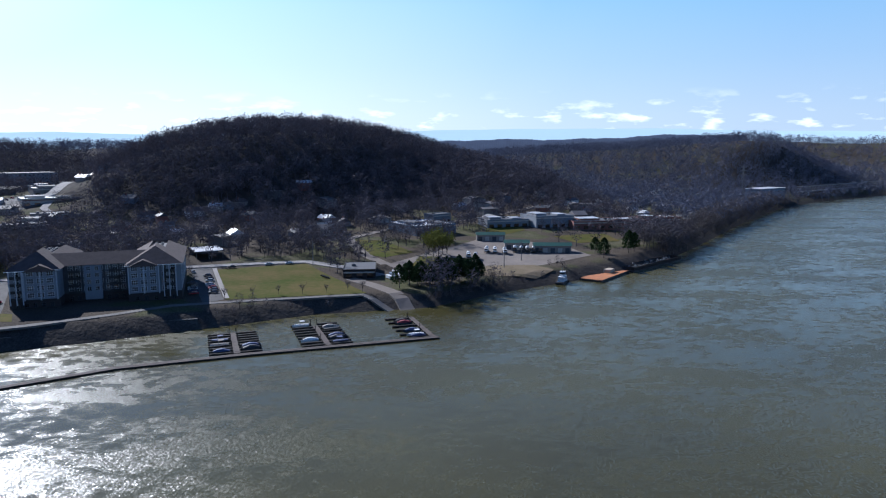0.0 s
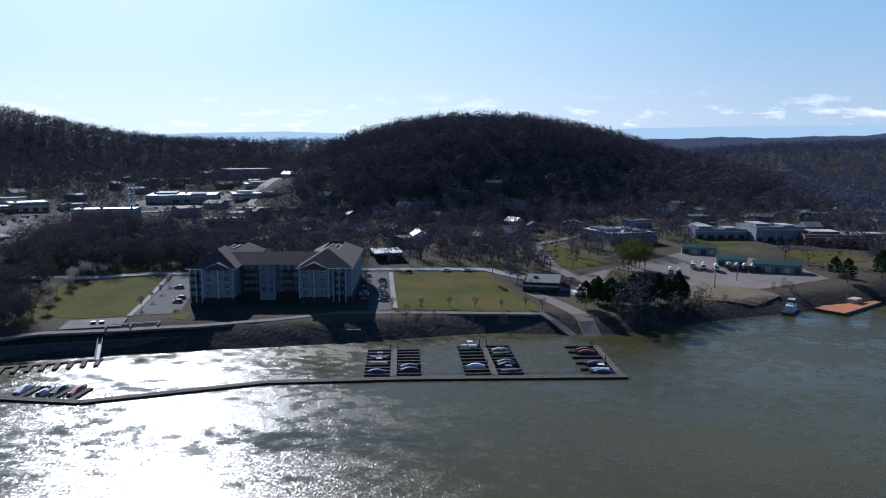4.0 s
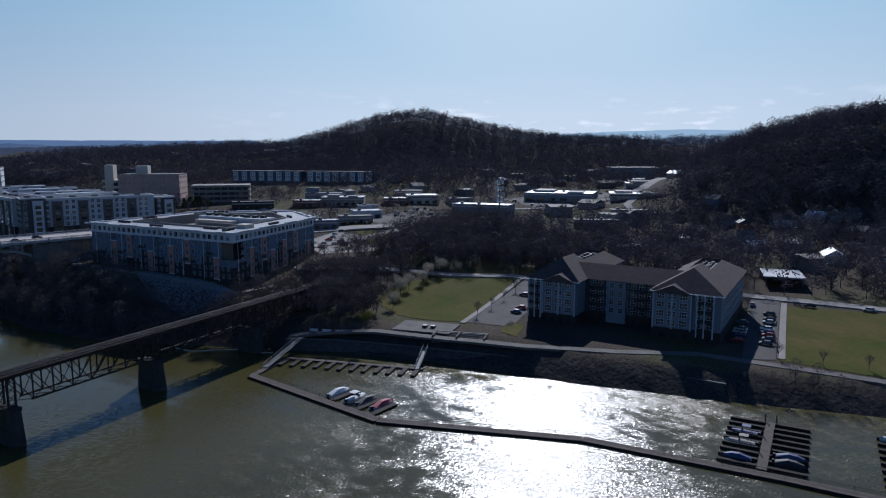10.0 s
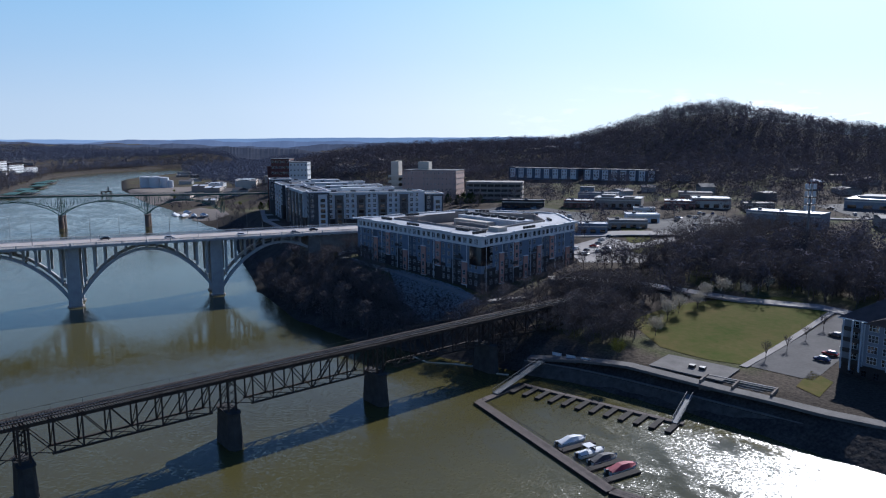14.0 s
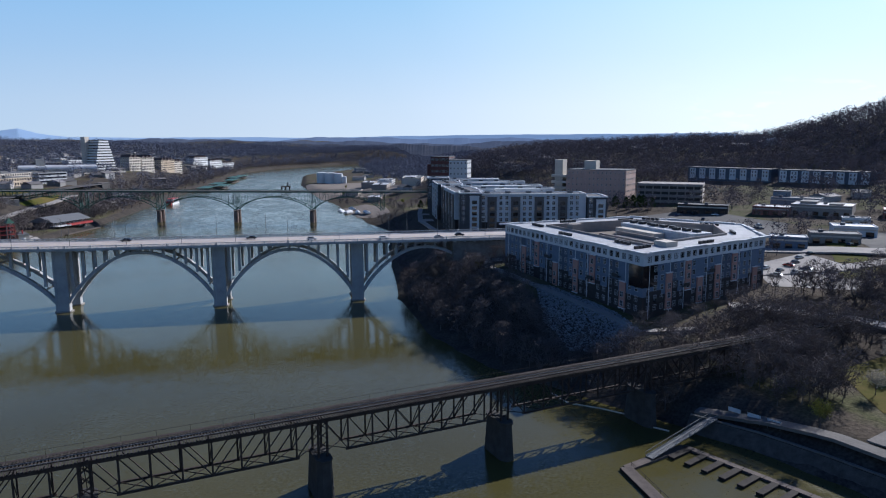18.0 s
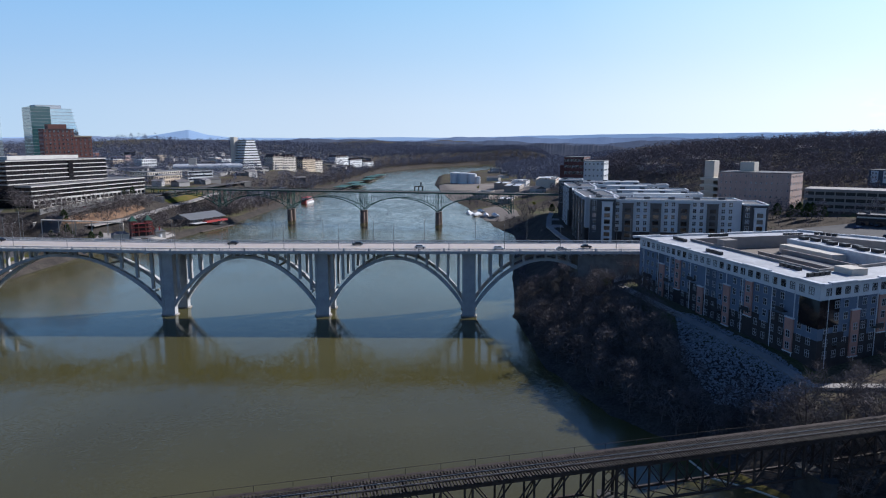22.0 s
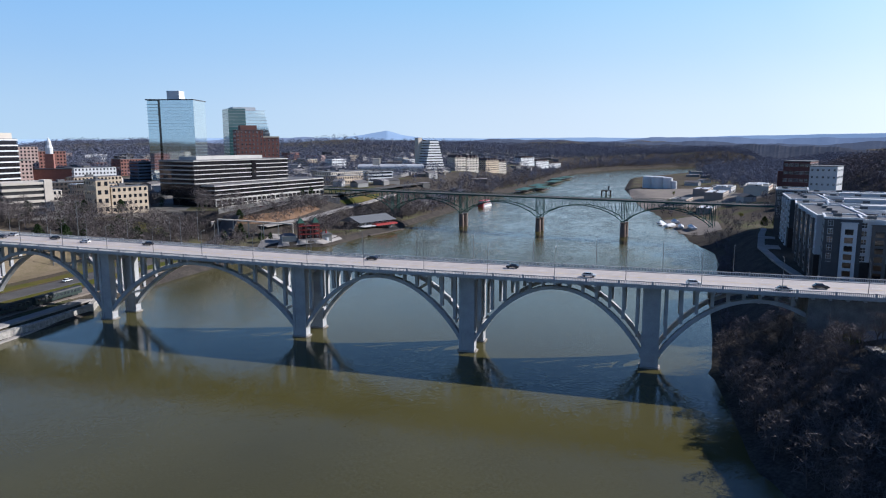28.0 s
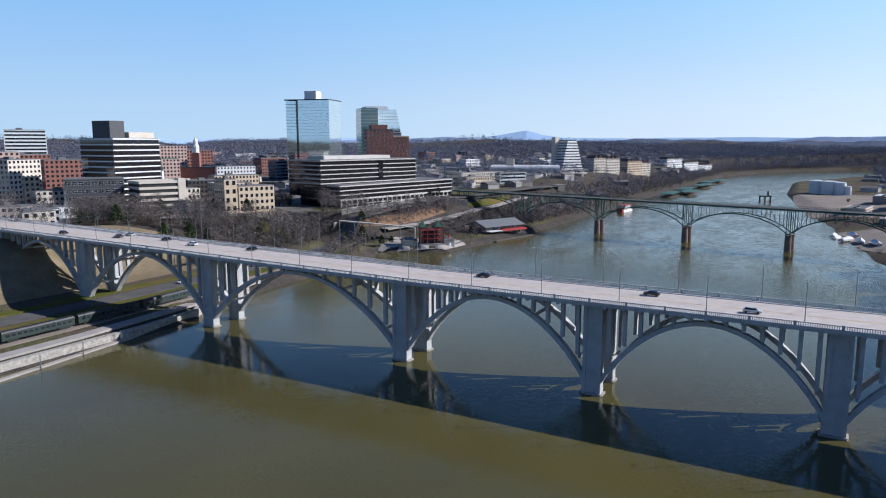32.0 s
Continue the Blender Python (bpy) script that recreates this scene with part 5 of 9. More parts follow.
for q in range(4):
    z = CZ0 + 5.1 + 3.05 * q
    for x in (6.2, 27, 43.5, 66.5):
        y = 0 if x in (6.2, 66.5) else 9
        part("balcony", MB().box(x - 2.4, x + 2.4, y - 1.7, y, z - 0.2, z).box(x - 2.4, x + 2.4, y - 1.75, y - 1.68, z, z + 1.05), M_DARK, cv, "dark railed balcony")
    windows(cv, (CL, 0), (CL, 56), [z + 0.7], 12, 1.6, 1.9, "cv", bars=1)
    windows(cv, (3.5, 56), (3.5, 0), [z + 0.7], 12, 1.6, 1.9, "cv", bars=1)
for x in (64.2, 66.6, 69.4, 4.2, 6.6, 9.0):
    part("corner_column", MB().box(x - 0.2, x + 0.2, -1.9, -1.5, CZ0 + 3, CZ1 - 0.2), M_CVT, cv, "tall white balcony column")
for x in (13, 60.5):
    zf = CZ1 + 7.0 * (1 - 3.6 / (10.6 if x < 20 else 12.1)) - 1.3
    part("roof_well", MB().box(x - 3.58, x + 3.58, 22.02, 49.0 if x < 20 else 48.0, CZ1 + 0.5, zf + 0.04), M_GROOF, cv, "grey flat deck sunk between the roof slopes")
    for k in range(12):
        part("roof_condenser", MB().box(x - 2.2 + 2.6 * (k % 2), x - 0.9 + 2.6 * (k % 2), 24 + 3.9 * (k // 2), 25.2 + 3.9 * (k // 2), zf + 0.04, zf + 0.9), M_GROOF, cv)

# ---- the city on the north bank ----
def banded(name, p0, p1, depth, z0, z1, floors, band, label, base=None, roof=None, ends=True, share=0.19):
    """An office block of pale floor bands and dark ribbon glass."""
    x, y, a, ln = local(p0, p1)
    t = thing(name, x, y, 0, a, label, "office building")
    part("glass_core", MB().box(0.4, ln - 0.4, 0.4, depth - 0.4, z0 - 10, z1 - 0.3), M_DGLASS, t, "dark ribbon glazing")
    fh = (z1 - z0) / floors
    for k in range(floors + 1):
        z = z0 + fh * k
        part("floor_band", MB().box(0, ln, 0, depth, z - fh * share, z + fh * share), band, t)
    m = MB()
    n = int(ln / 3)
    for k in range(n + 1):
        m.box(ln * k / n - 0.06, ln * k / n + 0.06, 0.2, 0.45, z0, z1)
    tagged(part("mullions", m, M_DARK, t), kind="stuff")
    part("roof", MB().box(0.3, ln - 0.3, 0.3, depth - 0.3, z1 + fh * 0.1, z1 + fh * 0.22), roof or M_GROOF, t)
    return t


ob = banded("riverside_office_block", (-283, 232), (-262, 338), 40, 40, 57.5, 5, M_PALEC, "long stepped office block with pale concrete bands and dark glass", share=0.095)
part("penthouse", MB().box(12, 86, 10, 30, 57.5, 61.0), M_PALEC, ob)
part("glass_bay", MB().box(62, 67, -0.4, 1, 42, 57), M_DGLASS, ob)
o2 = banded("riverside_office_terrace", (-268, 236), (-246, 376), 46, 28, 38.2, 3, M_PALEC, "lower stepped office block with pale concrete bands and columns", share=0.11)
for k in range(25):
    part("column", MB().box(k * 5.8 + 0.5, k * 5.8 + 1.3, -0.6, 0.2, 16, 28), M_PALEC, o2)
    part("arch_panel", MB().box(k * 5.8 + 1.3, k * 5.8 + 6.2, -0.3, 0.1, 27, 28.4), M_PALEC, o2)
part("sill_band", MB().box(0, 140, -0.25, 0.1, 23.6, 24.3), M_PALEC, o2)
part("terrace_wall", MB().box(-6, 142, -9, -8.2, 8, 20.5), M_PALEC, o2)
part("terrace_deck", MB().box(-6, 142, -9, 0, 18.5, 19.4), M_PALEC, o2)
tw = banded("white_banded_tower", (-389.5, 134), (-390.5, 174), 37, 26, 74, 12, M_WHITE, "office tower with white bands and dark ribbon windows", share=0.12)
part("penthouse", MB().box(2, 14, 5, 24, 74, 87), M_CHAR, tw, "dark rooftop plant room")
part("penthouse", MB().box(16, 38, 3, 22, 74, 79), M_CREAM, tw, "cream rooftop storey")

# mirrored tower with a white lift head
pt = thing("mirror_glass_tower", -488, 425, 0, 17, "tall mirror-glass office tower with a dark recessed corner", "office tower")
PTZ = 119
part("glass_shaft", MB().box(16, 53, 0, 38, 20, PTZ), M_CURT, pt, "pale mirrored curtain wall")
part("glass_shaft", MB().box(0, 13, 3, 40, 20, PTZ - 0.5), M_CURT, pt)
part("dark_recess", MB().box(12.5, 16.5, 2, 38, 20, PTZ), M_DGLASS, pt, "dark recessed strip")
part("parapet", MB().box(-0.3, 53.3, -0.3, 40.3, PTZ, PTZ + 1.2), M_CHAR, pt)
part("lift_head", MB().box(20, 34, 10, 26, PTZ + 1.2, PTZ + 11), M_WHITE, pt, "white lift head")
gm = MB()
for k in range(1, 28):
    gm.box(-0.05, 53.05, -0.05, 40.05, 20 + 3.5 * k, 20 + 3.5 * k + 0.14)
for k in range(1, 26):
    gm.box(16 + k * 1.48 - 0.04, 16 + k * 1.48 + 0.04, -0.06, 0.1, 20, PTZ)
tagged(part("mullion_grid", gm, mat("mullion_steel", (0.25, 0.33, 0.36), 0.4, 0.4), pt), kind="stuff")
rv = thing("stepped_glass_tower", -378, 419, 0, 45, "green glass office tower with stepped balconies at one side", "office tower")
part("glass_shaft", MB().box(0, 18, 0, 34, 18, 108), mat("green_tinted_glass", (0.05, 0.13, 0.13), 0.04, spec=0.9, var=0.1), rv, "dark green glass")
for k in range(26):
    z = 18 + 3.4 * k
    s = 44 if k < 17 else 44 - (k - 17) * 0.7
    part("storey", MB().box(18, s, 1, 33, z, z + 3.1), M_CURT, rv)
    part("floor_slab", MB().box(17.8, s + 0.5, 0.6, 33.4, z + 3.1, z + 3.4), M_FRAME, rv)
    part("floor_line", MB().box(-0.08, 18, -0.08, 34.08, z + 3.1, z + 3.35), M_FRAME, rv)
part("penthouse", MB().box(6, 30, 6, 28, 106, 110), M_WHITE, rv)
aj = slab_block("brick_hotel_tower", -338, 372, 42, 26, 22, 18, 84, M_RBRICK, "red brick high-rise with a stepped crown", 17, 7, 1.4, 1.9)
part("lower_shaft", MB().box(26, 42, 2, 24, 8, 78), M_RBRICK, aj)
windows(aj, (26, 2), (42, 2), [20 + 3.55 * k for k in range(16)], 4, 1.4, 1.9)
part("crown", MB().box(5, 21, 4, 18, 84, 89), M_RBRICK, aj)
part("cornice", MB().box(25.8, 42.4, 1.6, 24.4, 76.8, 78.2), M_TAN, aj)
slab_block("low_glass_office", -384, 92, 58, 36, 24, 26, 47, M_CHAR, "low dark glass office", 4, 9, 3.2, 2.6)

# ---- floating docks ----
DK = [(108.8, -174.8), (110.8, -230.0), (136.0, -275.5), (147.0, -318.0), (160.8, -386.7)]
dock = thing("floating_breakwater_dock", 0, 0, 0, 0, "long narrow weathered floating dock with low railings", "dock")
for (x0, y0), (x1, y1) in zip(DK[:-1], DK[1:]):
    ln = math.hypot(x1 - x0, y1 - y0)
    n = int(ln / 6)
    for k in range(n):
        a, c = k / n, (k + 1) / n
        p, q = (x0 + (x1 - x0) * a, y0 + (y1 - y0) * a), (x0 + (x1 - x0) * c, y0 + (y1 - y0) * c)
        part("float_section", MB().beam((*p, 0.15), (*q, 0.15), 2.9, 0.7, 0).beam((*p, 0.55), (*q, 0.55), 2.7, 0.1, 1), [M_DWOOD, M_WOOD], dock)
        nx, ny = -(q[1] - p[1]) / (ln / n) * 1.3, (q[0] - p[0]) / (ln / n) * 1.3
        r = MB().beam((p[0] + nx, p[1] + ny, 1.5), (q[0] + nx, q[1] + ny, 1.5), 0.07).beam((p[0] + nx, p[1] + ny, 1.05), (q[0] + nx, q[1] + ny, 1.05), 0.05)
        r.beam((p[0] + nx, p[1] + ny, 0.5), (p[0] + nx, p[1] + ny, 1.55), 0.08)
        part("railing", r, M_DWOOD, dock)


def slip_group(cx, cy, ang, length, nl, nr, fl, fr, label):
    """A pier with finger floats on both sides; local x runs away from the breakwater."""
    t = thing("slip_pier", cx, cy, 0, ang, label, "dock", "boat slips")
    for k in range(int(length / 5)):
        part("float_section", MB().box(k * 5, k * 5 + 4.96, -1.1, 1.1, -0.2, 0.5).box(k * 5, k * 5 + 4.96, -1.05, 1.05, 0.5, 0.58, 1), [M_DWOOD, M_WOOD], t)
    for side, n, f in ((1, nl, fl), (-1, nr, fr)):
        for k in range(n):
            x = length - 0.6 - k * (length - 2.5) / max(1, n - 1)
            part("finger_float", MB().box(x - 0.5, x + 0.5, min(side * 1.1, side * f), max(side * 1.1, side * f), -0.2, 0.62), M_DWOOD, t)
            if k % 3 == 0:
                part("mooring_pile", MB().cyl((x + 0.7, side * 1.3, -3), (x + 0.7, side * 1.3, 2.6), 0.16, n=7), M_DWOOD, t)
    return t


SLIPS = [(148.0, -313.0, 13, 30, 9, 9, 9.5, 9.0), (154.5, -345.0, 13, 34, 9, 9, 9.5, 9.5), (160.0, -385.0, 11, 35, 6, 0, 11.5, 0)]
for q, s in enumerate(SLIPS):
    slip_group(*s, "weathered slip pier with dark finger floats")
# finger pier near the railway, with gangways to the bank
fp = thing("finger_pier", 126.9, -167.2, 0, math.degrees(math.atan2(-209.9 + 167.2, 149.3 - 126.9)), "bare finger pier with short stubs and no boats", "dock", "boat slips")
for k in range(10):
    part("float_section", MB().box(k * 4.82, k * 4.82 + 4.72, -0.8, 0.8, -0.2, 0.5), M_WOOD, fp)
for k in range(12):
    x = 1.6 + k * 4.1
    part("finger_float", MB().box(x - 0.75, x + 0.75, -7.6, -0.8, -0.2, 0.6), M_DWOOD, fp)
part("link_float", MB().beam((-1.5, -19.5, 0.15), (0, 0, 0.15), 2.2, 0.7), M_WOOD, fp)


def gangway(a, b, w, label):
    x, y, ang, ln = local(a[:2], b[:2])
    t = thing("gangway", x, y, 0, ang, label, "gangway")
    part("walk_plate", MB().beam((0, 0, a[2]), (ln, 0, b[2]), w, 0.15), M_STEEL, t)
    for s in (-w / 2, w / 2):
        g = MB().beam((0, s, a[2] + 1.1), (ln, s, b[2] + 1.1), 0.1).beam((0, s, a[2] + 0.1), (ln, s, b[2] + 0.1), 0.14)
        n = int(ln / 1.8)
        for k in range(n + 1):
            u = k / n
            z = a[2] + (b[2] - a[2]) * u
            g.beam((ln * u, s, z), (ln * u, s, z + 1.1), 0.07)
            if k < n:
                z2 = a[2] + (b[2] - a[2]) * (k + 1) / n
                g.beam((ln * u, s, z), (ln * (k + 1) / n, s, z2 + 1.1), 0.05)
        part("side_truss", g, M_STEEL, t)
    return t


gangway((115.8, -171.8, 0.7), (138.2, -160.8, 3.9), 2.0, "long sloping aluminium gangway with truss sides")
gangway((147.0, -209.0, 0.7), (158.6, -202.0, 3.7), 1.5, "short aluminium gangway with truss sides")

M_EARTH = mat("tan_earth_and_dry_grass", (0.22, 0.17, 0.12), 0.95, col2=(0.12, 0.10, 0.055), scale=0.09, bump=0.4, bscale=1, spec=0.05)
# ---- ground works on the south bank ----
patch("playing_field", [(215, -297), (288, -278), (304, -326), (262, -345), (224, -360)], 0.12, M_LAWN, "mown yellow-green playing field", "lawn")
patch("meadow", [(183, -147), (175, -172), (180, -187), (188, -198), (264, -165), (262, -146), (238, -140), (212, -138)], 0.12, M_LAWN2, "sloping green meadow", "lawn")
patch("bank_lawn", [(388, -352), (384, -374), (338, -391), (322, -372), (330, -362), (352, -350)], 0.15, M_LAWN2, "green grass slope by the yard", "lawn")
patch("lawn_behind_yard", [(440, -452), (464, -490), (428, -486), (396, -452)], 0.15, M_LAWN2, "green grass strip behind the yard", "lawn")
patch("lawn_behind_plant", [(400, -500), (412, -545), (380, -545), (370, -510)], 0.15, M_LAWN, "dry grass by the works", "lawn")
patch("bare_earth", [(268, -412), (286, -410), (296, -432), (292, -458), (276, -466), (262, -452), (260, -430)], 0.18, M_EARTH, "bare tan earth with dry grass beside the yard", "ground")
patch("yard_grass", [(326, -394), (318, -426), (296, -410), (294, -386)], 0.2, M_LAWN2, "rough grass round the budding tree", "lawn")
patch("verge", [(246, -76), (250, -60), (270, -56), (276, -70), (262, -80)], 0.25, M_LAWN2, "green verge beside the street", "lawn")
patch("lot_lawn", [(184, -214), (182.5, -222), (196, -216), (199, -207)], 0.14, M_LAWN, "small lawn strip beside the parking lot", "lawn")
patch("street_verge", [(262, -50), (290, -8), (301, -13), (276, -56)], 0.2, M_LAWN2, "green verge along the street", "lawn")
patch("parking_lot", [(209, -288), (215, -296), (296, -274), (289, -264)], 0.14, M_ASPH, "asphalt parking lot beside the apartment house", "parking lot")
patch("parking_lot_far", [(186, -196), (262, -170), (270, -182), (192, -213)], 0.14, M_ASPH, "asphalt parking strip beside the meadow", "parking lot")
patch("gravel_yard", [(268, -385), (300, -372), (350, -412), (398, -448), (362, -498), (320, -503), (292, -465), (274, -430)], 0.14, M_GRAVEL, "pale gravel works yard", "yard")
ribbon("riverside_path", [(137, -155), (148, -168), (155.5, -181), (161.5, -196), (168, -212), (175, -230), (190, -256), (205, -276), (210, -300), (218, -340), (221, -358), (208, -372)], 4.0, 0.2, M_PATH, "pale concrete riverside path", "path")
ribbon("street", [(180, -100), (215, -118), (262, -162), (296, -262), (310, -326), (290, -352), (270, -368)], 8.0, 0.22, M_PAVE, "pale worn street behind the lawns", "road")
ribbon("street_sidewalk", [(217, -297), (292, -276.5)], 2.2, 0.3, M_PAVE, "pale pavement beside the parking lot", "pavement")
ribbon("meadow_sidewalk", [(184, -196.5), (262, -167.5)], 2.2, 0.3, M_PAVE, "pale pavement beside the meadow", "pavement")
ribbon("back_road", [(215, -60), (250, -62), (300, -50), (345, -20), (420, -34), (470, -60), (560, -84), (620, -70), (760, -40)], 9, 0.25, M_PAVE, "sunlit grey road through the valley", "road")
ribbon("hill_road", [(486, -135), (476, -118), (500, -100), (540, -92)], 6, 0.3, M_PAVE, "winding pale road up the hill", "road")
ribbon("yard_road", [(300, -372), (330, -360), (392, -349), (440, -380), (500, -470), (560, -560)], 7, 0.25, M_GRAVEL, "dusty road past the yard", "road")
ribbon("boat_ramp", [(262, -352), (240, -365), (218, -376), (205, -380)], 7, 0.25, M_GRAVEL, "dirt boat ramp to the water", "ramp")
ribbon("city_road", [(125, 7.5), (180, 7.5), (240, -10), (300, -40)], 18, 0.3, M_PAVE, "wide road beyond the bridge", "road")
patch("flats_forecourt", [(210, -80), (224, -46), (262, -30), (262, -70), (236, -92)], 0.2, M_PAVE, "pale forecourt with parked cars", "parking lot")
patch("car_park_upper", [(225, 30), (225, 120), (300, 130), (320, 60), (290, 20)], 0.2, M_ASPH, "car park on the slope", "parking lot")
patch("town_lot", [(296, -36), (312, 14), (384, 12), (374, -36)], 0.16, M_ASPH, "worn lots between low shops", "yard")
patch("valley_lot", [(450, -52), (475, 6), (545, 2), (585, -45), (575, -85), (520, -96)], 0.16, M_ASPH, "car parks along the valley", "parking lot")
patch("bank_lot", [(118.5, -1.5), (130.5, -1.8), (127, -10), (115.6, -12.5)], 0.35, M_PAVE, "pale concrete lot beside the bridge abutment", "yard")
patch("abutment_lawn", [(107, -3.5), (118, -2), (115, -12.5), (109, -12)], 0.3, M_LAWN2, "green grass patch below the bridge abutment", "lawn")
ribbon("bank_walk", [(119, 40), (118.3, 95), (115.5, 135), (114.5, 178), (118, 205), (122, 235), (128, 270), (131, 300)], 3.6, 0.3, M_PAVE, "pale concrete walk along the bank below the flats", "path")
patch("walk_lookout", [(113.5, 171), (123, 169), (124, 184), (114.5, 187)], 0.42, M_PAVE, "pale paved lookout on the bank", "terrace")
patch("walk_landing", [(117.5, 212), (126, 210), (127.5, 222), (119, 224)], 0.42, M_PAVE, "pale paved landing on the bank", "terrace")
ribbon("flats_path", [(116, -18), (122, -48), (132, -90), (140, -116), (160, -116)], 3.0, 0.35, M_PAVE, "narrow path below the flats", "path")

# river wall below the path, stage house and steps
rw = thing("river_wall", 0, 0, 0, 0, "dark stained concrete river wall below the path", "wall")
RWL = [(134, -157), (144, -170), (151, -183), (157.5, -198), (164, -214), (170, -228), (180, -250), (187, -270), (190, -290)]
for (x0, y0), (x1, y1) in zip(RWL[:-1], RWL[1:]):
    k_ = math.hypot(x1 - x0, y1 - y0)
    nx, ny = (y1 - y0) / k_, -(x1 - x0) / k_
    w_ = MB()
    prof = [(3.2, -1.5), (2.6, 0.3), (0.2, 3.2), (-1.0, 3.4), (-1.0, -1.5)]
    p_, q_ = ([(x + nx * o, y + ny * o, z) for o, z in prof] for x, y in ((x0, y0), (x1, y1)))
    for e_ in range(4):
        w_.face((p_[e_], p_[e_ + 1], q_[e_ + 1], q_[e_]))
    w_.face(list(reversed(p_))); w_.face(q_)
    part("wall_section", w_, M_DSTONE, rw)
    part("coping", MB().beam((x0 - nx * 0.4, y0 - ny * 0.4, 3.5), (x1 - nx * 0.4, y1 - ny * 0.4, 3.5), 0.8, 0.3), M_PATH, rw)
x_, y_, a_, ln_ = local((168.5, -198.5), (176.5, -214.0))
stp = thing("riverside_steps", x_, y_, 0, a_, "broad dark concrete seating steps down to the river path", "steps")
for k in range(7):
    part("step", MB().box(0, ln_, -0.85 * (k + 1), -0.85 * k, 1.5, 6.9 - 0.36 * k), M_PATH, stp)
for u_ in (-0.5, ln_ * 0.45, ln_):
    part("side_wall", MB().box(u_, u_ + 0.5, -6.3, 0.3, 1.5, 7.3), M_GRAVEL, stp)
part("top_kerb", MB().box(0, ln_, 0, 0.6, 3, 7.1), M_PAVE, stp, "pale concrete top kerb")
sg = thing("stage_house", 161, -184.5, 0, -66, "low dark boathouse with a flat grey roof and white signs", "building")
part("wall", MB().box(0, 20, 0, 12, 2, 6.6), M_CHAR, sg)
part("roof", MB().box(-0.6, 20.6, -1.2, 12.6, 6.6, 6.95), M_PATH, sg)
for k in range(3):
    part("sign_panel", MB().box(2 + 5 * k, 5.6 + 5 * k, -0.08, 0, 4.4, 5.4), M_WHITE, sg)
for k in range(2):
    part("roof_unit", MB().box(9 + 3 * k, 10.6 + 3 * k, 4, 5.6, 6.95, 7.8), M_DARK, sg)
for k in range(3):
    cb = thing("banner_panel", 143.5 + 2.4 * k, -161 - 4.2 * k, 3.9, -60, "white information panel on posts", "sign", "panels along the path")
    part("board", MB().box(-1.6, 1.6, -0.05, 0.05, 1.2, 2.2), M_WHITE, cb)
    part("post", MB().box(-1.5, -1.4, -0.05, 0.05, -0.5, 2.2), M_STEEL, cb); part("post", MB().box(1.4, 1.5, -0.05, 0.05, -0.5, 2.2), M_STEEL, cb)


# rocks on the slope below the flats: the upper ones apart, the rest joined
def rock_mesh(seed):
    r = np.random.default_rng(seed)
    bm = bmesh.new()
    bmesh.ops.create_icosphere(bm, subdivisions=1, radius=1)
    for v in bm.verts:
        v.co *= r.uniform(0.7, 1.2)
    me = bpy.data.meshes.new("stone"); bm.to_mesh(me); bm.free(); me.materials.append(M_ROCK)
    return me


def hit_area(poly, n, seed):
    r = np.random.default_rng(seed)
    xs, ys = [p[0] for p in poly], [p[1] for p in poly]
    x, y = r.uniform(min(xs), max(xs), n * 4), r.uniform(min(ys), max(ys), n * 4)
    ok = in_poly(x, y, poly)
    return np.stack([x[ok], y[ok]], -1)[:n]


def in_poly(x, y, poly):
    px, py = np.array(poly).T
    c = np.zeros(len(x), bool)
    j = len(px) - 1
    for i in range(len(px)):
        c ^= ((py[i] > y) != (py[j] > y)) & (x < (px[j] - px[i]) * (y - py[i]) / (py[j] - py[i] + 1e-12) + px[i])
        j = i
    return c


RIP = [(125, -58), (117, -92), (119, -112), (128, -122), (142, -117), (138, -92), (130, -60)]
rip = thing("riprap_slope", 0, 0, 0, 0, "slope of loose pale grey riprap stones below the flats", "rock slope")
STONES = [rock_mesh(k) for k in range(4)]
rr = random.Random(5)
pts = hit_area(RIP, 5000, 4)
rz = land(pts[:, 0], pts[:, 1])
for k in range(240):
    s = rr.uniform(0.25, 0.5)
    part("stone", STONES[k % 4], None, rip, at=pose(pts[k, 0], pts[k, 1], rz[k] + s * 0.35, rr.uniform(0, 360), rr.uniform(0, 360), 0) @ Matrix.Diagonal((s, s * 0.8, s * 0.7, 1)))
sv = [np.array([v.co for v in me.vertices]) for me in STONES]
sf = [np.array([p.vertices[:] for p in me.polygons]) for me in STONES]
tr = []
for k in range(240, len(pts)):
    s = rr.uniform(0.18, 0.4); a = rr.uniform(0, 6.28)
    v = sv[k % 4] * s * np.array((1, 0.8, 0.7))
    c, sn = math.cos(a), math.sin(a)
    v = np.stack([v[:, 0] * c - v[:, 1] * sn + pts[k, 0], v[:, 0] * sn + v[:, 1] * c + pts[k, 1], v[:, 2] + rz[k] + s * 0.3], -1)
    tr.append(v[sf[k % 4]])
tr = np.concatenate(tr)
mb = MB(); mb.v = [tuple(p) for p in tr.reshape(-1, 3)]; mb.f = [(3 * i, 3 * i + 1, 3 * i + 2) for i in range(len(tr))]; mb.m = [0] * len(mb.f)
tagged(part("rubble", mb, M_ROCK, rip), kind="stuff")


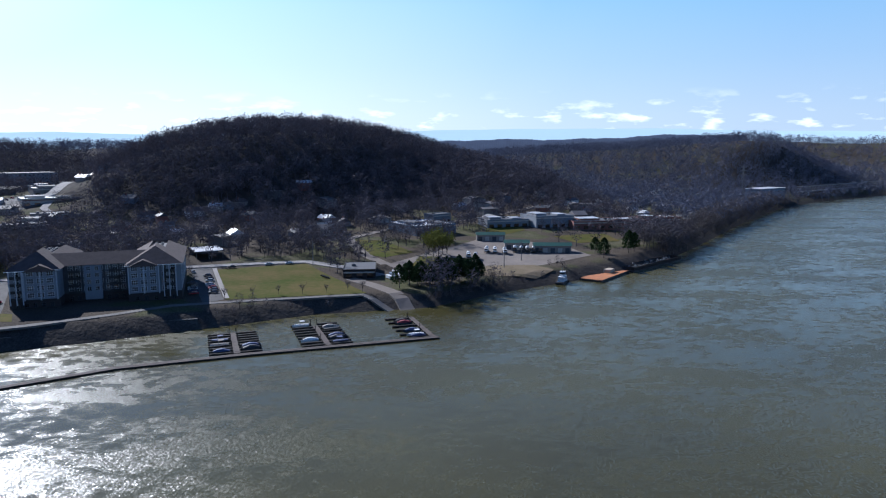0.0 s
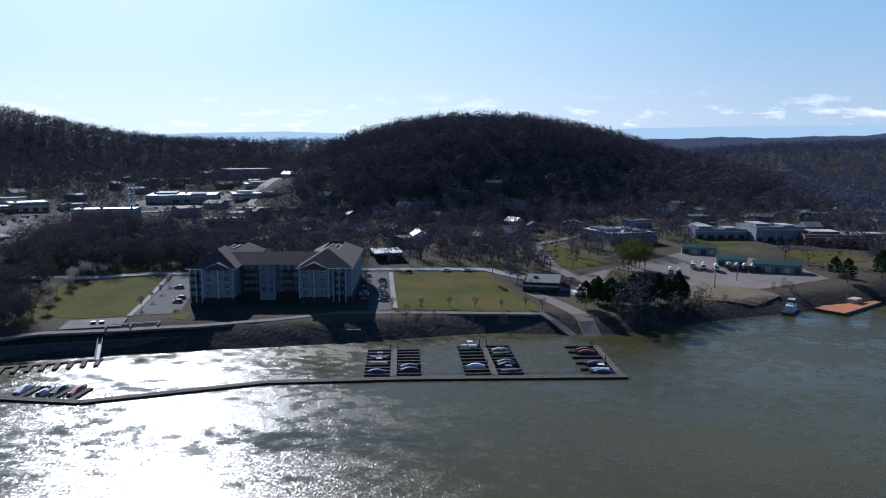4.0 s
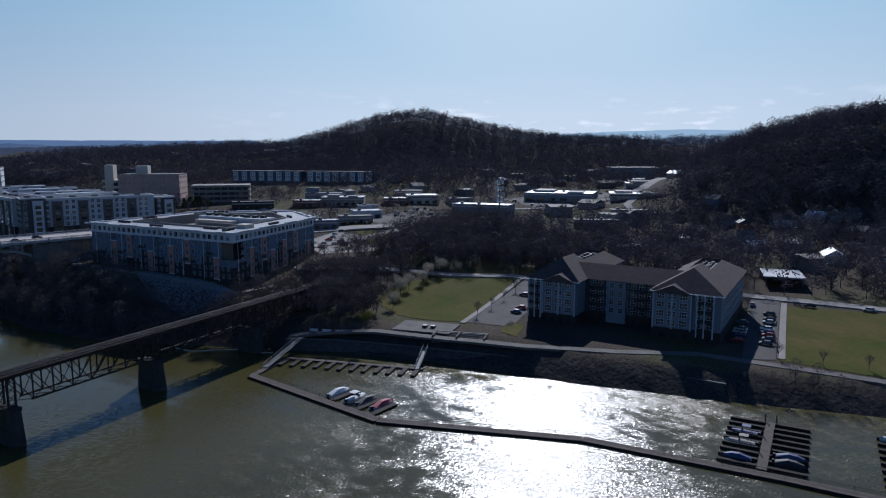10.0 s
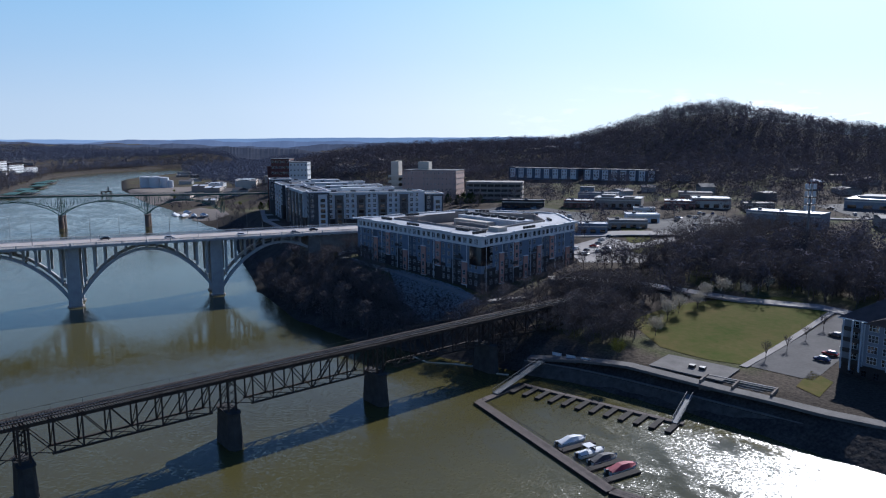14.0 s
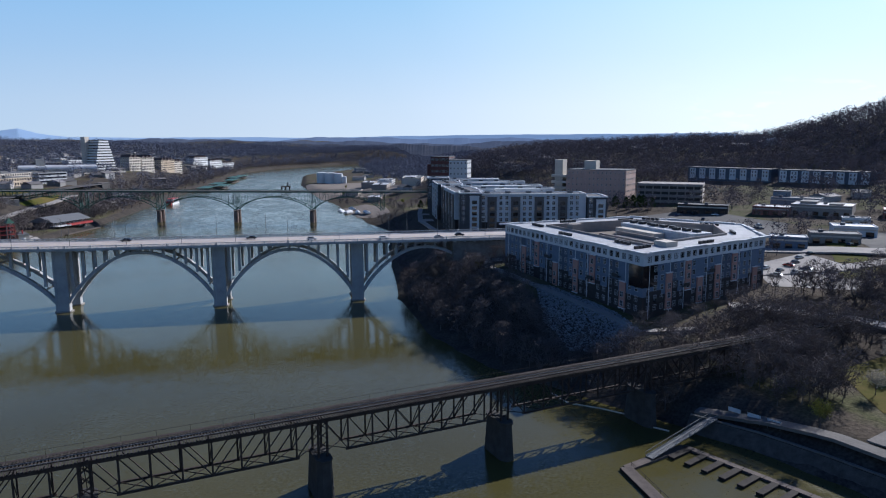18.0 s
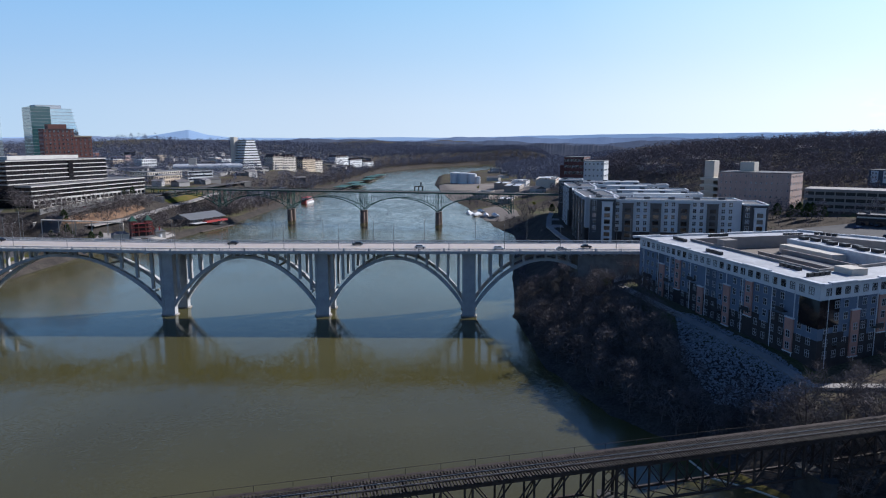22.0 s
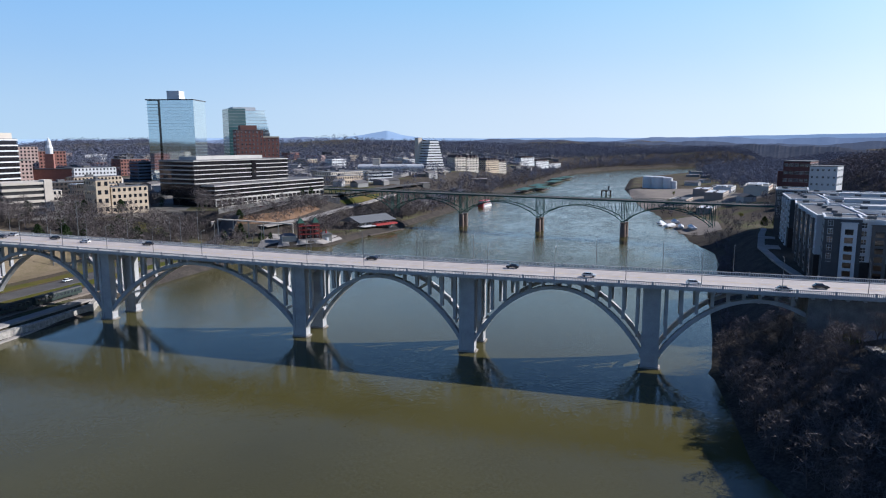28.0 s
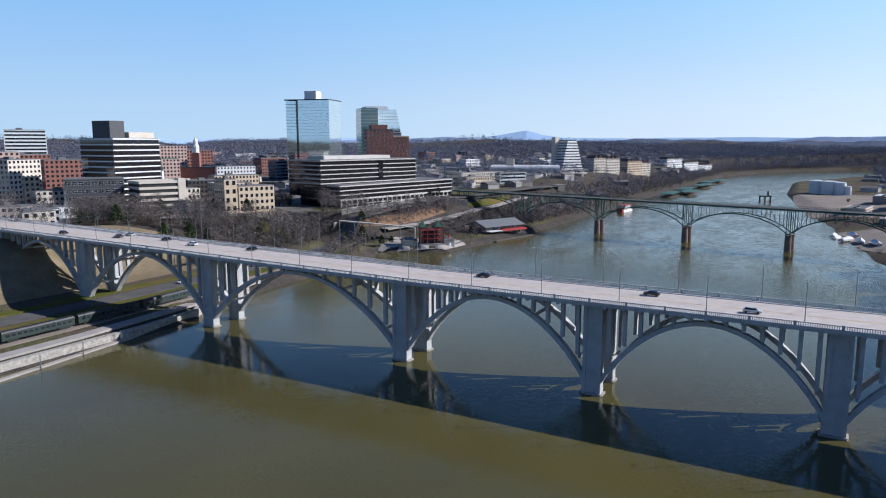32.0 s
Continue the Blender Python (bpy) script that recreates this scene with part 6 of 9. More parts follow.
# ---- houses, shops and works ----
def house(x, y, a, w, d, h, wall, roofm, label, group="houses"):
    z = float(land(x, y))
    t = thing("house", x, y, z, a, label, "house", group)
    part("wall", MB().box(-w/2, w/2, -d/2, d/2, -2, h), wall, t)
    r = MB()
    o, rh = 0.5, d * 0.32
    A = [(-w/2 - o, -d/2 - o, h - 0.15), (w/2 + o, -d/2 - o, h - 0.15), (w/2 + o, d/2 + o, h - 0.15), (-w/2 - o, d/2 + o, h - 0.15)]
    p, q = (-w/2 - o, 0, h + rh), (w/2 + o, 0, h + rh)
    r.face((A[0], A[1], q, p)); r.face((A[2], A[3], p, q)); r.face((A[1], A[2], q)); r.face((A[3], A[0], p)); r.face(tuple(reversed(A)))
    part("gabled_roof", r, roofm, t)
    windows(t, (-w/2, -d/2), (w/2, -d/2), [1.0] + ([3.7] if h > 5 else []), 3, 1.1, 1.3, "house")
    windows(t, (-w/2, d/2), (-w/2, -d/2), [1.0], 2, 1.1, 1.3, "house")
    part("door", MB().box(-0.5, 0.5, -d/2 - 0.08, -d/2, 0, 2.05), M_DBRICK, t)
    part("chimney", MB().box(w*0.2, w*0.2 + 0.8, 0.6, 1.3, h, h + rh + 0.9), M_RBRICK, t)
    return t


HW = [M_WHITE, M_CREAM, M_BLUE, M_TAUPE, M_RBRICK, M_CVW]
HR = [M_GROOF, M_SHINGLE, M_WROOF, M_CHAR]
HN = ["white", "cream", "blue", "taupe", "red brick", "grey"]
for k, (x, y) in enumerate([(396, -297), (404, -312), (470, -268), (545, -307), (497, -257), (491, -249), (458, -126), (486, -240), (474, -225), (440, -330), (455, -345), (470, -330), (420, -340), (505, -560), (530, -590), (515, -620), (560, -600), (590, -640), (545, -560), (610, -610), (640, -660), (500, -520), (520, -480), (540, -450), (560, -500), (590, -540), (530, -395), (545, 398), (470, -190), (440, -180), (455, -205), (600, -95), (640, -80), (620, -110), (660, -50), (700, -70), (690, -20), (590, 60), (620, 40), (560, 70), (480, -150), (510, -165), (430, -215), (415, -225)]):
    i = (k * 5 + k // 3) % 6
    house(x, y, (k * 37) % 180, 9 + (k * 3) % 5, 7 + k % 3, 3.4 if k % 3 else 5.8, HW[i], HR[(k * 3 + 1) % 4], "small %s house among bare trees" % HN[i])


def shop(x, y, a, ln, d, h, wall, roof, label, doors=5, cat="shop", group=""):
    z = float(land(x, y))
    t = thing("low_building", x, y, z, a, label, cat, group)
    part("wall", MB().box(0, ln, 0, d, -3, h), wall, t)
    part("parapet", MB().box(-0.2, ln + 0.2, -0.2, 0.2, h - 0.1, h + 0.6).box(-0.2, ln + 0.2, d - 0.2, d + 0.2, h - 0.1, h + 0.6).box(-0.2, 0.2, 0.2, d - 0.2, h - 0.1, h + 0.6).box(ln - 0.2, ln + 0.2, 0.2, d - 0.2, h - 0.1, h + 0.6), wall, t)
    part("roof", MB().box(0.2, ln - 0.2, 0.2, d - 0.2, h, h + 0.25), roof, t)
    for k in range(doors):
        s = ln * (k + 0.5) / doors
        part("shopfront", MB().box(s - ln / doors * 0.28, s + ln / doors * 0.28, -0.1, 0.02, 0.2, min(2.7, h - 1.6)), M_DGLASS, t)
    part("fascia", MB().box(0.3, ln - 0.3, -0.35, -0.02, h - 1.5, h - 0.75), M_CREAM if wall is not M_CREAM else M_RBRICK, t, "fascia band over the shopfronts")
    if ln > 30 and d > 20:
        part("raised_roof", MB().box(ln * 0.12, ln * 0.4, d * 0.3, d * 0.85, h, h + 1.7).box(ln * 0.62, ln * 0.84, d * 0.15, d * 0.6, h, h + 1.1), wall, t)
        part("roof_sheet", MB().box(ln * 0.12 - 0.2, ln * 0.4 + 0.2, d * 0.3 - 0.2, d * 0.85 + 0.2, h + 1.7, h + 1.95).box(ln * 0.62 - 0.2, ln * 0.84 + 0.2, d * 0.15 - 0.2, d * 0.6 + 0.2, h + 1.1, h + 1.3), M_GROOF if roof is M_WROOF else M_WROOF, t)
    for k in range(max(1, int(ln / 15))):
        part("roof_unit", MB().box(k * 13 + 4, k * 13 + 6.2, d * 0.45, d * 0.45 + 2, h + 0.25, h + 1.5), M_GROOF, t)
    return t


def green_shed(x, y, a, ln, d, h, label):
    z = float(land(x, y))
    t = thing("works_shed", x, y, z, a, label, "shed", "green-roofed sheds")
    part("wall", MB().box(0, ln, 0, d, -2, h), M_TAUPE, t)
    r = MB()
    r.face(((-0.6, -0.8, h - 0.1), (ln + 0.6, -0.8, h - 0.1), (ln + 0.6, d / 2, h + 1.6), (-0.6, d / 2, h + 1.6)))
    r.face(((ln + 0.6, d + 0.8, h - 0.1), (-0.6, d + 0.8, h - 0.1), (-0.6, d / 2, h + 1.6), (ln + 0.6, d / 2, h + 1.6)))
    r.face(((ln + 0.6, -0.8, h - 0.1), (ln + 0.6, d + 0.8, h - 0.1), (ln + 0.6, d / 2, h + 1.6))); r.face(((-0.6, d + 0.8, h - 0.1), (-0.6, -0.8, h - 0.1), (-0.6, d / 2, h + 1.6)))
    part("roof", r, M_GRNROOF, t, "green metal roof")
    n = int(ln / 4.5)
    for k in range(n):
        part("shed_door", MB().box(ln * (k + 0.5) / n - 1.4, ln * (k + 0.5) / n + 1.4, -0.08, 0.02, 0, 3.0), M_CREAM if k % 2 else M_CHAR, t)
    return t


green_shed(384, -440, -97, 20, 8, 4.2, "long works shed with a green metal roof")
green_shed(349, -453, -100, 16, 9, 4.6, "works shed with a green metal roof")
green_shed(337, -470, -100, 24, 9, 4.6, "long works shed with a green metal roof and pale doors")
wr_ = shop(402, -398, -62, 36, 40, 7.0, M_BLUE, M_WROOF, "large low building with a white membrane roof", 6, "warehouse")
shop(440, -458, -80, 36, 22, 6, M_CVW, M_GROOF, "low grey metal workshop building", 5, "warehouse")
shop(436, -497, -78, 34, 30, 9, M_CVW, M_GROOF, "taller grey metal workshop", 5, "warehouse")
shop(430, -526, -88, 62, 26, 6, M_RBRICK, M_GROOF, "long dark brick works building", 9, "warehouse")
shop(470, -600, -80, 40, 22, 5, M_RBRICK, M_GROOF, "low brick works building", 6, "warehouse")
shop(468, -418, -60, 18, 14, 7, M_CVW, M_GROOF, "pale grey works house", 4, "warehouse")
bg = shop(264, -348, -92, 17, 26, 4.2, M_DBRICK, M_CHAR, "low brown brick garage with a dark flat roof", 3, "garage")
sh = thing("open_shed", 322, -262, float(land(325, -256)), -68, "open shed with a flat white roof", "shed")
part("roof", MB().box(-3, 14, -4, 18, 4.4, 4.8), M_WROOF, sh)
for x in (-2, 5, 13):
    for y in (-3, 17):
        part("post", MB().box(x - 0.15, x + 0.15, y - 0.15, y + 0.15, -1, 4.4), M_STEEL, sh)
part("back_wall", MB().box(-3, 14, 17, 17.4, -1, 4.4), M_CHAR, sh)
house(399, -270, 20, 16, 10, 3.6, M_CREAM, M_WROOF, "pale house with a white metal roof")
shop(375, -24, -69, 43, 17, 7.5, M_CVW, M_WROOF, "long low building with a bright white roof", 8)
shop(480, -14, -66, 58, 44, 6.5, M_CVW, M_WROOF, "large store with a white roof", 6, "store")
shop(512, -78, -60, 46, 34, 6.0, M_CREAM, M_WROOF, "store with a white roof beside the car park", 6, "store")
shop(575, -60, -60, 50, 30, 6.5, M_TAUPE, M_WROOF, "long shop row with a pale roof", 7, "store")
shop(640, -30, -58, 40, 26, 6.5, M_CVW, M_GROOF, "shop row in the valley", 6, "store")
slab_block("valley_office", 725, 35, -48, 55, 30, 32, 49, M_CVW, "large grey building up the valley", 4, 12, 2.0, 2.0, roof=M_GROOF, sides=False)
shop(322, 98, -45, 22, 17, 5.0, M_RBRICK, M_WROOF, "brick shop with a white roof", 4, "store")
shop(341, 86, -45, 34, 26, 6.4, M_TAUPE, M_WROOF, "taupe shop row with a white roof", 6, "store")
shop(349, 118, -45, 30, 16, 7.2, M_CVW, M_GROOF, "grey hall behind the shops", 4, "store")
shop(376, 50, -42, 21, 20, 5.2, M_RBRICK, M_WROOF, "brick shop with a white roof", 4, "store")
shop(395, 42, -40, 26, 24, 6.6, M_CREAM, M_WROOF, "cream shop with a white roof", 4, "store")
shop(412, 74, -42, 24, 18, 6.0, M_TAUPE, M_GROOF, "taupe workshop behind the shops", 4, "store")
shop(340, 40, -38, 14, 9, 4.2, M_WHITE, M_GROOF, "small white corner shop", 2, "store")
shop(282, 122, -35, 32, 14, 6.0, M_DBRICK, M_GROOF, "low brown building on the slope", 4, "store")
shop(256, -14, -32, 16, 11, 5.5, M_BLUE, M_WROOF, "blue and white shop with flat roof", 3, "store")
shop(282, -8, -32, 22, 12, 5.0, M_TAUPE, M_GROOF, "low taupe shop with flat roof", 4, "store")
shop(308, 8, -32, 20, 14, 5.0, M_WHITE, M_WROOF, "white shop with a flat roof", 3, "store")
shop(420, 18, -36, 20, 14, 4.5, M_TAUPE, M_GROOF, "small shop by the road", 3, "store")
shop(455, -110, -62, 26, 12, 4.5, M_TAUPE, M_GROOF, "low shop between bare trees", 4, "store")
shop(400, -112, -60, 30, 11, 4.0, M_TAUPE, M_GROOF, "low dark shop between bare trees", 4, "store")
slab_block("utility_block", 358, 128, -40, 11, 8, 24, 36.5, M_CVW, "tall pale utility block", 3, 2, 1.2, 1.5)
slab_block("downstream_warehouse", 745, -880, -60, 60, 24, 14, 22, M_BLUE, "pale blue warehouse by the river bend", 1, 8, 3.0, 2.0, roof=M_WROOF, sides=False)

mast = thing("radio_mast", 331.4, -100.9, float(land(331.4, -100.9)), 30, "tall steel antenna mast with rows of panel antennas", "mast")
mz = 52 - float(land(331.4, -100.9))
part("pole", MB().cyl((0, 0, 0), (0, 0, mz), 0.7, 0.4, 8), M_STEEL, mast)
for k in range(4):
    z = mz - 2 - 3.6 * k
    part("platform", MB().box(-2.2, 2.2, -2.2, 2.2, z - 1.3, z - 1.1), M_STEEL, mast)
    for q in range(8):
        a = q * 0.785
        part("antenna_panel", MB().box(2.2 * math.cos(a) - 0.3, 2.2 * math.cos(a) + 0.3, 2.2 * math.sin(a) - 0.3, 2.2 * math.sin(a) + 0.3, z - 1.1, z + 1.4), M_WHITE, mast)
pyl = thing("lattice_pylon", 792, -880, float(land(792, -880)), 20, "grey lattice power pylon by the river bend", "pylon")
for sx in (-1, 1):
    for sy in (-1, 1):
        part("leg", MB().beam((sx * 3.5, sy * 3.5, -1), (sx * 0.5, sy * 0.5, 42), 0.3), M_STEEL, pyl)
for z in (30, 35, 40):
    part("crossarm", MB().beam((-6, 0, z), (6, 0, z), 0.4), M_STEEL, pyl)
pb = MB()
for k in range(10):
    z0, z1 = 4 * k, 4 * k + 4
    w0, w1 = 3.5 - 3 * z0 / 42, 3.5 - 3 * z1 / 42
    for s in (-1, 1):
        pb.beam((-w0, s * w0, z0), (w1, s * w1, z1), 0.14).beam((s * w0, -w0, z0), (s * w1, w1, z1), 0.14)
part("bracing", pb, M_STEEL, pyl)

# far truss bridge at the bend
fb = thing("far_truss_bridge", 830, -990, 0, -58, "distant grey truss bridge at the river bend", "bridge")
part("deck", MB().box(0, 330, -4, 4, 12, 13.2), M_STEEL, fb)
for k in range(5):
    part("pier", MB().box(20 + 70 * k, 24 + 70 * k, -4, 4, -3, 12), M_CONC, fb)
for s in (-4, 4):
    ft = MB().beam((0, s, 20), (330, s, 20), 0.6)
    for k in range(33):
        ft.beam((10 * k, s, 13), (10 * k + 5, s, 20), 0.4).beam((10 * k + 5, s, 20), (10 * k + 10, s, 13), 0.4)
    part("truss", ft, M_STEEL, fb)

# barges and tug
bo = thing("deck_barge", 270.5, -478.8, 0, math.degrees(math.atan2(-505.8 + 478.8, 299 - 270.5)), "flat rusty-orange deck barge", "barge")
part("hull", MB().box(0, 39, -13.5, 0, -1, 1.1), M_DARK, bo)
part("deck", MB().box(0.3, 38.7, -13.2, -0.3, 1.1, 1.25), M_ORANGE, bo, "bare orange deck")
part("deck_box", MB().box(24, 31, -8, -4, 1.25, 3.2), M_TAN, bo)
b2 = thing("hopper_barge", 297, -511, 0, math.degrees(math.atan2(-563 + 511, 339 - 297)), "dark open hopper barge with scrap", "barge")
part("hull", MB().box(0, 66, -11, 0, -1, 1.0), M_DARK, b2)
part("coaming", MB().box(2, 64, -10.4, -9.9, 1.0, 3.0).box(2, 64, -1.1, -0.6, 1.0, 3.0).box(2, 2.5, -9.9, -1.1, 1, 3).box(63.5, 64, -9.9, -1.1, 1, 3), M_RUST, b2)
sc = MB()
for k in range(60):
    x, y = rr.uniform(4, 60), rr.uniform(-9, -2)
    sc.beam((x, y, rr.uniform(1, 2.2)), (x + rr.uniform(-3, 3), y + rr.uniform(-1.5, 1.5), rr.uniform(1.2, 3.6)), rr.uniform(0.2, 0.7))
tagged(part("scrap", sc, M_STEEL, b2), kind="stuff")
tg = thing("tugboat", 263.6, -467, 0, -30, "small white towboat with a tall wheelhouse", "boat")
part("hull", MB().prism([(-6, -2.4), (5, -2.4), (7, 0), (5, 2.4), (-6, 2.4)], -0.6, 1.2), M_DARK, tg)
part("cabin", MB().box(-3, 3, -1.8, 1.8, 1.2, 3.8), M_WHITE, tg)
part("wheelhouse", MB().box(-0.5, 2.5, -1.4, 1.4, 3.8, 6.4), M_WHITE, tg)
part("wheelhouse_glass", MB().box(-0.55, 2.55, -1.45, 1.45, 4.9, 5.8), M_DGLASS, tg)
part("mast", MB().cyl((0, 0, 6.4), (0, 0, 9), 0.08), M_STEEL, tg)

# ---- north bank by the road bridge: railway, wall, road, plaza ----
ribbon("riverside_road", [(-236, -260), (-226, -120), (-216, -40), (-214, 10), (-214, 60), (-216, 130), (-232, 190), (-236, 300), (-226, 420), (-215, 560)], 12, 0.25, M_ASPH, "grey riverside road", "road")
ribbon("road_verge", [(-204, -140), (-203, -40), (-203, 60), (-203, 130)], 8, 0.2, M_LAWN2, "green verge between road and railway", "lawn")
ribbon("upper_verge", [(-228, -140), (-228, -40), (-227, 60), (-230, 130)], 7, 0.2, M_LAWN2, "green verge beside the road", "lawn")
ribbon("railway_bed", [(-186, -220), (-186, -40), (-189, 20), (-196, 120)], 9, 0.25, M_GRAVEL, "gravel railway bed", "railway")
ribbon("wharf_walk", [(-172, -220), (-172, -40), (-176, 12), (-186, 60)], 5, 0.4, M_PAVE, "pale concrete wharf walk", "pavement")
patch("city_paving", [(-700, 40), (-700, 620), (-300, 620), (-262, 480), (-300, 380), (-300, 230), (-330, 140), (-330, 40)], 0.1, M_CITY, "worn grey streets and lots of the city", "pavement", 14.0)
patch("slope_paving", [(-330, 140), (-300, 230), (-286, 230), (-262, 190), (-290, 130), (-310, 100)], 0.1, M_CITY, "car park on the slope below the tower", "pavement")
fb = thing("footbridge", 0, 0, 0, 0, "pale concrete footbridge on slim columns", "bridge")
FB0, FB1 = Vector((-233, 189, 18.7)), Vector((-190.5, 218, 13.4))
part("deck", MB().beam(FB0, FB1, 2.6, 0.7), M_CREAM, fb)
for k in range(6):
    p_ = FB0.lerp(FB1, k / 5)
    part("column", MB().beam((p_.x, p_.y, float(land(p_.x, p_.y)) - 1), (p_.x, p_.y, p_.z), 0.5, 0.5, up=(0, 1, 0)), M_CREAM, fb)
rw_ = thing("retaining_wall", 0, 0, 0, 0, "long stained grey concrete retaining wall below the offices", "wall")
RW = [(-243.5, 196), (-243, 222), (-241.5, 248), (-240, 272), (-239, 296), (-237.5, 318), (-226, 334), (-214, 344)]
for k, ((x0, y0), (x1, y1)) in enumerate(zip(RW[:-1], RW[1:])):
    n = max(1, round(math.hypot(x1 - x0, y1 - y0) / 9))
    for q in range(n):
        a, c = Vector((x0, y0)).lerp(Vector((x1, y1)), q / n), Vector((x0, y0)).lerp(Vector((x1, y1)), (q + 0.985) / n)
        zb = float(land(a.x, a.y)); zt = zb + 3.6 - 0.25 * (k == 7)
        part("panel", MB().beam((a.x, a.y, (zb + zt) / 2 - 1), (c.x, c.y, (zb + zt) / 2 - 1), 0.6, zt - zb + 2), M_DKCONC, rw_)
        part("coping", MB().beam((a.x, a.y, zt + 0.1), (c.x, c.y, zt + 0.1), 0.9, 0.25), M_CREAM, rw_)
patch("plaza", [(-200, 186), (-160, 206), (-158, 232), (-178, 240), (-205, 215)], 0.3, M_PAVE, "pale paved riverside plaza", "plaza")
patch("bank_earth", [(-300, -60), (-238, -70), (-238, 70), (-262, 96), (-300, 60)], 0.15, M_EARTH, "bare tan earth below the bridge approach", "ground")
patch("slope_lawn", [(-268, 149), (-265, 167), (-258, 173), (-248, 162), (-251, 148), (-262, 138)], 0.3, M_LAWN2, "green grass and ivy on the slope", "lawn")
patch("litter_slope", [(-236, 203), (-227, 246), (-223, 308), (-215, 308), (-213, 262), (-216, 231), (-226, 203)], 0.25, M_LITTER, "orange-brown leaf litter on the slope", "ground")
ribbon("lower_drive", [(-214, 215), (-207, 262), (-206, 300), (-205, 375), (-208, 462)], 8, 0.4, M_PAVE, "pale concrete drive below the offices", "road")
patch("bridge_lawn", [(-218, 352), (-219, 418), (-216, 444), (-210, 420), (-210, 378), (-212, 350)], 0.4, M_LAWN, "grass by the green bridge", "lawn")
patch("approach_lawn", [(-240, 395), (-225, 420), (-245, 450), (-265, 420)], 0.2, M_LAWN, "grass below the green bridge", "lawn")
wl_ = thing("stone_embankment", 0, 0, 0, 0, "pale rough stone embankment under the wharf", "wall")
EM = [(-167.5, -220), (-166.5, -120), (-166, -20), (-169, 8), (-180, 24)]
for (x0, y0), (x1, y1) in zip(EM[:-1], EM[1:]):
    n = max(1, int(math.hypot(x1 - x0, y1 - y0) / 8))
    for k in range(n):
        a, c = k / n, (k + 1) / n
        part("wall_section", MB().beam((x0 + (x1 - x0) * a, y0 + (y1 - y0) * a, 0.6), (x0 + (x1 - x0) * c, y0 + (y1 - y0) * c, 0.6), 2.4, 5.0), M_RUBBLE, wl_)
fl_ = thing("floating_mooring_line", 0, 0, 0, 0, "white floating mooring walk with slim posts", "dock")
FLN = [(-156, -200), (-158.5, -78), (-164, -31), (-166, -13)]
for (x0, y0), (x1, y1) in zip(FLN[:-1], FLN[1:]):
    n = max(1, int(math.hypot(x1 - x0, y1 - y0) / 14))
    for k in range(n):
        a, c = k / n, (k + 1) / n
        p = (x0 + (x1 - x0) * a, y0 + (y1 - y0) * a)
        part("float_section", MB().beam((*p, 0.2), (x0 + (x1 - x0) * c, y0 + (y1 - y0) * c, 0.2), 1.8, 0.7), M_PAVE, fl_)
        part("mooring_pile", MB().cyl((p[0] + 1.2, p[1], -3), (p[0] + 1.2, p[1], 4.5), 0.16, n=7), M_STEEL, fl_)


def coach():
    t = thing("railway_coach", 0, 0, 0, 0, "dark green-black railway passenger coach", "train", "parked train")
    part("body", MB().prism([(-13, -1.5), (13, -1.5), (13, 1.5), (-13, 1.5)], 1.0, 3.6), M_COACH, t)
    rf = MB()
    pr = [(-1.55, 3.6), (-1.2, 4.1), (0, 4.35), (1.2, 4.1), (1.55, 3.6)]
    for (y0, z0), (y1, z1) in zip(pr[:-1], pr[1:]):
        rf.face(((-13, y0, z0), (13, y0, z0), (13, y1, z1), (-13, y1, z1)))
    rf.face([(13, y, z) for y, z in pr]); rf.face([(-13, y, z) for y, z in reversed(pr)])
    part("roof", rf, M_DARK, t)
    for k in range(12):
        part("coach_window", MB().box(-11.6 + 2 * k, -10.3 + 2 * k, -1.56, -1.5, 2.2, 3.2), M_PANE, t)
    for x in (-9, 9):
        part("bogie", MB().box(x - 1.8, x + 1.8, -1.1, 1.1, 0.1, 1.0), M_DARK, t)
    return t


c0 = coach()
for k, (y0) in enumerate((8, -19.5, -47, -74.5, -102, -129.5, -157)):
    y1 = y0
    x = -187.5 + (0.8 if y0 > 0 else 1.5)
    m = pose(x, y0, 3.6, 0, 0, 90 + (4 if y0 > 0 else 0))
    if k == 0:
        c0.matrix_basis = m
    else:
        copy_thing(c0, m)
for s in (-0.75, 0.75):
    tk = thing("railway_track", 0, 0, 0, 0, "steel rail on the gravel bed", "railway", "rails by the river")
    part("rail", MB().beam((-186 + s, -220, 3.7), (-186 + s, -5, 3.7), 0.1, 0.18).beam((-186 + s, -5, 3.7), (-196 + s, 120, 4.2), 0.1, 0.18), M_RUST, tk)

# red boathouse with green turrets
rh = thing("red_boathouse", -174, 210, 4.4, 40, "red brick and steel boathouse with green pyramid turrets", "building")
part("base", MB().box(-8, 8, -6, 6, -3, 0.6), M_PAVE, rh)
part("hall", MB().box(-4.5, 4.5, -3.4, 3.4, 0.6, 9.2), M_DBRICK, rh, "dark glazed hall")
for x in (-5.2, 5.2):
    tw_ = part("turret", MB().box(x - 1.9, x + 1.9, -2.6, 2.6, 0.6, 11.5), M_RBRICK, rh, "red brick turret")
    tr_ = MB()
    q = [(x - 2.6, -3.3, 11.5), (x + 2.6, -3.3, 11.5), (x + 2.6, 3.3, 11.5), (x - 2.6, 3.3, 11.5)]
    for i in range(4):
        tr_.face((q[i], q[(i + 1) % 4], (x, 0, 15.4)))
    part("turret_roof", tr_, M_GRNROOF, tw_)
    windows(rh, (x - 1.7, -2.6), (x + 1.7, -2.6), [1.8, 5.0, 8.2], 2, 1.1, 2.0, "tur")
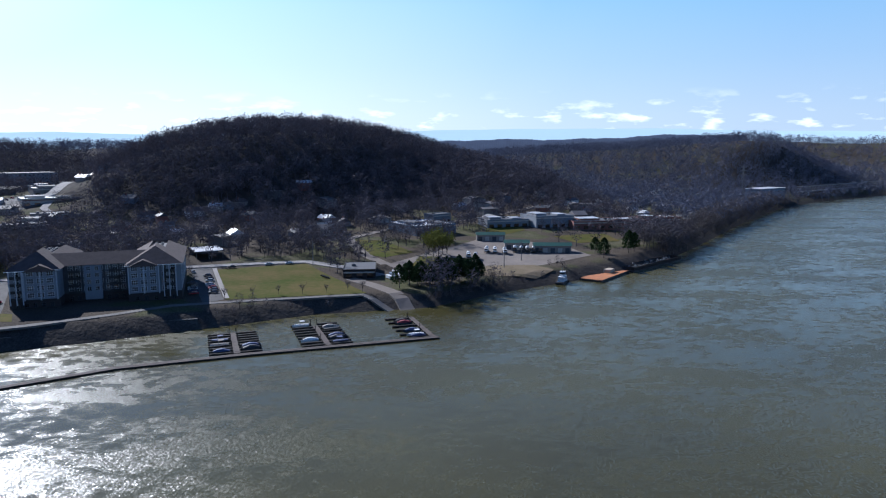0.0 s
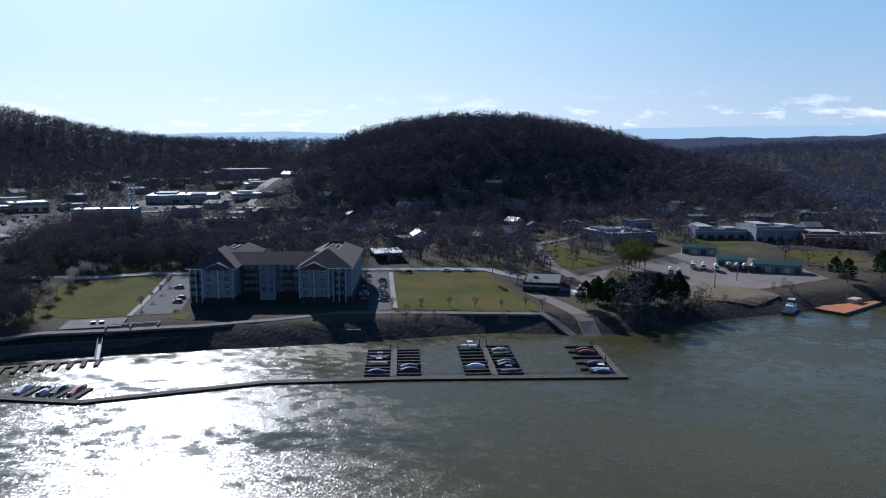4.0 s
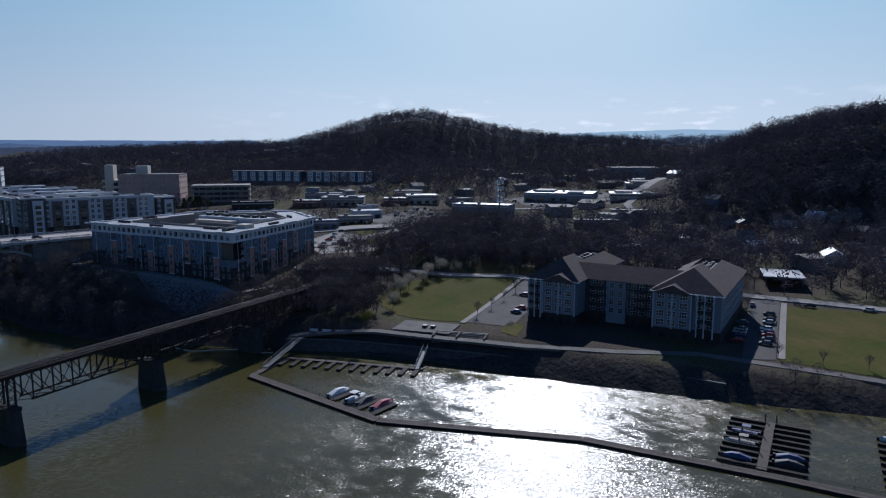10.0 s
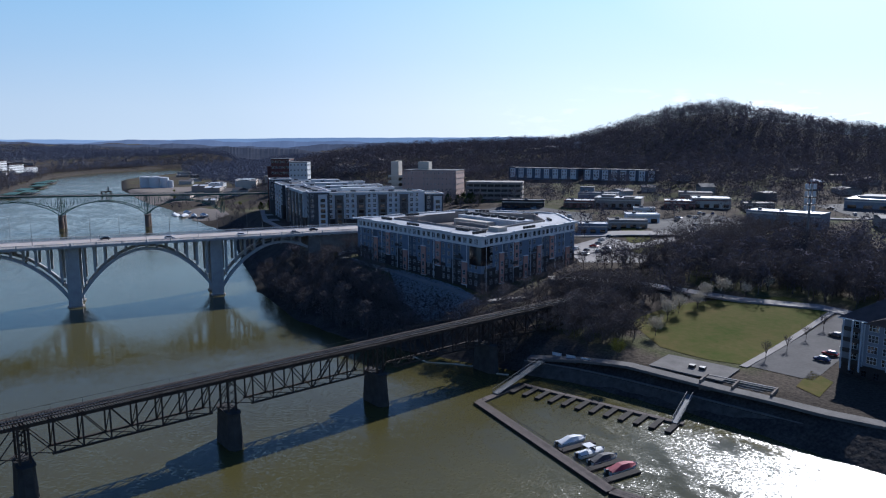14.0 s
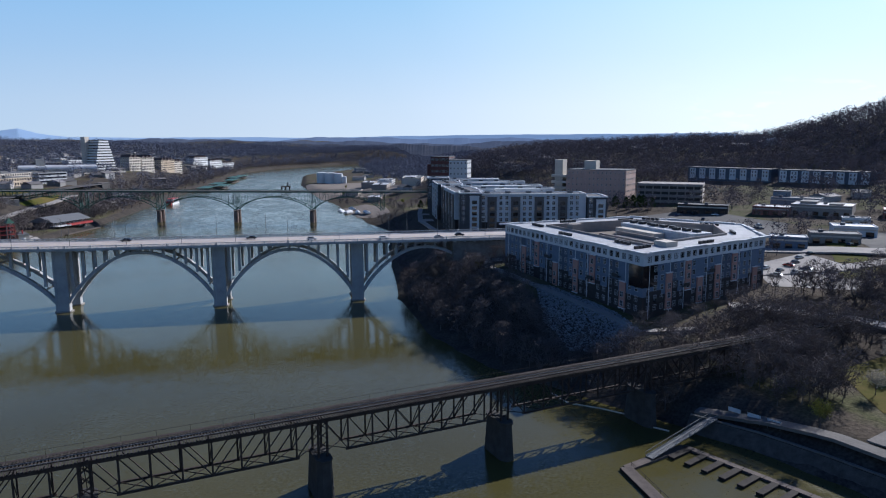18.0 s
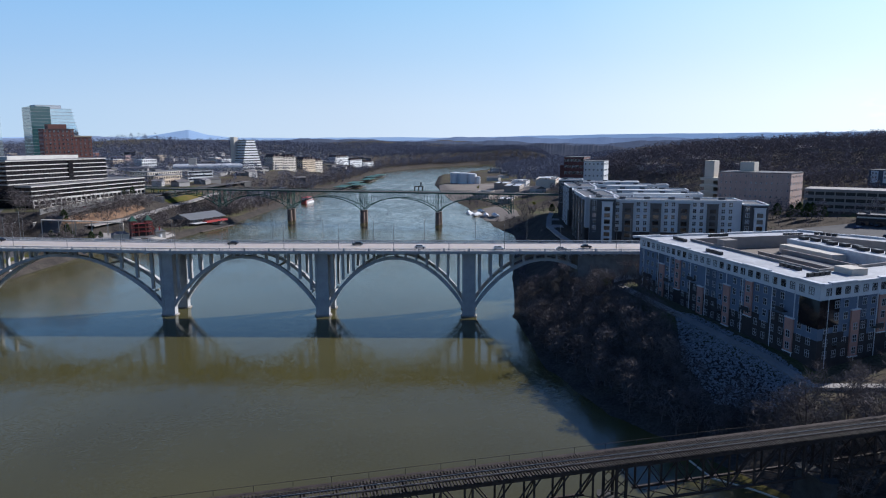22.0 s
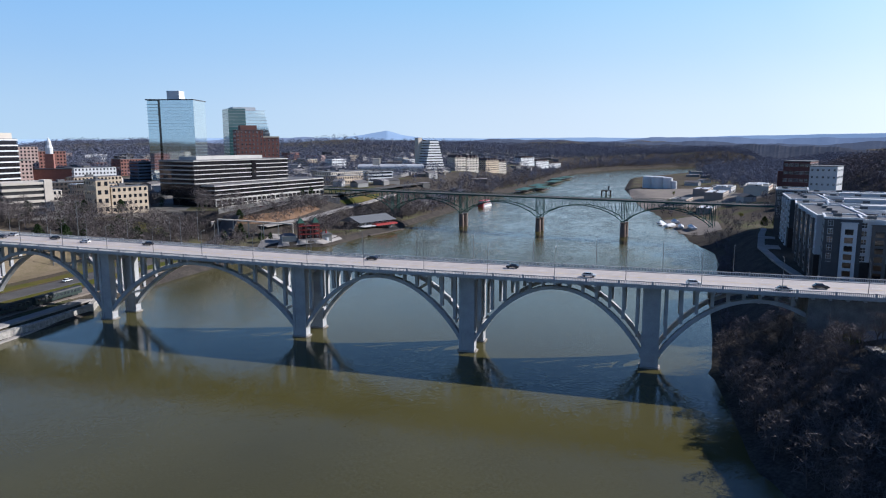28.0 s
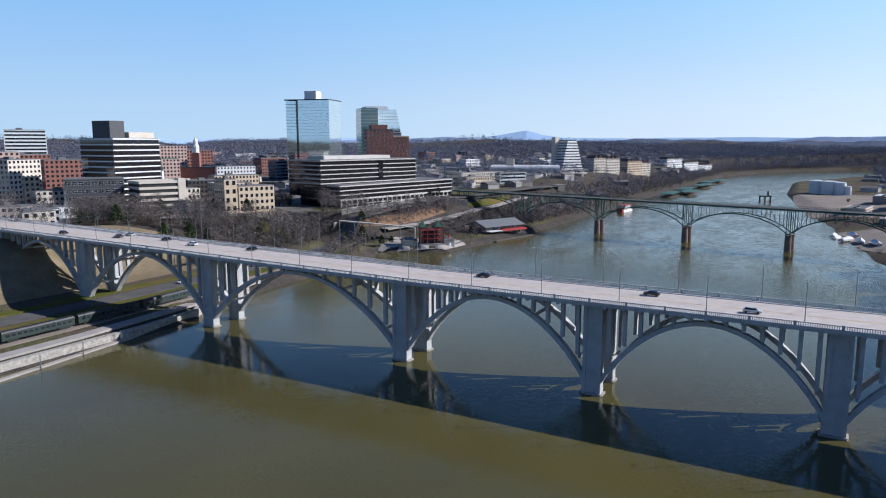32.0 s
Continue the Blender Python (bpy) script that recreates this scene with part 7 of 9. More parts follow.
for z in (3.6, 6.6, 9.4):
    part("gallery", MB().box(-7.5, 7.5, -5.0, -3.0, z, z + 0.3).box(-7.5, 7.5, -5.05, -4.95, z + 0.9, z + 1.05), M_REDP, rh, "red steel gallery")
for x in (-7, -2.4, 2.4, 7):
    part("column", MB().box(x - 0.3, x + 0.3, -5.0, -4.4, -1, 10.5), M_RBRICK, rh)
for x0, x1 in ((-19, -9), (9, 16)):
    pv = part("pavilion", MB().box(x0, x1, -4, 4, -3, 3.0), M_CREAM, rh, "low cream pavilion")
    part("pavilion_roof", MB().face(((x0 - .6, -4.6, 3), (x1 + .6, -4.6, 3), (x1 - 2, 0, 4.8), (x0 + 2, 0, 4.8))).face(((x1 + .6, 4.6, 3), (x0 - .6, 4.6, 3), (x0 + 2, 0, 4.8), (x1 - 2, 0, 4.8))).face(((x1 + .6, -4.6, 3), (x1 + .6, 4.6, 3), (x1 - 2, 0, 4.8))).face(((x0 - .6, 4.6, 3), (x0 - .6, -4.6, 3), (x0 + 2, 0, 4.8))), M_GROOF, pv, "grey-green hipped roof")
for (x, y, h) in ((-163, 216, 7), (-170, 222, 5.5)):
    lt = thing("red_marker_column", x, y, float(land(x, y)), 0, "red marker column with a white base", "column")
    part("base", MB().cyl((0, 0, -2), (0, 0, 1.6), 2.0, n=14), M_WHITE, lt)
    part("shaft", MB().cyl((0, 0, 1.6), (0, 0, h), 0.6, 0.4, 10), M_REDP, lt)
# floating restaurant with red awning
rs = thing("riverside_restaurant", -158, 292, 0, 80, "dark riverside restaurant with metal roof and red awning", "restaurant")
part("hull", MB().box(-17, 17, -6, 10, -1.5, 1.4), M_DARK, rs)
part("wall", MB().box(-15, 15, -3, 9, 1.4, 7.5), M_CHAR, rs)
part("awning", MB().box(-4, 16, -6.4, -3, 4.3, 5.4), M_REDP, rs, "red awning")
r = MB()
r.face(((-17, -5, 7.2), (17, -5, 7.2), (17, 3, 10.8), (-17, 3, 10.8))); r.face(((17, 11, 7.2), (-17, 11, 7.2), (-17, 3, 10.8), (17, 3, 10.8)))
r.face(((17, -5, 7.2), (17, 11, 7.2), (17, 3, 10.8))); r.face(((-17, 11, 7.2), (-17, -5, 7.2), (-17, 3, 10.8)))
part("roof", r, M_STEEL, rs, "grey metal roof")
part("lower_roof", MB().box(-16, -5, -7, -2, 4.6, 5.0), M_WROOF, rs)
windows(rs, (-15, -3), (15, -3), [2.2, 5.4], 9, 2.2, 1.6, "rest")
wd = thing("restaurant_wharf", -146, 288, 0, 78, "low pale wooden wharf in front of the restaurant", "dock")
part("deck", MB().box(-24, 24, -1.4, 1.4, 0.2, 0.8), M_WOOD, wd)
for k in range(9):
    part("pile", MB().cyl((-23 + 5.7 * k, 0, -3), (-23 + 5.7 * k, 0, 0.3), 0.25, n=7), M_DWOOD, wd)
rs.matrix_basis = pose(-162, 296, 0, 0, 0, 66) @ Matrix.Diagonal((1.2, 1.6, 1.2, 1))
# excursion boat, covered marina
rb = thing("excursion_boat", -127, 540, 0, 85, "white and red two-deck excursion riverboat", "boat")
part("hull", MB().prism([(-14, -4), (12, -4), (16, 0), (12, 4), (-14, 4)], -0.6, 1.6), M_WHITE, rb)
for k in range(2):
    part("cabin_deck", MB().box(-12 + k, 10 - 2 * k, -3.4, 3.4, 1.6 + 2.7 * k, 3.9 + 2.7 * k), M_WHITE, rb)
    part("deck_roof", MB().box(-13 + k, 11 - 2 * k, -3.9, 3.9, 3.9 + 2.7 * k, 4.2 + 2.7 * k), M_REDP, rb)
    windows(rb, (-11, -3.4), (9, -3.4), [2.1 + 2.7 * k], 8, 1.5, 1.3, "boatw")
part("paddle_box", MB().box(-16, -14, -3, 3, 0, 4), M_REDP, rb)
for k, (x, y, ln) in enumerate([(-128, 750, 60), (-112, 800, 55), (-126, 850, 60), (-118, 960, 70), (-124, 1060, 60), (-116, 1130, 50)]):
    t = thing("covered_boat_dock", x, y, 0, 86, "covered boat dock with a low green metal roof", "dock", "covered docks")
    part("float", MB().box(0, ln, -8, 8, -0.3, 0.4), M_WOOD, t)
    part("roof", MB().box(-1, ln + 1, -9, 9, 4.6, 5.1), M_GRNROOF, t)
    for q in range(int(ln / 10) + 1):
        for s in (-8, 0, 8):
            part("post", MB().box(q * 10 - 0.1, q * 10 + 0.1, s - 0.1, s + 0.1, 0.4, 4.6), M_STEEL, t)

# ---- the rest of the city ----
def block(x, y, a, ln, d, h, wall, label, floors=None, roof=None, cat="building", band=False):
    z = float(land(x, y))
    t = thing("city_building", x, y, z, a, label, cat, "city blocks")
    part("wall", MB().box(0, ln, 0, d, -4, h), wall, t)
    part("roof", MB().box(0.3, ln - 0.3, 0.3, d - 0.3, h, h + 0.5), roof or M_GROOF, t)
    part("roof_unit", MB().box(ln * 0.3, ln * 0.45, d * 0.3, d * 0.5, h + 0.5, h + 2.4), M_GROOF, t)
    floors = floors or max(1, int(h / 3.6))
    wb = MB()
    for f in range(floors):
        z0 = h * (f + 0.35) / floors
        z1 = z0 + h / floors * 0.5
        for (p, q, nn) in (((0, 0), (ln, 0), int(ln / 3.4)), ((0, d), (0, 0), int(d / 3.4)), ((ln, 0), (ln, d), int(d / 3.4))):
            L_ = math.hypot(q[0] - p[0], q[1] - p[1])
            ux, uy = (q[0] - p[0]) / L_, (q[1] - p[1]) / L_
            nn = max(1, nn)
            for i in range(1 if band else nn):
                s0, s1 = ((0.6, L_ - 0.6) if band else (L_ * (i + 0.25) / nn, L_ * (i + 0.75) / nn))
                ox, oy = uy * 0.06, -ux * 0.06
                wb.face(((p[0] + ux * s0 + ox, p[1] + uy * s0 + oy, z0), (p[0] + ux * s1 + ox, p[1] + uy * s1 + oy, z0), (p[0] + ux * s1 + ox, p[1] + uy * s1 + oy, z1), (p[0] + ux * s0 + ox, p[1] + uy * s0 + oy, z1)))
    tagged(part("glazing", wb, M_PANE, t), kind="stuff")
    return t


block(-690, 225, 62, 38, 30, 52, M_WHITE, "white high-rise office tower", band=True, cat="office tower")
block(-463, 101, 104, 29, 26, 33, M_CREAM, "cream stone bank building with tall pilasters", 9)
block(-470, 100, 70, 24, 18, 20, M_TAN, "tan low building with flat roof")
block(-430, 100, 70, 40, 16, 12, M_CREAM, "low cream classical building")
block(-500, 150, 70, 40, 24, 30, M_RBRICK, "red brick downtown office block")
block(-540, 120, 70, 30, 24, 34, M_PINK, "pinkish brick office block")
block(-590, 170, 70, 36, 24, 30, M_RBRICK, "brown brick block of city offices")
block(-560, 260, 66, 60, 24, 26, M_PINK, "long brick court building with a green roof", roof=M_GRNROOF)
block(-600, 330, 66, 40, 30, 36, M_PINK, "pinkish stone office building")
block(-640, 400, 66, 44, 30, 28, M_RBRICK, "red brick commercial city block")
block(-500, 420, 68, 30, 20, 22, M_BLUE, "blue glass low city building", band=True)
block(-470, 300, 68, 46, 18, 13, M_TAN, "tan stone wing of the courthouse")
block(-450, 250, 68, 40, 20, 12, M_DBRICK, "dark roofed brick building")
pg = thing("parking_garage", -345, 119, 0, 70, "cream concrete parking garage with open decks", "parking garage")
for k in range(6):
    part("parking_level", MB().box(0, 31, 0, 26, 24 + 4.0 * k, 25.7 + 4.0 * k), M_CREAM, pg)
# shade behind these deck openings is built as a black inner box
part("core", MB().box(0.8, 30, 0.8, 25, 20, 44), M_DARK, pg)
part("stair_tower", MB().box(26, 31.2, -0.3, 8, 20, 47), M_CREAM, pg)
block(-296, 160, 68, 26, 14, 18, M_TAN, "tan stone office building with small windows", 4)
block(-299, 150, 68, 9, 18, 23, M_TAN, "taller tan stone stair block", 4)
block(-420, 200, 72, 30, 16, 10, M_CREAM, "cream two-storey building with flat roof")
block(-395, 240, 72, 26, 18, 14, M_TAN, "tan stone building with flat roof")
block(-520, 350, 68, 44, 24, 16, M_WHITE, "white low office with flat roof")
block(-560, 460, 68, 36, 24, 20, M_RBRICK, "brick warehouse building in the city")
block(-430, 480, 72, 30, 22, 22, M_DBRICK, "dark brick building near the hall")
block(-300, 500, 72, 70, 26, 12, M_CREAM, "low cream civic building")
block(-262, 520, 55, 34, 12, 12, M_WHITE, "white office by the bridge", band=True)
block(-360, 70, 70, 20, 14, 7, M_WHITE, "white porticoed house on the bluff", cat="house")
block(-372, 40, 70, 22, 14, 8, M_TAUPE, "taupe apartment house on the bluff", cat="house")
block(-340, 40, 70, 18, 12, 8, M_WHITE, "white apartment house near the bridge", cat="house")
block(-318, 26, 70, 16, 10, 9, M_CREAM, "cream brick house near the bridge", cat="house")
block(-400, -10, 70, 24, 14, 9, M_RBRICK, "brick house on the bluff", cat="house")
block(-420, 20, 70, 30, 16, 11, M_CREAM, "cream apartment house on the bluff", cat="house")
rr = random.Random(21)
WALLS = [(M_RBRICK, "red brick"), (M_TAN, "tan stone"), (M_CREAM, "cream"), (M_WHITE, "white"), (M_PINK, "pinkish"), (M_DBRICK, "dark brick"), (M_CVW, "grey")]
spots = []
while len(spots) < 64:
    x, y = rr.uniform(-1000, -250), rr.uniform(-60, 1250)
    dl = float(bank_l(y)) - x
    if dl < 130 or (dl < 230 and y < 430) or any(abs(x - p) + abs(y - q) < 55 for p, q in spots) or math.hypot(x + 460, y - 440) < 70 or math.hypot(x + 350, y - 400) < 75:
        continue
    spots.append((x, y))
    w, nm = WALLS[rr.randrange(7)]
    block(x, y, 70 + rr.choice((0, 90)), rr.uniform(18, 46), rr.uniform(14, 26), rr.uniform(6, 15), w, "%s low city building with a flat roof" % nm, roof=rr.choice((M_GROOF, M_WROOF, M_GROOF)))
# vaulted white hall, sloping-sided hotel, riverside flats
vh = thing("vaulted_hall", -330, 640, float(land(-330, 640)), 20, "exhibition hall with white barrel-vaulted roofs", "hall")
part("wall", MB().box(0, 90, 0, 44, -3, 9), M_CREAM, vh)
for k in range(4):
    v = MB()
    for i in range(8):
        a0, a1 = math.pi * i / 8, math.pi * (i + 1) / 8
        v.face(((0, 5.5 + 11 * k - 5.5 * math.cos(a0), 9 + 4.5 * math.sin(a0)), (90, 5.5 + 11 * k - 5.5 * math.cos(a0), 9 + 4.5 * math.sin(a0)), (90, 5.5 + 11 * k - 5.5 * math.cos(a1), 9 + 4.5 * math.sin(a1)), (0, 5.5 + 11 * k - 5.5 * math.cos(a1), 9 + 4.5 * math.sin(a1))))
    part("vault", v, M_WROOF, vh)
part("lift_tower", MB().box(20, 30, 10, 20, 9, 22), M_CREAM, vh)
zg = thing("sloped_hotel", -284, 786, 0, 62, "pale hotel with stepped sloping sides", "hotel")
for k in range(13):
    z = 24 + 4 * k
    part("storey", MB().box(k * 1.0, 46 - k * 1.3, 0, 24, z, z + 2.5), M_WHITE, zg)
    part("glazing", MB().box(0.6 + k * 1.0, 45.4 - k * 1.3, 0.6, 23.4, z + 2.5, z + 4), M_DGLASS, zg)
part("lift_tower", MB().box(4, 12, 18, 26, 20, 80), M_CREAM, zg)
for k, (x, y, a, ln, h, w) in enumerate([(-236, 790, 66, 26, 20, M_CREAM), (-226, 820, 66, 30, 20, M_CREAM), (-214, 895, 70, 40, 18, M_TAN), (-205, 940, 70, 30, 18, M_CREAM), (-214, 1200, 72, 60, 14, M_WHITE), (-195, 1280, 72, 60, 14, M_WHITE), (-180, 1370, 72, 60, 14, M_WHITE)]):
    t = block(x, y, a, ln, 16, h, w, "riverside flats with small gables above the marina", roof=M_SHINGLE, cat="apartment building")
    for q in range(int(ln / 9)):
        g = MB()
        x0 = q * 9 + 0.5
        g.face(((x0, -0.4, h), (x0 + 8, -0.4, h), (x0 + 4, -0.4, h + 4))); g.face(((x0, -0.4, h), (x0 + 4, -0.4, h + 4), (x0 + 4, 16, h + 4), (x0, 16, h))); g.face(((x0 + 8, -0.4, h), (x0 + 8, 16, h), (x0 + 4, 16, h + 4), (x0 + 4, -0.4, h + 4)))
        part("gable", g, M_SHINGLE, t)
via = thing("road_viaduct", -340, 560, 0, 52, "tan concrete viaduct with low arches", "bridge")
part("deck", MB().box(0, 190, -4, 4, 31, 33), M_CREAM, via)
for k in range(8):
    part("pier", MB().box(6 + 25 * k, 9 + 25 * k, -3, 3, 8, 31), M_CREAM, via)

# church steeple and clock tower
st = thing("white_church", -512, 272, float(land(-512, 272)), 36, "small church with a tall white steeple", "church")
part("nave", MB().box(0, 24, 0, 12, -2, 9), M_CREAM, st)
part("tower", MB().box(-5, 0, 3, 9, -2, 17), M_WHITE, st)
part("spire", MB().lathe((-2.5, 6, 17), [(3.2, 0), (2.2, 5), (0.15, 19)], 8), M_DARK, st)
ck = thing("clock_tower", -545, 345, float(land(-545, 345)), 36, "red brick courthouse clock tower with a white cupola", "tower")
part("hall", MB().box(-16, 20, -6, 12, -2, 14), M_RBRICK, ck)
part("shaft", MB().box(-4, 4, -4, 4, 14, 30), M_RBRICK, ck)
part("cupola", MB().lathe((0, 0, 30), [(3.6, 0), (3.6, 6), (3.9, 6.2), (2.6, 9), (2.4, 12), (0.2, 17)], 10), M_WHITE, ck)
part("hall_roof", MB().box(-17, 21, -7, 13, 14, 15), M_CHAR, ck)

# ---- tank farm and yards upstream on the south bank ----
for k, (x, y, r_, h) in enumerate([(47, 868, 9, 17), (61, 858, 10, 17), (74, 850, 7, 16), (83, 846, 4, 11)]):
    t = thing("storage_tank", x, y, float(land(x, y)), 0, "white cylindrical storage tank", "tank", "tank farm")
    part("shell", MB().lathe((0, 0, -1), [(r_, 0), (r_, h + 1), (r_ + 0.1, h + 1.1)], 36), M_WHITE, t, smooth=False)
    part("roof", MB().lathe((0, 0, h), [(r_, 0), (r_ * 0.5, 0.9), (0.01, 1.2)], 36), M_WROOF, t)
    part("stair", MB().beam((r_ + 0.3, -4, 0), (r_ + 0.3, 6, h), 0.8, 0.3), M_STEEL, t)
for k, (x, y, a, ln, d, h, w) in enumerate([(90, 560, 78, 40, 18, 6, M_CREAM), (130, 600, 78, 50, 20, 7, M_TAUPE), (170, 560, 78, 60, 24, 7, M_CREAM), (120, 690, 78, 40, 18, 8, M_TAUPE), (150, 730, 78, 50, 22, 7, M_WHITE), (110, 470, 78, 30, 14, 5, M_TAUPE), (180, 660, 78, 50, 22, 7, M_WHITE)]):
    shop(x, y, a, ln, d, h, w, M_WROOF if k % 2 else M_GROOF, "low industrial building near the tanks", 5, "warehouse", "works by the tanks")
patch("tank_yard", [(45, 560), (25, 740), (20, 840), (130, 850), (170, 700), (170, 540), (80, 540)], 0.2, M_GRAVEL, "pale gravel yard round the tanks", "yard")
patch("boat_yard", [(66, 370), (60, 440), (92, 450), (110, 400), (108, 330), (92, 325)], 0.2, M_GRAVEL, "pale boat yard under the green bridge", "yard")
for k, (x, y, ln) in enumerate([(72, 392, 16), (66, 408, 14), (64, 424, 15), (80, 380, 17), (88, 366, 20), (76, 416, 13)]):
    t = thing("wrapped_boat", x, y, float(land(x, y)), 60 + 10 * k, "large boat in white shrink wrap on stands", "boat", "wrapped boats")
    hb = MB()
    for (xa, wa, za), (xb, wb_, zb) in zip([(-0.5, 0.8, 2.6), (-0.3, 1.0, 3.6), (0.1, 1.0, 4.0), (0.35, 0.8, 3.2)], [(-0.3, 1.0, 3.6), (0.1, 1.0, 4.0), (0.35, 0.8, 3.2), (0.5, 0.1, 2.4)]):
        A = [(xa * ln, -2.4 * wa, 0.9), (xa * ln, -2.4 * wa, 2.2), (xa * ln, 0, za), (xa * ln, 2.4 * wa, 2.2), (xa * ln, 2.4 * wa, 0.9)]
        B = [(xb * ln, -2.4 * wb_, 0.9), (xb * ln, -2.4 * wb_, 2.2), (xb * ln, 0, zb), (xb * ln, 2.4 * wb_, 2.2), (xb * ln, 2.4 * wb_, 0.9)]
        for i in range(4):
            hb.face((A[i], B[i], B[i + 1], A[i + 1]))
        if xa == -0.5:
            hb.face(A)
    part("shrink_wrap", hb, M_WROOF, t)
    part("keel", MB().box(-ln * 0.4, ln * 0.4, -0.3, 0.3, 0, 1.0), M_DARK, t)
ld = thing("loading_dolphin", -8, 760, 0, 10, "dark timber loading platform in the river", "dock")
part("deck", MB().box(-7, 7, -5, 5, 5, 6), M_DWOOD, ld)
for x in (-6, 0, 6):
    for y in (-4, 4):
        part("pile", MB().cyl((x, y, -3), (x, y, 5), 0.5, n=8), M_DWOOD, ld)
part("hoist", MB().box(2, 4, -1, 1, 6, 12), M_STEEL, ld)

# ---- trees and woods ----
RNG = np.random.default_rng(7)


def twig_cloud(n, h, seed, low=0.3, rad=0.34, ln=(0.10, 0.20), wd=(0.012, 0.026), trunk=True, up=0.55, droop=0.0, clump=0.0, limbs=None):
    """Triangles of a bare tree of height h: a forked trunk and many thin twigs fanning out of it."""
    r = np.random.default_rng(seed)
    tris = []
    def limb(a, b, r0, r1):
        a, b = np.array(a, float), np.array(b, float)
        d = b - a
        s = np.cross(d, (0.3, 0.5, 0.81)); s /= np.linalg.norm(s) + 1e-9
        u = np.cross(d, s); u /= np.linalg.norm(u) + 1e-9
        for i in range(3):
            t0, t1 = 2.094 * i, 2.094 * (i + 1)
            p0, p1 = s * math.cos(t0) + u * math.sin(t0), s * math.cos(t1) + u * math.sin(t1)
            tris.append((a + p0 * r0, a + p1 * r0, b + p1 * r1)); tris.append((a + p0 * r0, b + p1 * r1, b + p0 * r1))
    tips = []
    if trunk:
        top = (r.normal(0, 0.03) * h, r.normal(0, 0.03) * h, h * low * 1.1)
        limb((0, 0, -0.5), top, h * 0.017, h * 0.012)
        for k in range(6 + (n > 150) * 6 if limbs is None else limbs):
            a = 2.4 * k + r.uniform(0, 0.6)
            q = rad * h * r.uniform(0.4, 0.95)
            z = h * r.uniform(low + 0.15, 0.93)
            tip = np.array((math.cos(a) * q, math.sin(a) * q, z))
            limb(top, tip, h * 0.008, h * 0.002)
            tips.append(tip)
    for k in range(n):
        a = r.uniform(0, 2 * math.pi); w = math.sqrt(r.uniform(0, 1)); z = r.uniform(-1, 1)
        prof = math.sqrt(max(0.02, 1 - abs(z) ** 2.2))
        c = np.array((math.cos(a) * w * prof * rad * h, math.sin(a) * w * prof * rad * h, h * (low + (1 - low) * 0.5 + z * (1 - low) * 0.46)))
        d = np.array((math.cos(a) * 0.8, math.sin(a) * 0.8, up)) + r.normal(0, 0.75, 3)
        d[2] -= droop
        d /= np.linalg.norm(d)
        s = np.cross(d, r.normal(0, 1, 3)); s /= np.linalg.norm(s) + 1e-9
        L, W = h * r.uniform(*ln), h * r.uniform(*wd)
        if r.uniform() < clump:
            # a spray of twigs lying in the crown's outer face
            o = np.array((c[0], c[1], (c[2] - h * (low + (1 - low) * 0.45)) * 0.9)) + r.normal(0, 0.06 * h, 3)
            o /= np.linalg.norm(o) + 1e-9
            d = np.cross(o, r.normal(0, 1, 3)); d /= np.linalg.norm(d) + 1e-9
            s = np.cross(o, d); L, W = L * 0.62, L * 0.2
        tris.append((c - d * L * 0.5 - s * W * 0.5, c - d * L * 0.5 + s * W * 0.5, c + d * L * 0.5))
    return np.array(tris)


def tri_mesh(name, tris, m):
    v = np.asarray(tris, np.float32).reshape(-1, 3)
    me = bpy.data.meshes.new(name)
    k = len(v)
    me.vertices.add(k); me.vertices.foreach_set("co", v.ravel())
    me.loops.add(k); me.loops.foreach_set("vertex_index", np.arange(k, dtype=np.int32))
    me.polygons.add(k // 3); me.polygons.foreach_set("loop_start", np.arange(0, k, 3, dtype=np.int32))
    me.update(calc_edges=True)
    me.materials.append(m)
    return me


def scatter(name, xy, kinds, hts, m, label, category="woods"):
    """One object of many trees, each a turned and scaled copy of one of the kinds."""
    xy = np.asarray(xy)
    if not len(xy):
        return None
    z = land(xy[:, 0], xy[:, 1])
    pick = RNG.integers(0, len(kinds), len(xy))
    a = RNG.uniform(0, 2 * math.pi, len(xy)); s = RNG.uniform(hts[0], hts[1], len(xy)); wd = RNG.uniform(0.85, 1.25, len(xy))
    out = []
    for k, tr in enumerate(kinds):
        i = np.nonzero(pick == k)[0]
        if not len(i):
            continue
        p = tr.reshape(1, -1, 3)
        c, sn = np.cos(a[i])[:, None], np.sin(a[i])[:, None]
        x = (p[..., 0] * c - p[..., 1] * sn) * (s[i] * wd[i])[:, None] + xy[i, 0][:, None]
        y = (p[..., 0] * sn + p[..., 1] * c) * (s[i] * wd[i])[:, None] + xy[i, 1][:, None]
        zz = p[..., 2] * s[i][:, None] + z[i][:, None]
        v = np.stack([x, y, zz], -1)
        out.append(v.reshape(-1, 3))
    return tagged(new(name, tri_mesh(name, np.concatenate(out), m)), label, category, "", "stuff")


def inside(x, y, poly):
    px, py = np.array(poly).T
    c = np.zeros(len(x), bool)
    j = len(px) - 1
    for i in range(len(px)):
        c ^= ((py[i] > y) != (py[j] > y)) & (x < (px[j] - px[i]) * (y - py[i]) / (py[j] - py[i] + 1e-12) + px[i])
        j = i
    return c


def jitter_grid(x0, x1, y0, y1, step):
    gx, gy = np.meshgrid(np.arange(x0, x1, step), np.arange(y0, y1, step))
    gx = gx.ravel() + RNG.uniform(-0.5, 0.5, gx.size) * step
    gy = gy.ravel() + RNG.uniform(-0.5, 0.5, gy.size) * step
    return gx, gy


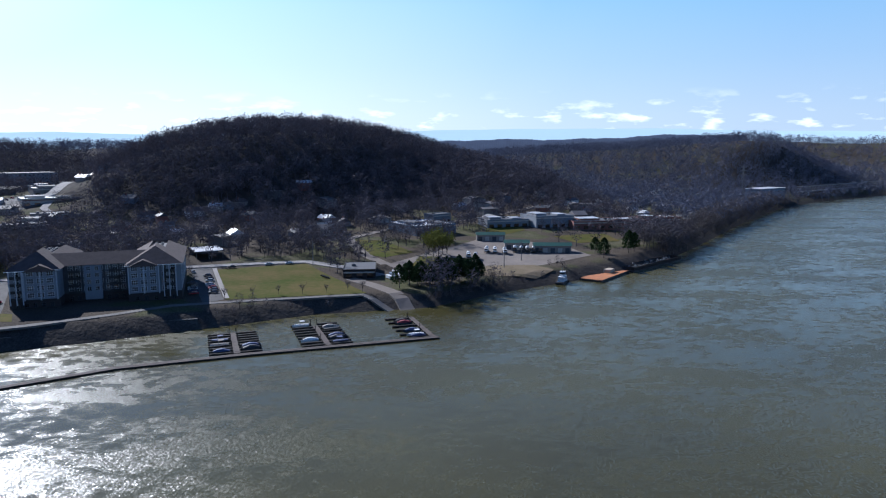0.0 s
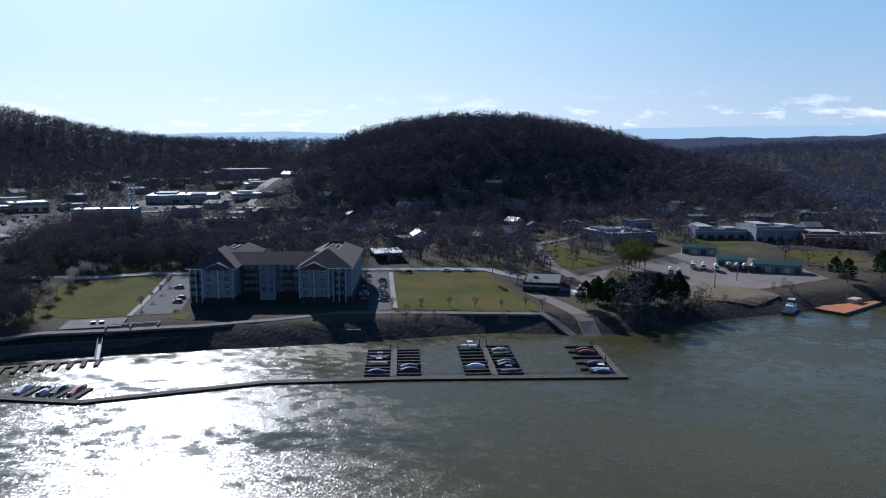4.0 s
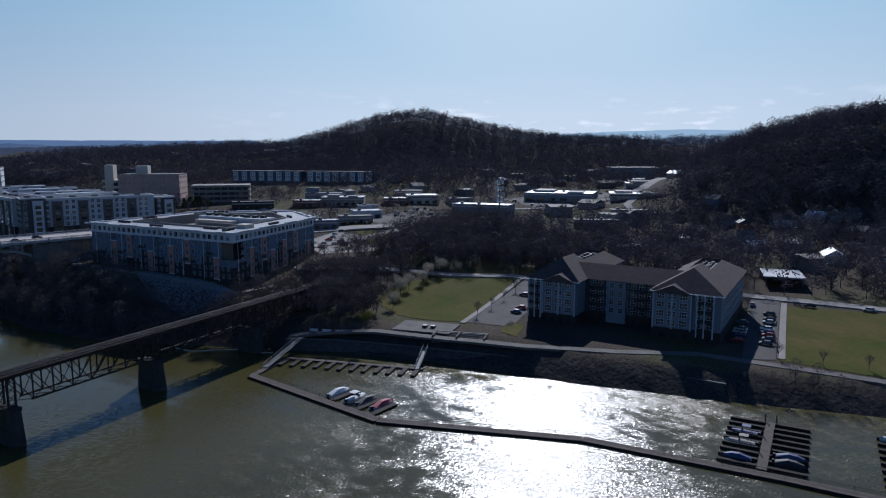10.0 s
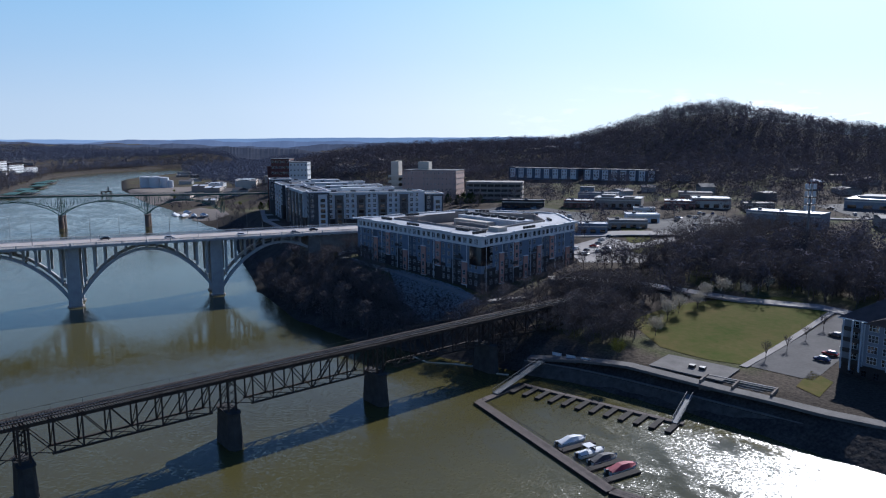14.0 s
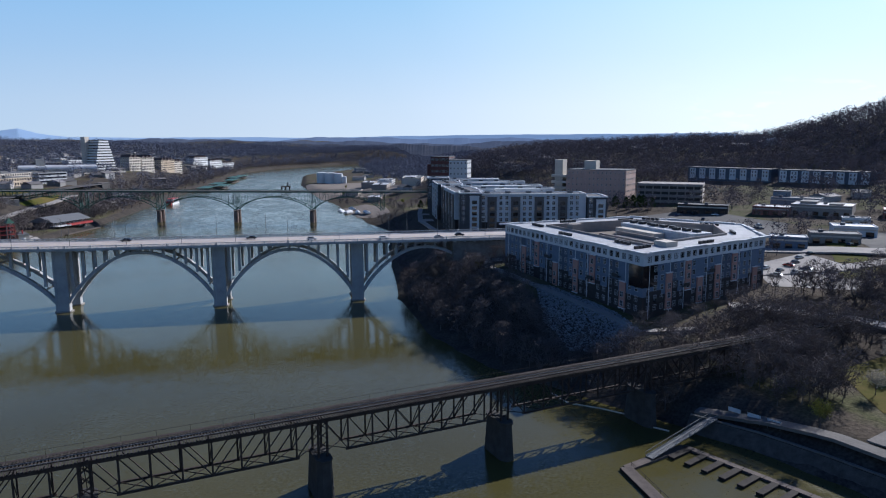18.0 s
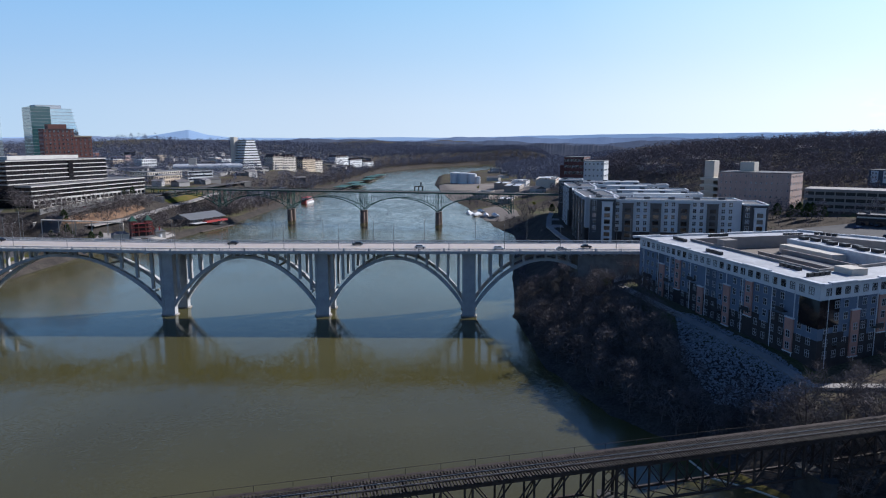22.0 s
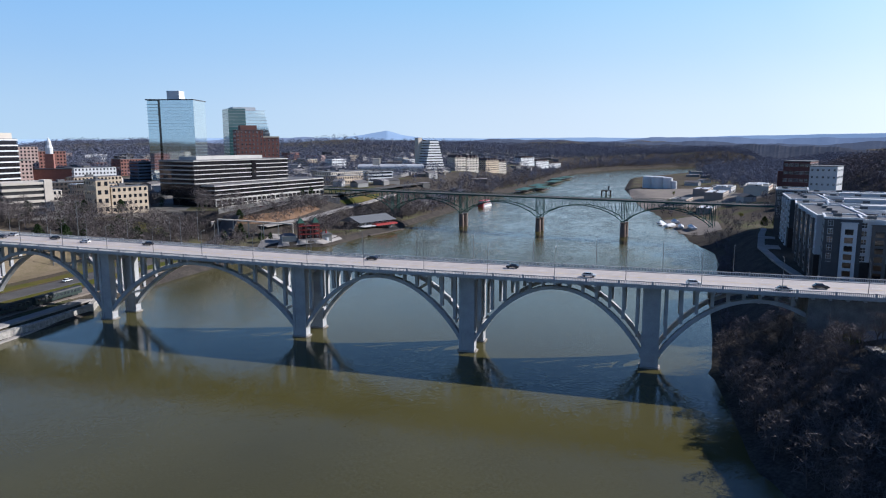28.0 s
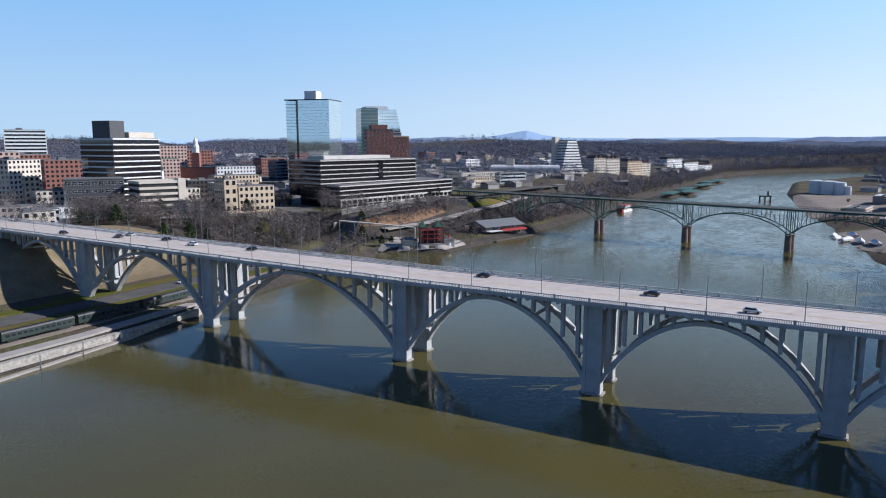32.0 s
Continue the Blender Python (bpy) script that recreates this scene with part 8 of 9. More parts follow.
# places kept clear of woods, and a plan of what is built already
CLEAR = [FL, [(350, 282), (400, 310), (478, 168), (428, 140)], [(108, 30), (108, 260), (215, 260), (215, 30)],
         [(121, -50), (115, -92), (117, -114), (130, -125), (152, -118), (136, -20), (121, -20)], [(110, -8), (110, 24), (210, 20), (210, -8)]]
PLAN_STEP, PLAN_HALF = 3.0, 1800.0
PLAN = np.zeros((1200, 1200), bool)
bpy.context.view_layer.update()
for ob in list(bpy.data.objects):
    if ob.type != "MESH" or ob.name.split(".")[0] in ("ground", "water", "backdrop_woods", "backdrop_hills", "backdrop_blue_hill", "backdrop_pale_mountains", "backdrop_ridge", "backdrop_mountains", "wire", "window"):
        continue
    me, top = ob.data, ob
    while top.parent is not None:
        top = top.parent
    if len(me.polygons) > 4000 or top.name.split(".")[0] in ("arch_bridge", "green_steel_bridge", "railway_bridge", "overhead_wires", "utility_pole", "pylon", "floating_boom", "riprap_slope", "city_paving", "litter_slope", "slope_lawn"):
        continue
    mw = ob.matrix_world
    ps = [mw @ Vector(c) for c in ob.bound_box]
    boxes = [(min(p.x for p in ps) - 2.5, max(p.x for p in ps) + 2.5, min(p.y for p in ps) - 2.5, max(p.y for p in ps) + 2.5)]
    if max(boxes[0][1] - boxes[0][0], boxes[0][3] - boxes[0][2]) > 75 or len(me.polygons) > 40:
        ps = [mw @ f.center for f in me.polygons]
        boxes = [(p.x - 3, p.x + 3, p.y - 3, p.y + 3) for p in ps]
    for x0, x1, y0, y1 in boxes:
        i0, i1, j0, j1 = (int((q + PLAN_HALF) / PLAN_STEP) for q in (x0, x1, y0, y1))
        PLAN[max(0, i0):max(0, i1 + 1), max(0, j0):max(0, j1 + 1)] = True


def free(x, y):
    i = np.clip(((x + PLAN_HALF) / PLAN_STEP).astype(int), 0, 1199)
    j = np.clip(((y + PLAN_HALF) / PLAN_STEP).astype(int), 0, 1199)
    return ~PLAN[i, j]


TOWN = [(215, -100), (215, 160), (330, 150), (640, 90), (900, 30), (900, -60), (640, -90), (420, -120), (330, -90)]
YARD = [(240, -370), (300, -372), (350, -400), (420, -440), (470, -480), (470, -560), (300, -530), (240, -430)]
# small houses and sheds scattered through the far suburbs
def far_houses(name, x0, x1, y0, y1, step, share, label, size=(7, 13), keep=None):
    x, y = jitter_grid(x0, x1, y0, y1, step)
    ok = (np.maximum(x - bank_r(y), bank_l(y) - x) > 25) & free(x, y) & (RNG.uniform(0, 1, len(x)) < share)
    if keep is not None:
        ok &= keep(x, y)
    b = MB()
    for px, py, pz in zip(x[ok], y[ok], land(x[ok], y[ok])):
        w, d, h, a = RNG.uniform(*size), RNG.uniform(5, 9), RNG.uniform(3, 6.5), RNG.uniform(0, 3.14)
        c, s = math.cos(a), math.sin(a)
        def q(u, v, z):
            return (px + u * c - v * s, py + u * s + v * c, pz + z)
        k = len(b.v)
        b.v += [q(-w, -d, -3), q(w, -d, -3), q(w, d, -3), q(-w, d, -3), q(-w, -d, h), q(w, -d, h), q(w, d, h), q(-w, d, h)]
        b.f += [(k, k+1, k+5, k+4), (k+1, k+2, k+6, k+5), (k+2, k+3, k+7, k+6), (k+3, k, k+4, k+7)]; b.m += [0] * 4
        rh = RNG.uniform(0.3, 3.0)
        k = len(b.v)
        o = 0.5
        b.v += [q(-w - o, -d - o, h), q(w + o, -d - o, h), q(w + o, d + o, h), q(-w - o, d + o, h), q(-w - o, 0, h + rh), q(w + o, 0, h + rh)]
        b.f += [(k, k+1, k+5, k+4), (k+2, k+3, k+4, k+5), (k+1, k+2, k+5), (k+3, k, k+4), (k+3, k+2, k+1, k)]; b.m += [1] * 5
        i0, j0 = int((px + PLAN_HALF) / PLAN_STEP), int((py + PLAN_HALF) / PLAN_STEP)
        if 3 < i0 < 1196 and 3 < j0 < 1196:
            PLAN[i0 - 2:i0 + 3, j0 - 2:j0 + 3] = True
    return solid(name, b, [M_FARW, M_FARR], label, "houses", "stuff")


far_houses("downtown_roofs", -1050, -400, 60, 900, 40, 0.4, "far flat-roofed buildings of the city", (7, 17))
far_houses("suburb_north", -1300, -160, 520, 1750, 44, 0.5, "far houses and sheds among bare trees")
far_houses("marina_sheds", -262, -140, 425, 760, 21, 0.5, "low sheds and restaurants by the marina", (5, 10))
far_houses("suburb_south", 130, 800, 420, 1750, 42, 0.45, "far houses and sheds along the upper river")
far_houses("suburb_valley", 300, 980, -150, 170, 27, 0.16, "small houses and shops of the valley", (5, 10), lambda x, y: land(x, y) < 48)
far_houses("suburb_hill_foot", 330, 560, -420, -130, 24, 0.12, "small houses among the trees at the hill foot", (4, 7), lambda x, y: (land(x, y) < 34) & ~((x < 385) & (y < -370)))
far_houses("suburb_downstream", 470, 760, -760, -420, 32, 0.2, "small houses and sheds beyond the yard", (5, 9), lambda x, y: land(x, y) < 30)
FAR_KINDS = [twig_cloud(104, 1.0, 20 + k, low=0.22, rad=0.36, ln=(0.12, 0.26), wd=(0.012, 0.026), up=0.35, clump=0.55, limbs=3) for k in range(8)]
LOW_KINDS = [twig_cloud(58, 1.0, 60 + k, low=0.18, rad=0.41, ln=(0.15, 0.30), wd=(0.02, 0.04), up=0.35, clump=0.6, limbs=1) for k in range(6)]
THIN_KINDS = [twig_cloud(34, 1.0, 80 + k, low=0.1, rad=0.48, ln=(0.22, 0.38), wd=(0.035, 0.065), up=0.3, clump=0.7, trunk=False) for k in range(6)]
MID_KINDS = [twig_cloud(240, 1.0, 40 + k, low=0.2, ln=(0.10, 0.22), wd=(0.009, 0.018), limbs=9) for k in range(6)]


BUSH_KINDS = [twig_cloud(170, 1.0, 90 + k, low=0.08, rad=0.42, ln=(0.10, 0.18), wd=(0.05, 0.09), clump=0.5, limbs=1) for k in range(4)]


def wood_points(x0, x1, y0, y1, step, keep):
    x, y = jitter_grid(x0, x1, y0, y1, step)
    dr, dl = x - bank_r(y), bank_l(y) - x
    ok = (np.maximum(dr, dl) > 3) & keep(x, y, dr, dl)
    ok &= free(x, y)
    for poly in CLEAR:
        ok &= ~inside(x, y, poly)
    return np.stack([x[ok], y[ok]], -1)


def hilly(x, y):
    return land(x, y) - 22


def keep_south(x, y, dr, dl):
    t, yd = inside(x, y, TOWN), inside(x, y, YARD)
    d = np.where(yd, 0.12, np.where(t, 0.78, np.clip(0.92 + hilly(x, y) / 18, 0.92, 1.0)))
    return (dr > 4) & (RNG.uniform(0, 1, len(x)) < d)


def split_by_height(pts, z):
    h = land(pts[:, 0], pts[:, 1])
    return pts[h > z], pts[h <= z]


hi_, lo_ = split_by_height(wood_points(215, 1000, -600, -100, 8.2, keep_south), 26)
scatter("woods_south_hill", hi_, FAR_KINDS, (13, 24), M_WOODS, "bare grey-brown winter woods on the hill")
scatter("woods_at_the_hill_foot", lo_, FAR_KINDS, (11, 19), M_WOODS, "bare trees among the houses at the hill foot")
hi_, lo_ = split_by_height(wood_points(215, 1000, -100, 700, 9.0, keep_south), 30)
scatter("woods_east_hill", hi_, LOW_KINDS, (13, 21), M_WOODS, "bare dark winter woods on the far hill")
scatter("woods_in_the_valley", lo_, LOW_KINDS, (6, 13), M_WOODS, "bare trees scattered between the lots of the valley")
# the farther woods take M_FWOODS, whose base colour carries painted haze
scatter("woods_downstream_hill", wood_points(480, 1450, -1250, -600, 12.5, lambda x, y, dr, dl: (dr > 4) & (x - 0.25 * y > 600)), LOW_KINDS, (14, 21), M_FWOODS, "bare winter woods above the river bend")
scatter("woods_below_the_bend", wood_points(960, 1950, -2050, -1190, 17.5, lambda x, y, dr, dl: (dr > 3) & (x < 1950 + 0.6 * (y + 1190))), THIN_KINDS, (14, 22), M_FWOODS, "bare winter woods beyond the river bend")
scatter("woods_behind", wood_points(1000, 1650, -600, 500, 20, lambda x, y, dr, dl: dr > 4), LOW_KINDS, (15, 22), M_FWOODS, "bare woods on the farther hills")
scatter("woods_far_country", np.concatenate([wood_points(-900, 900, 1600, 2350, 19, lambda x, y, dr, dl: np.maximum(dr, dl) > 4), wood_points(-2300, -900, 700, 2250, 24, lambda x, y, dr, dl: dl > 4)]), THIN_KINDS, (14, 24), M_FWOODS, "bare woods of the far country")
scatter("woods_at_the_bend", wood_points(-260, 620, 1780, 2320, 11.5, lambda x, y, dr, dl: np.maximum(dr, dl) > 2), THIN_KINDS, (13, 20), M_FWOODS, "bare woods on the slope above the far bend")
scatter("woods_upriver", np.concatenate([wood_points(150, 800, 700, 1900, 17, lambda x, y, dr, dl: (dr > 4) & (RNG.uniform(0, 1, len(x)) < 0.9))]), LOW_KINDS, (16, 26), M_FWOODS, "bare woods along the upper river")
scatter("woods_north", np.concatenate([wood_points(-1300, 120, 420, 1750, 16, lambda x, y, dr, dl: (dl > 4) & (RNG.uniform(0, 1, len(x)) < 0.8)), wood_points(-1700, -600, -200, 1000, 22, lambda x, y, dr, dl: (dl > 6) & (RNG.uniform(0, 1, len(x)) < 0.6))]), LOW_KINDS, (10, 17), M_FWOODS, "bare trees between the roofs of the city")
# thickets along the banks
scatter("riverside_thicket", wood_points(70, 215, -165, 10, 4.6, lambda x, y, dr, dl: (dr > 2) & ((dr < 44) | (y < -118)) & ~((y < -150) & (dr < 14)) & ((x < 205))), MID_KINDS, (7, 12.5), M_TWIG, "dense bare thicket on the steep river bank")
scatter("bank_brush", wood_points(75, 300, -600, -300, 4.0, lambda x, y, dr, dl: (dr > 1) & (dr < np.where(y < -500, 26, np.where(y < -415, 24, 9)))), MID_KINDS, (3.0, 7.0), M_TWIG, "low bare brush along the river bank")
scatter("far_bank_trees", wood_points(300, 760, -1000, -540, 6, lambda x, y, dr, dl: (dr > 2) & (dr < 32)), FAR_KINDS, (10, 17), M_TWIG, "bare trees in a band along the river bank")
scatter("wood_by_the_railway", wood_points(135, 350, -165, -60, 5.6, lambda x, y, dr, dl: (dr > 14) & (x > 160)), MID_KINDS, (9, 15), M_TWIG, "bare wood between the railway and the flats")
scatter("slope_trees", np.concatenate([wood_points(-350, -238, 60, 240, 6.2, lambda x, y, dr, dl: (dl > 46) & (RNG.uniform(0, 1, len(x)) < 0.8)), wood_points(-420, -300, -40, 110, 8, lambda x, y, dr, dl: RNG.uniform(0, 1, len(x)) < 0.5)]), MID_KINDS, (9, 16), M_TWIG, "bare trees on the slope below the city")
scatter("slope_evergreens", wood_points(-345, -238, 60, 235, 8.5, lambda x, y, dr, dl: (dl > 46) & (RNG.uniform(0, 1, len(x)) < 0.4)), BUSH_KINDS, (4, 8), M_PINE, "dark green shrubs and evergreens on the slope")
def bank_strip(x, y, dr, dl):
    return (dr > 3) & (x < 113) & ~((y > -8) & (y < 24)) & ((y < 40) | (dr < 7))


x_, y_ = jitter_grid(74, 117, 16, 262, 5.0)
k_ = bank_strip(x_, y_, x_ - bank_r(y_), 0) & free(x_, y_)
scatter("trees_below_the_flats", np.stack([x_[k_], y_[k_]], -1), FAR_KINDS, (5, 10), M_WOODS, "bare trees on the bank below the flats")
scatter("upriver_bank_trees", wood_points(50, 240, 255, 720, 8.5, lambda x, y, dr, dl: (dr > 4) & (RNG.uniform(0, 1, len(x)) < np.where(dr < 16, 0.8, 0.45))), FAR_KINDS, (4, 9), M_WOODS, "bare trees and scrub along the upper bank")
scatter("low_bank_scrub", wood_points(100, 225, -300, -170, 2.6, lambda x, y, dr, dl: (dr > 0.5) & (dr < 9)), BUSH_KINDS, (0.9, 2.0), M_TWIG, "low dark scrub on the river bank")
scatter("north_bank_trees", np.concatenate([wood_points(-300, -165, -140, 120, 6.5, lambda x, y, dr, dl: (dl > 36) & (dl < 110) & (RNG.uniform(0, 1, len(x)) < 0.6)), wood_points(-330, -150, 120, 420, 6.5, lambda x, y, dr, dl: (dl > 4) & (dl < 80) & (RNG.uniform(0, 1, len(x)) < 0.9))]), FAR_KINDS, (6, 12), M_TWIG, "bare trees on the city bank")
scatter("upper_north_bank_trees", wood_points(-260, 120, 420, 1900, 7.5, lambda x, y, dr, dl: (dl > 1) & (dl < 62)), LOW_KINDS, (6, 12), M_TWIG, "bare trees along the bank above the green bridge")

x_, y_ = jitter_grid(-250, -150, 198, 445, 6.0)
k_ = inside(x_, y_, [(-247, 203), (-239, 316), (-214, 340), (-213, 262), (-218, 215), (-232, 200)]) | inside(x_, y_, [(-201, 250), (-201, 345), (-199, 440), (-158, 440), (-153, 335), (-172, 325), (-184, 290), (-186, 255)])
k_ &= bank_l(y_) - x_ > 4
scatter("trees_below_the_offices", np.stack([x_[k_], y_[k_]], -1), FAR_KINDS, (6, 10.5), M_TWIG, "bare brown trees on the slope below the offices")


def limb_tris(tris, a, b, r0, r1, n=5):
    a, b = np.array(a, float), np.array(b, float)
    d = b - a
    s = np.cross(d, (0.31, 0.52, 0.8)); s /= np.linalg.norm(s) + 1e-9
    u = np.cross(d, s); u /= np.linalg.norm(u) + 1e-9
    for i in range(n):
        t0, t1 = 2 * math.pi * i / n, 2 * math.pi * (i + 1) / n
        p0, p1 = s * math.cos(t0) + u * math.sin(t0), s * math.cos(t1) + u * math.sin(t1)
        tris += [(a + p0 * r0, a + p1 * r0, b + p1 * r1), (a + p0 * r0, b + p1 * r1, b + p0 * r1)]


def make_tree(name, h, seed, label, crown_m, kind="bare", group=""):
    """A single tree: trunk with limbs, and a crown of twigs, needles or leaves."""
    r = np.random.default_rng(seed)
    root = thing(name, 0, 0, 0, 0, label, "tree", group)
    tr = []
    if kind == "pine":
        limb_tris(tr, (0, 0, -0.5), (0, 0, h * 0.95), h * 0.018, h * 0.004)
        cr = []
        for k in range(1000):
            z = r.uniform(0.16, 1.0) ** 0.8
            rad = h * 0.30 * max(0.06, 1 - abs((z - 0.45) / 0.58) ** 2.0) * r.uniform(0.35, 1.12)
            a = r.uniform(0, 6.283)
            c = np.array((math.cos(a) * rad, math.sin(a) * rad, z * h))
            d = np.array((math.cos(a), math.sin(a), -0.12)) + r.normal(0, 0.35, 3); d /= np.linalg.norm(d)
            s = np.cross(d, r.normal(0, 1, 3)); s /= np.linalg.norm(s)
            L, W = h * r.uniform(0.06, 0.12), h * r.uniform(0.03, 0.055)
            cr.append((c - d * L / 2 - s * W / 2, c - d * L / 2 + s * W / 2, c + d * L / 2))
    else:
        fork = h * (0.3 if kind == "bare" else 0.22)
        limb_tris(tr, (0, 0, -0.5), (0, 0, fork), h * 0.018, h * 0.014)
        tips = []
        for k in range(9):
            a = 2.4 * k + r.uniform(0, 0.5); q = h * r.uniform(0.14, 0.34)
            m = np.array((math.cos(a) * q * 0.5, math.sin(a) * q * 0.5, fork + (h - fork) * r.uniform(0.3, 0.5)))
            t = np.array((math.cos(a) * q, math.sin(a) * q, h * r.uniform(0.68, 0.98)))
            limb_tris(tr, (0, 0, fork), m, h * 0.009, h * 0.006, 4); limb_tris(tr, m, t, h * 0.006, h * 0.0015, 4)
            tips.append((m, t))
        cr = []
        n = 420 if kind == "bare" else 1100
        for k in range(n):
            m, t = tips[r.integers(len(tips))]
            base = m + (t - m) * r.uniform(0, 1) + r.normal(0, h * (0.05 if kind == "bare" else 0.075), 3)
            d = r.normal(0, 0.7, 3) + np.array((0, 0, 0.5)) + (t - m) / h; d /= np.linalg.norm(d)
            s = np.cross(d, r.normal(0, 1, 3)); s /= np.linalg.norm(s)
            if kind == "bare":
                L, W = h * r.uniform(0.07, 0.16), h * r.uniform(0.005, 0.011)
            else:
                L, W = h * r.uniform(0.035, 0.07), h * r.uniform(0.02, 0.045)
            cr.append((base - s * W / 2, base + s * W / 2, base + d * L))
    part("trunk", tri_mesh("trunk", np.array(tr), M_BARK), None, root)
    part("crown", tri_mesh("crown", np.array(cr), crown_m), None, root)
    return root


def plant(proto, spots, s0, s1, seed):
    r = random.Random(seed)
    for k, (x, y) in enumerate(spots):
        s = r.uniform(s0, s1)
        m = pose(x, y, float(land(x, y)) - 0.1, 0, 0, r.uniform(0, 360)) @ Matrix.Diagonal((s, s, s * r.uniform(0.9, 1.1), 1))
        if k == 0 and not proto.get("used"):
            proto["used"] = 1; proto.matrix_basis = m
        else:
            c = copy_thing(proto, Matrix()); c.matrix_basis = m


bare_a = make_tree("bare_tree", 10, 3, "leafless tree with fine grey-brown twigs", M_TWIG, "bare")
bare_b = make_tree("bare_tree", 10, 5, "leafless spreading tree with fine twigs", M_TWIG, "bare")
street = make_tree("street_tree", 6, 8, "small leafless street tree on the lawn edge", M_TWIG, "bare", "street trees")
pine = make_tree("pine_tree", 12, 11, "dark green pine tree by the river", M_PINE, "pine", "pines by the river")
cedar = make_tree("evergreen_tree", 9, 12, "dark evergreen tree among bare ones", M_PINE, "pine")
willow = make_tree("budding_tree", 9, 14, "broad tree with fresh yellow-green leaves", M_BUD, "leaf")
bloom = make_tree("blossom_tree", 7, 17, "small tree with pale blossom", M_BLOSSOM, "leaf")
plant(street, [(219, -308), (224, -319), (225, -330), (226, -341), (229, -351), (227, -358), (217, -296), (252, -274), (262, -271), (275, -268), (240, -277), (231, -280), (196, -194), (210, -190), (225, -185), (240, -180)], 0.8, 1.1, 1)
plant(pine, [(235 + 0.40 * k + (6.5 * ((k * 7) % 5) % 17), -376 - 1.75 * k - 2.2 * (k * k % 3)) for k in range(24)], 0.8, 1.1, 2)
plant(willow, [(322, -402), (327, -406), (332, -409), (330, -400), (337, -405), (325, -411)], 1.55, 1.85, 3)
plant(cedar, [(328, -508), (309, -507), (324, -529), (332, -536)], 1.2, 1.6, 8)
plant(willow, [(422, -133), (268, -205), (155, -176), (162, -160), (286, -215), (72, 560), (130, 420), (80, 700)], 0.5, 0.75, 4)
plant(bloom, [(206, -147), (236, -139), (246, -141), (262, -138), (181, -163), (217, -145), (352, 196), (346, 190), (340, 200), (358, 192), (226, -140), (196, -152), (118, 500), (320, 170), (316, 176), (430, 20), (362, 20)], 0.8, 1.25, 5)
plant(cedar, [(-265, 90), (-300, 138), (-359, 165), (-298, 67), (-326, 120), (-285, 156), (-395, 124), (-250, 130), (-222, 200), (-228, 208), (268, 150), (274, 156), (262, 158), (270, 164), (258, 168), (278, 150), (140, 300), (150, 330), (135, 320), (-262, 100), (-270, 76), (-258, 84), (-310, 150)], 0.8, 1.35, 6)
plant(bare_a, [(300, -340), (310, -348), (320, -352), (345, -375), (352, -382), (362, -372), (330, -330), (340, -320), (352, -312), (365, -330), (380, -345), (322, -300), (330, -285), (345, -275), (340, -295), (300, -250), (310, -238), (296, -232), (318, -222), (305, -215), (330, -240), (286, -150), (292, -165), (280, -140), (300, -150)], 1.0, 1.6, 7)
plant(bare_b, [(118, -16), (112, -24), (106, -30), (120, -32), (114, 0), (170, -108), (178, -104), (186, -100), (195, -96), (203, -92), (160, -114), (150, -118), (212, -95), (222, -100), (-180, 215), (-186, 222), (-192, 208), (-205, 190), (-212, 200), (-220, 216), (-210, 230), (-200, 240), (-196, 255), (-232, 92), (-240, 110), (-246, 120), (-238, 140), (-250, 150), (-205, 170), (-215, 160)], 0.7, 1.15, 8)

plant(cedar, [(-219, 176), (-220, 188), (-214, 193), (-200, 191), (-197, 198), (-255, 330), (-250, 342), (-262, 336), (-246, 350)], 0.6, 0.95, 23)
plant(bare_b, [(104, -14), (109, -17), (113, -15), (120, -13), (125, -12), (102, -8)], 0.8, 1.1, 24)

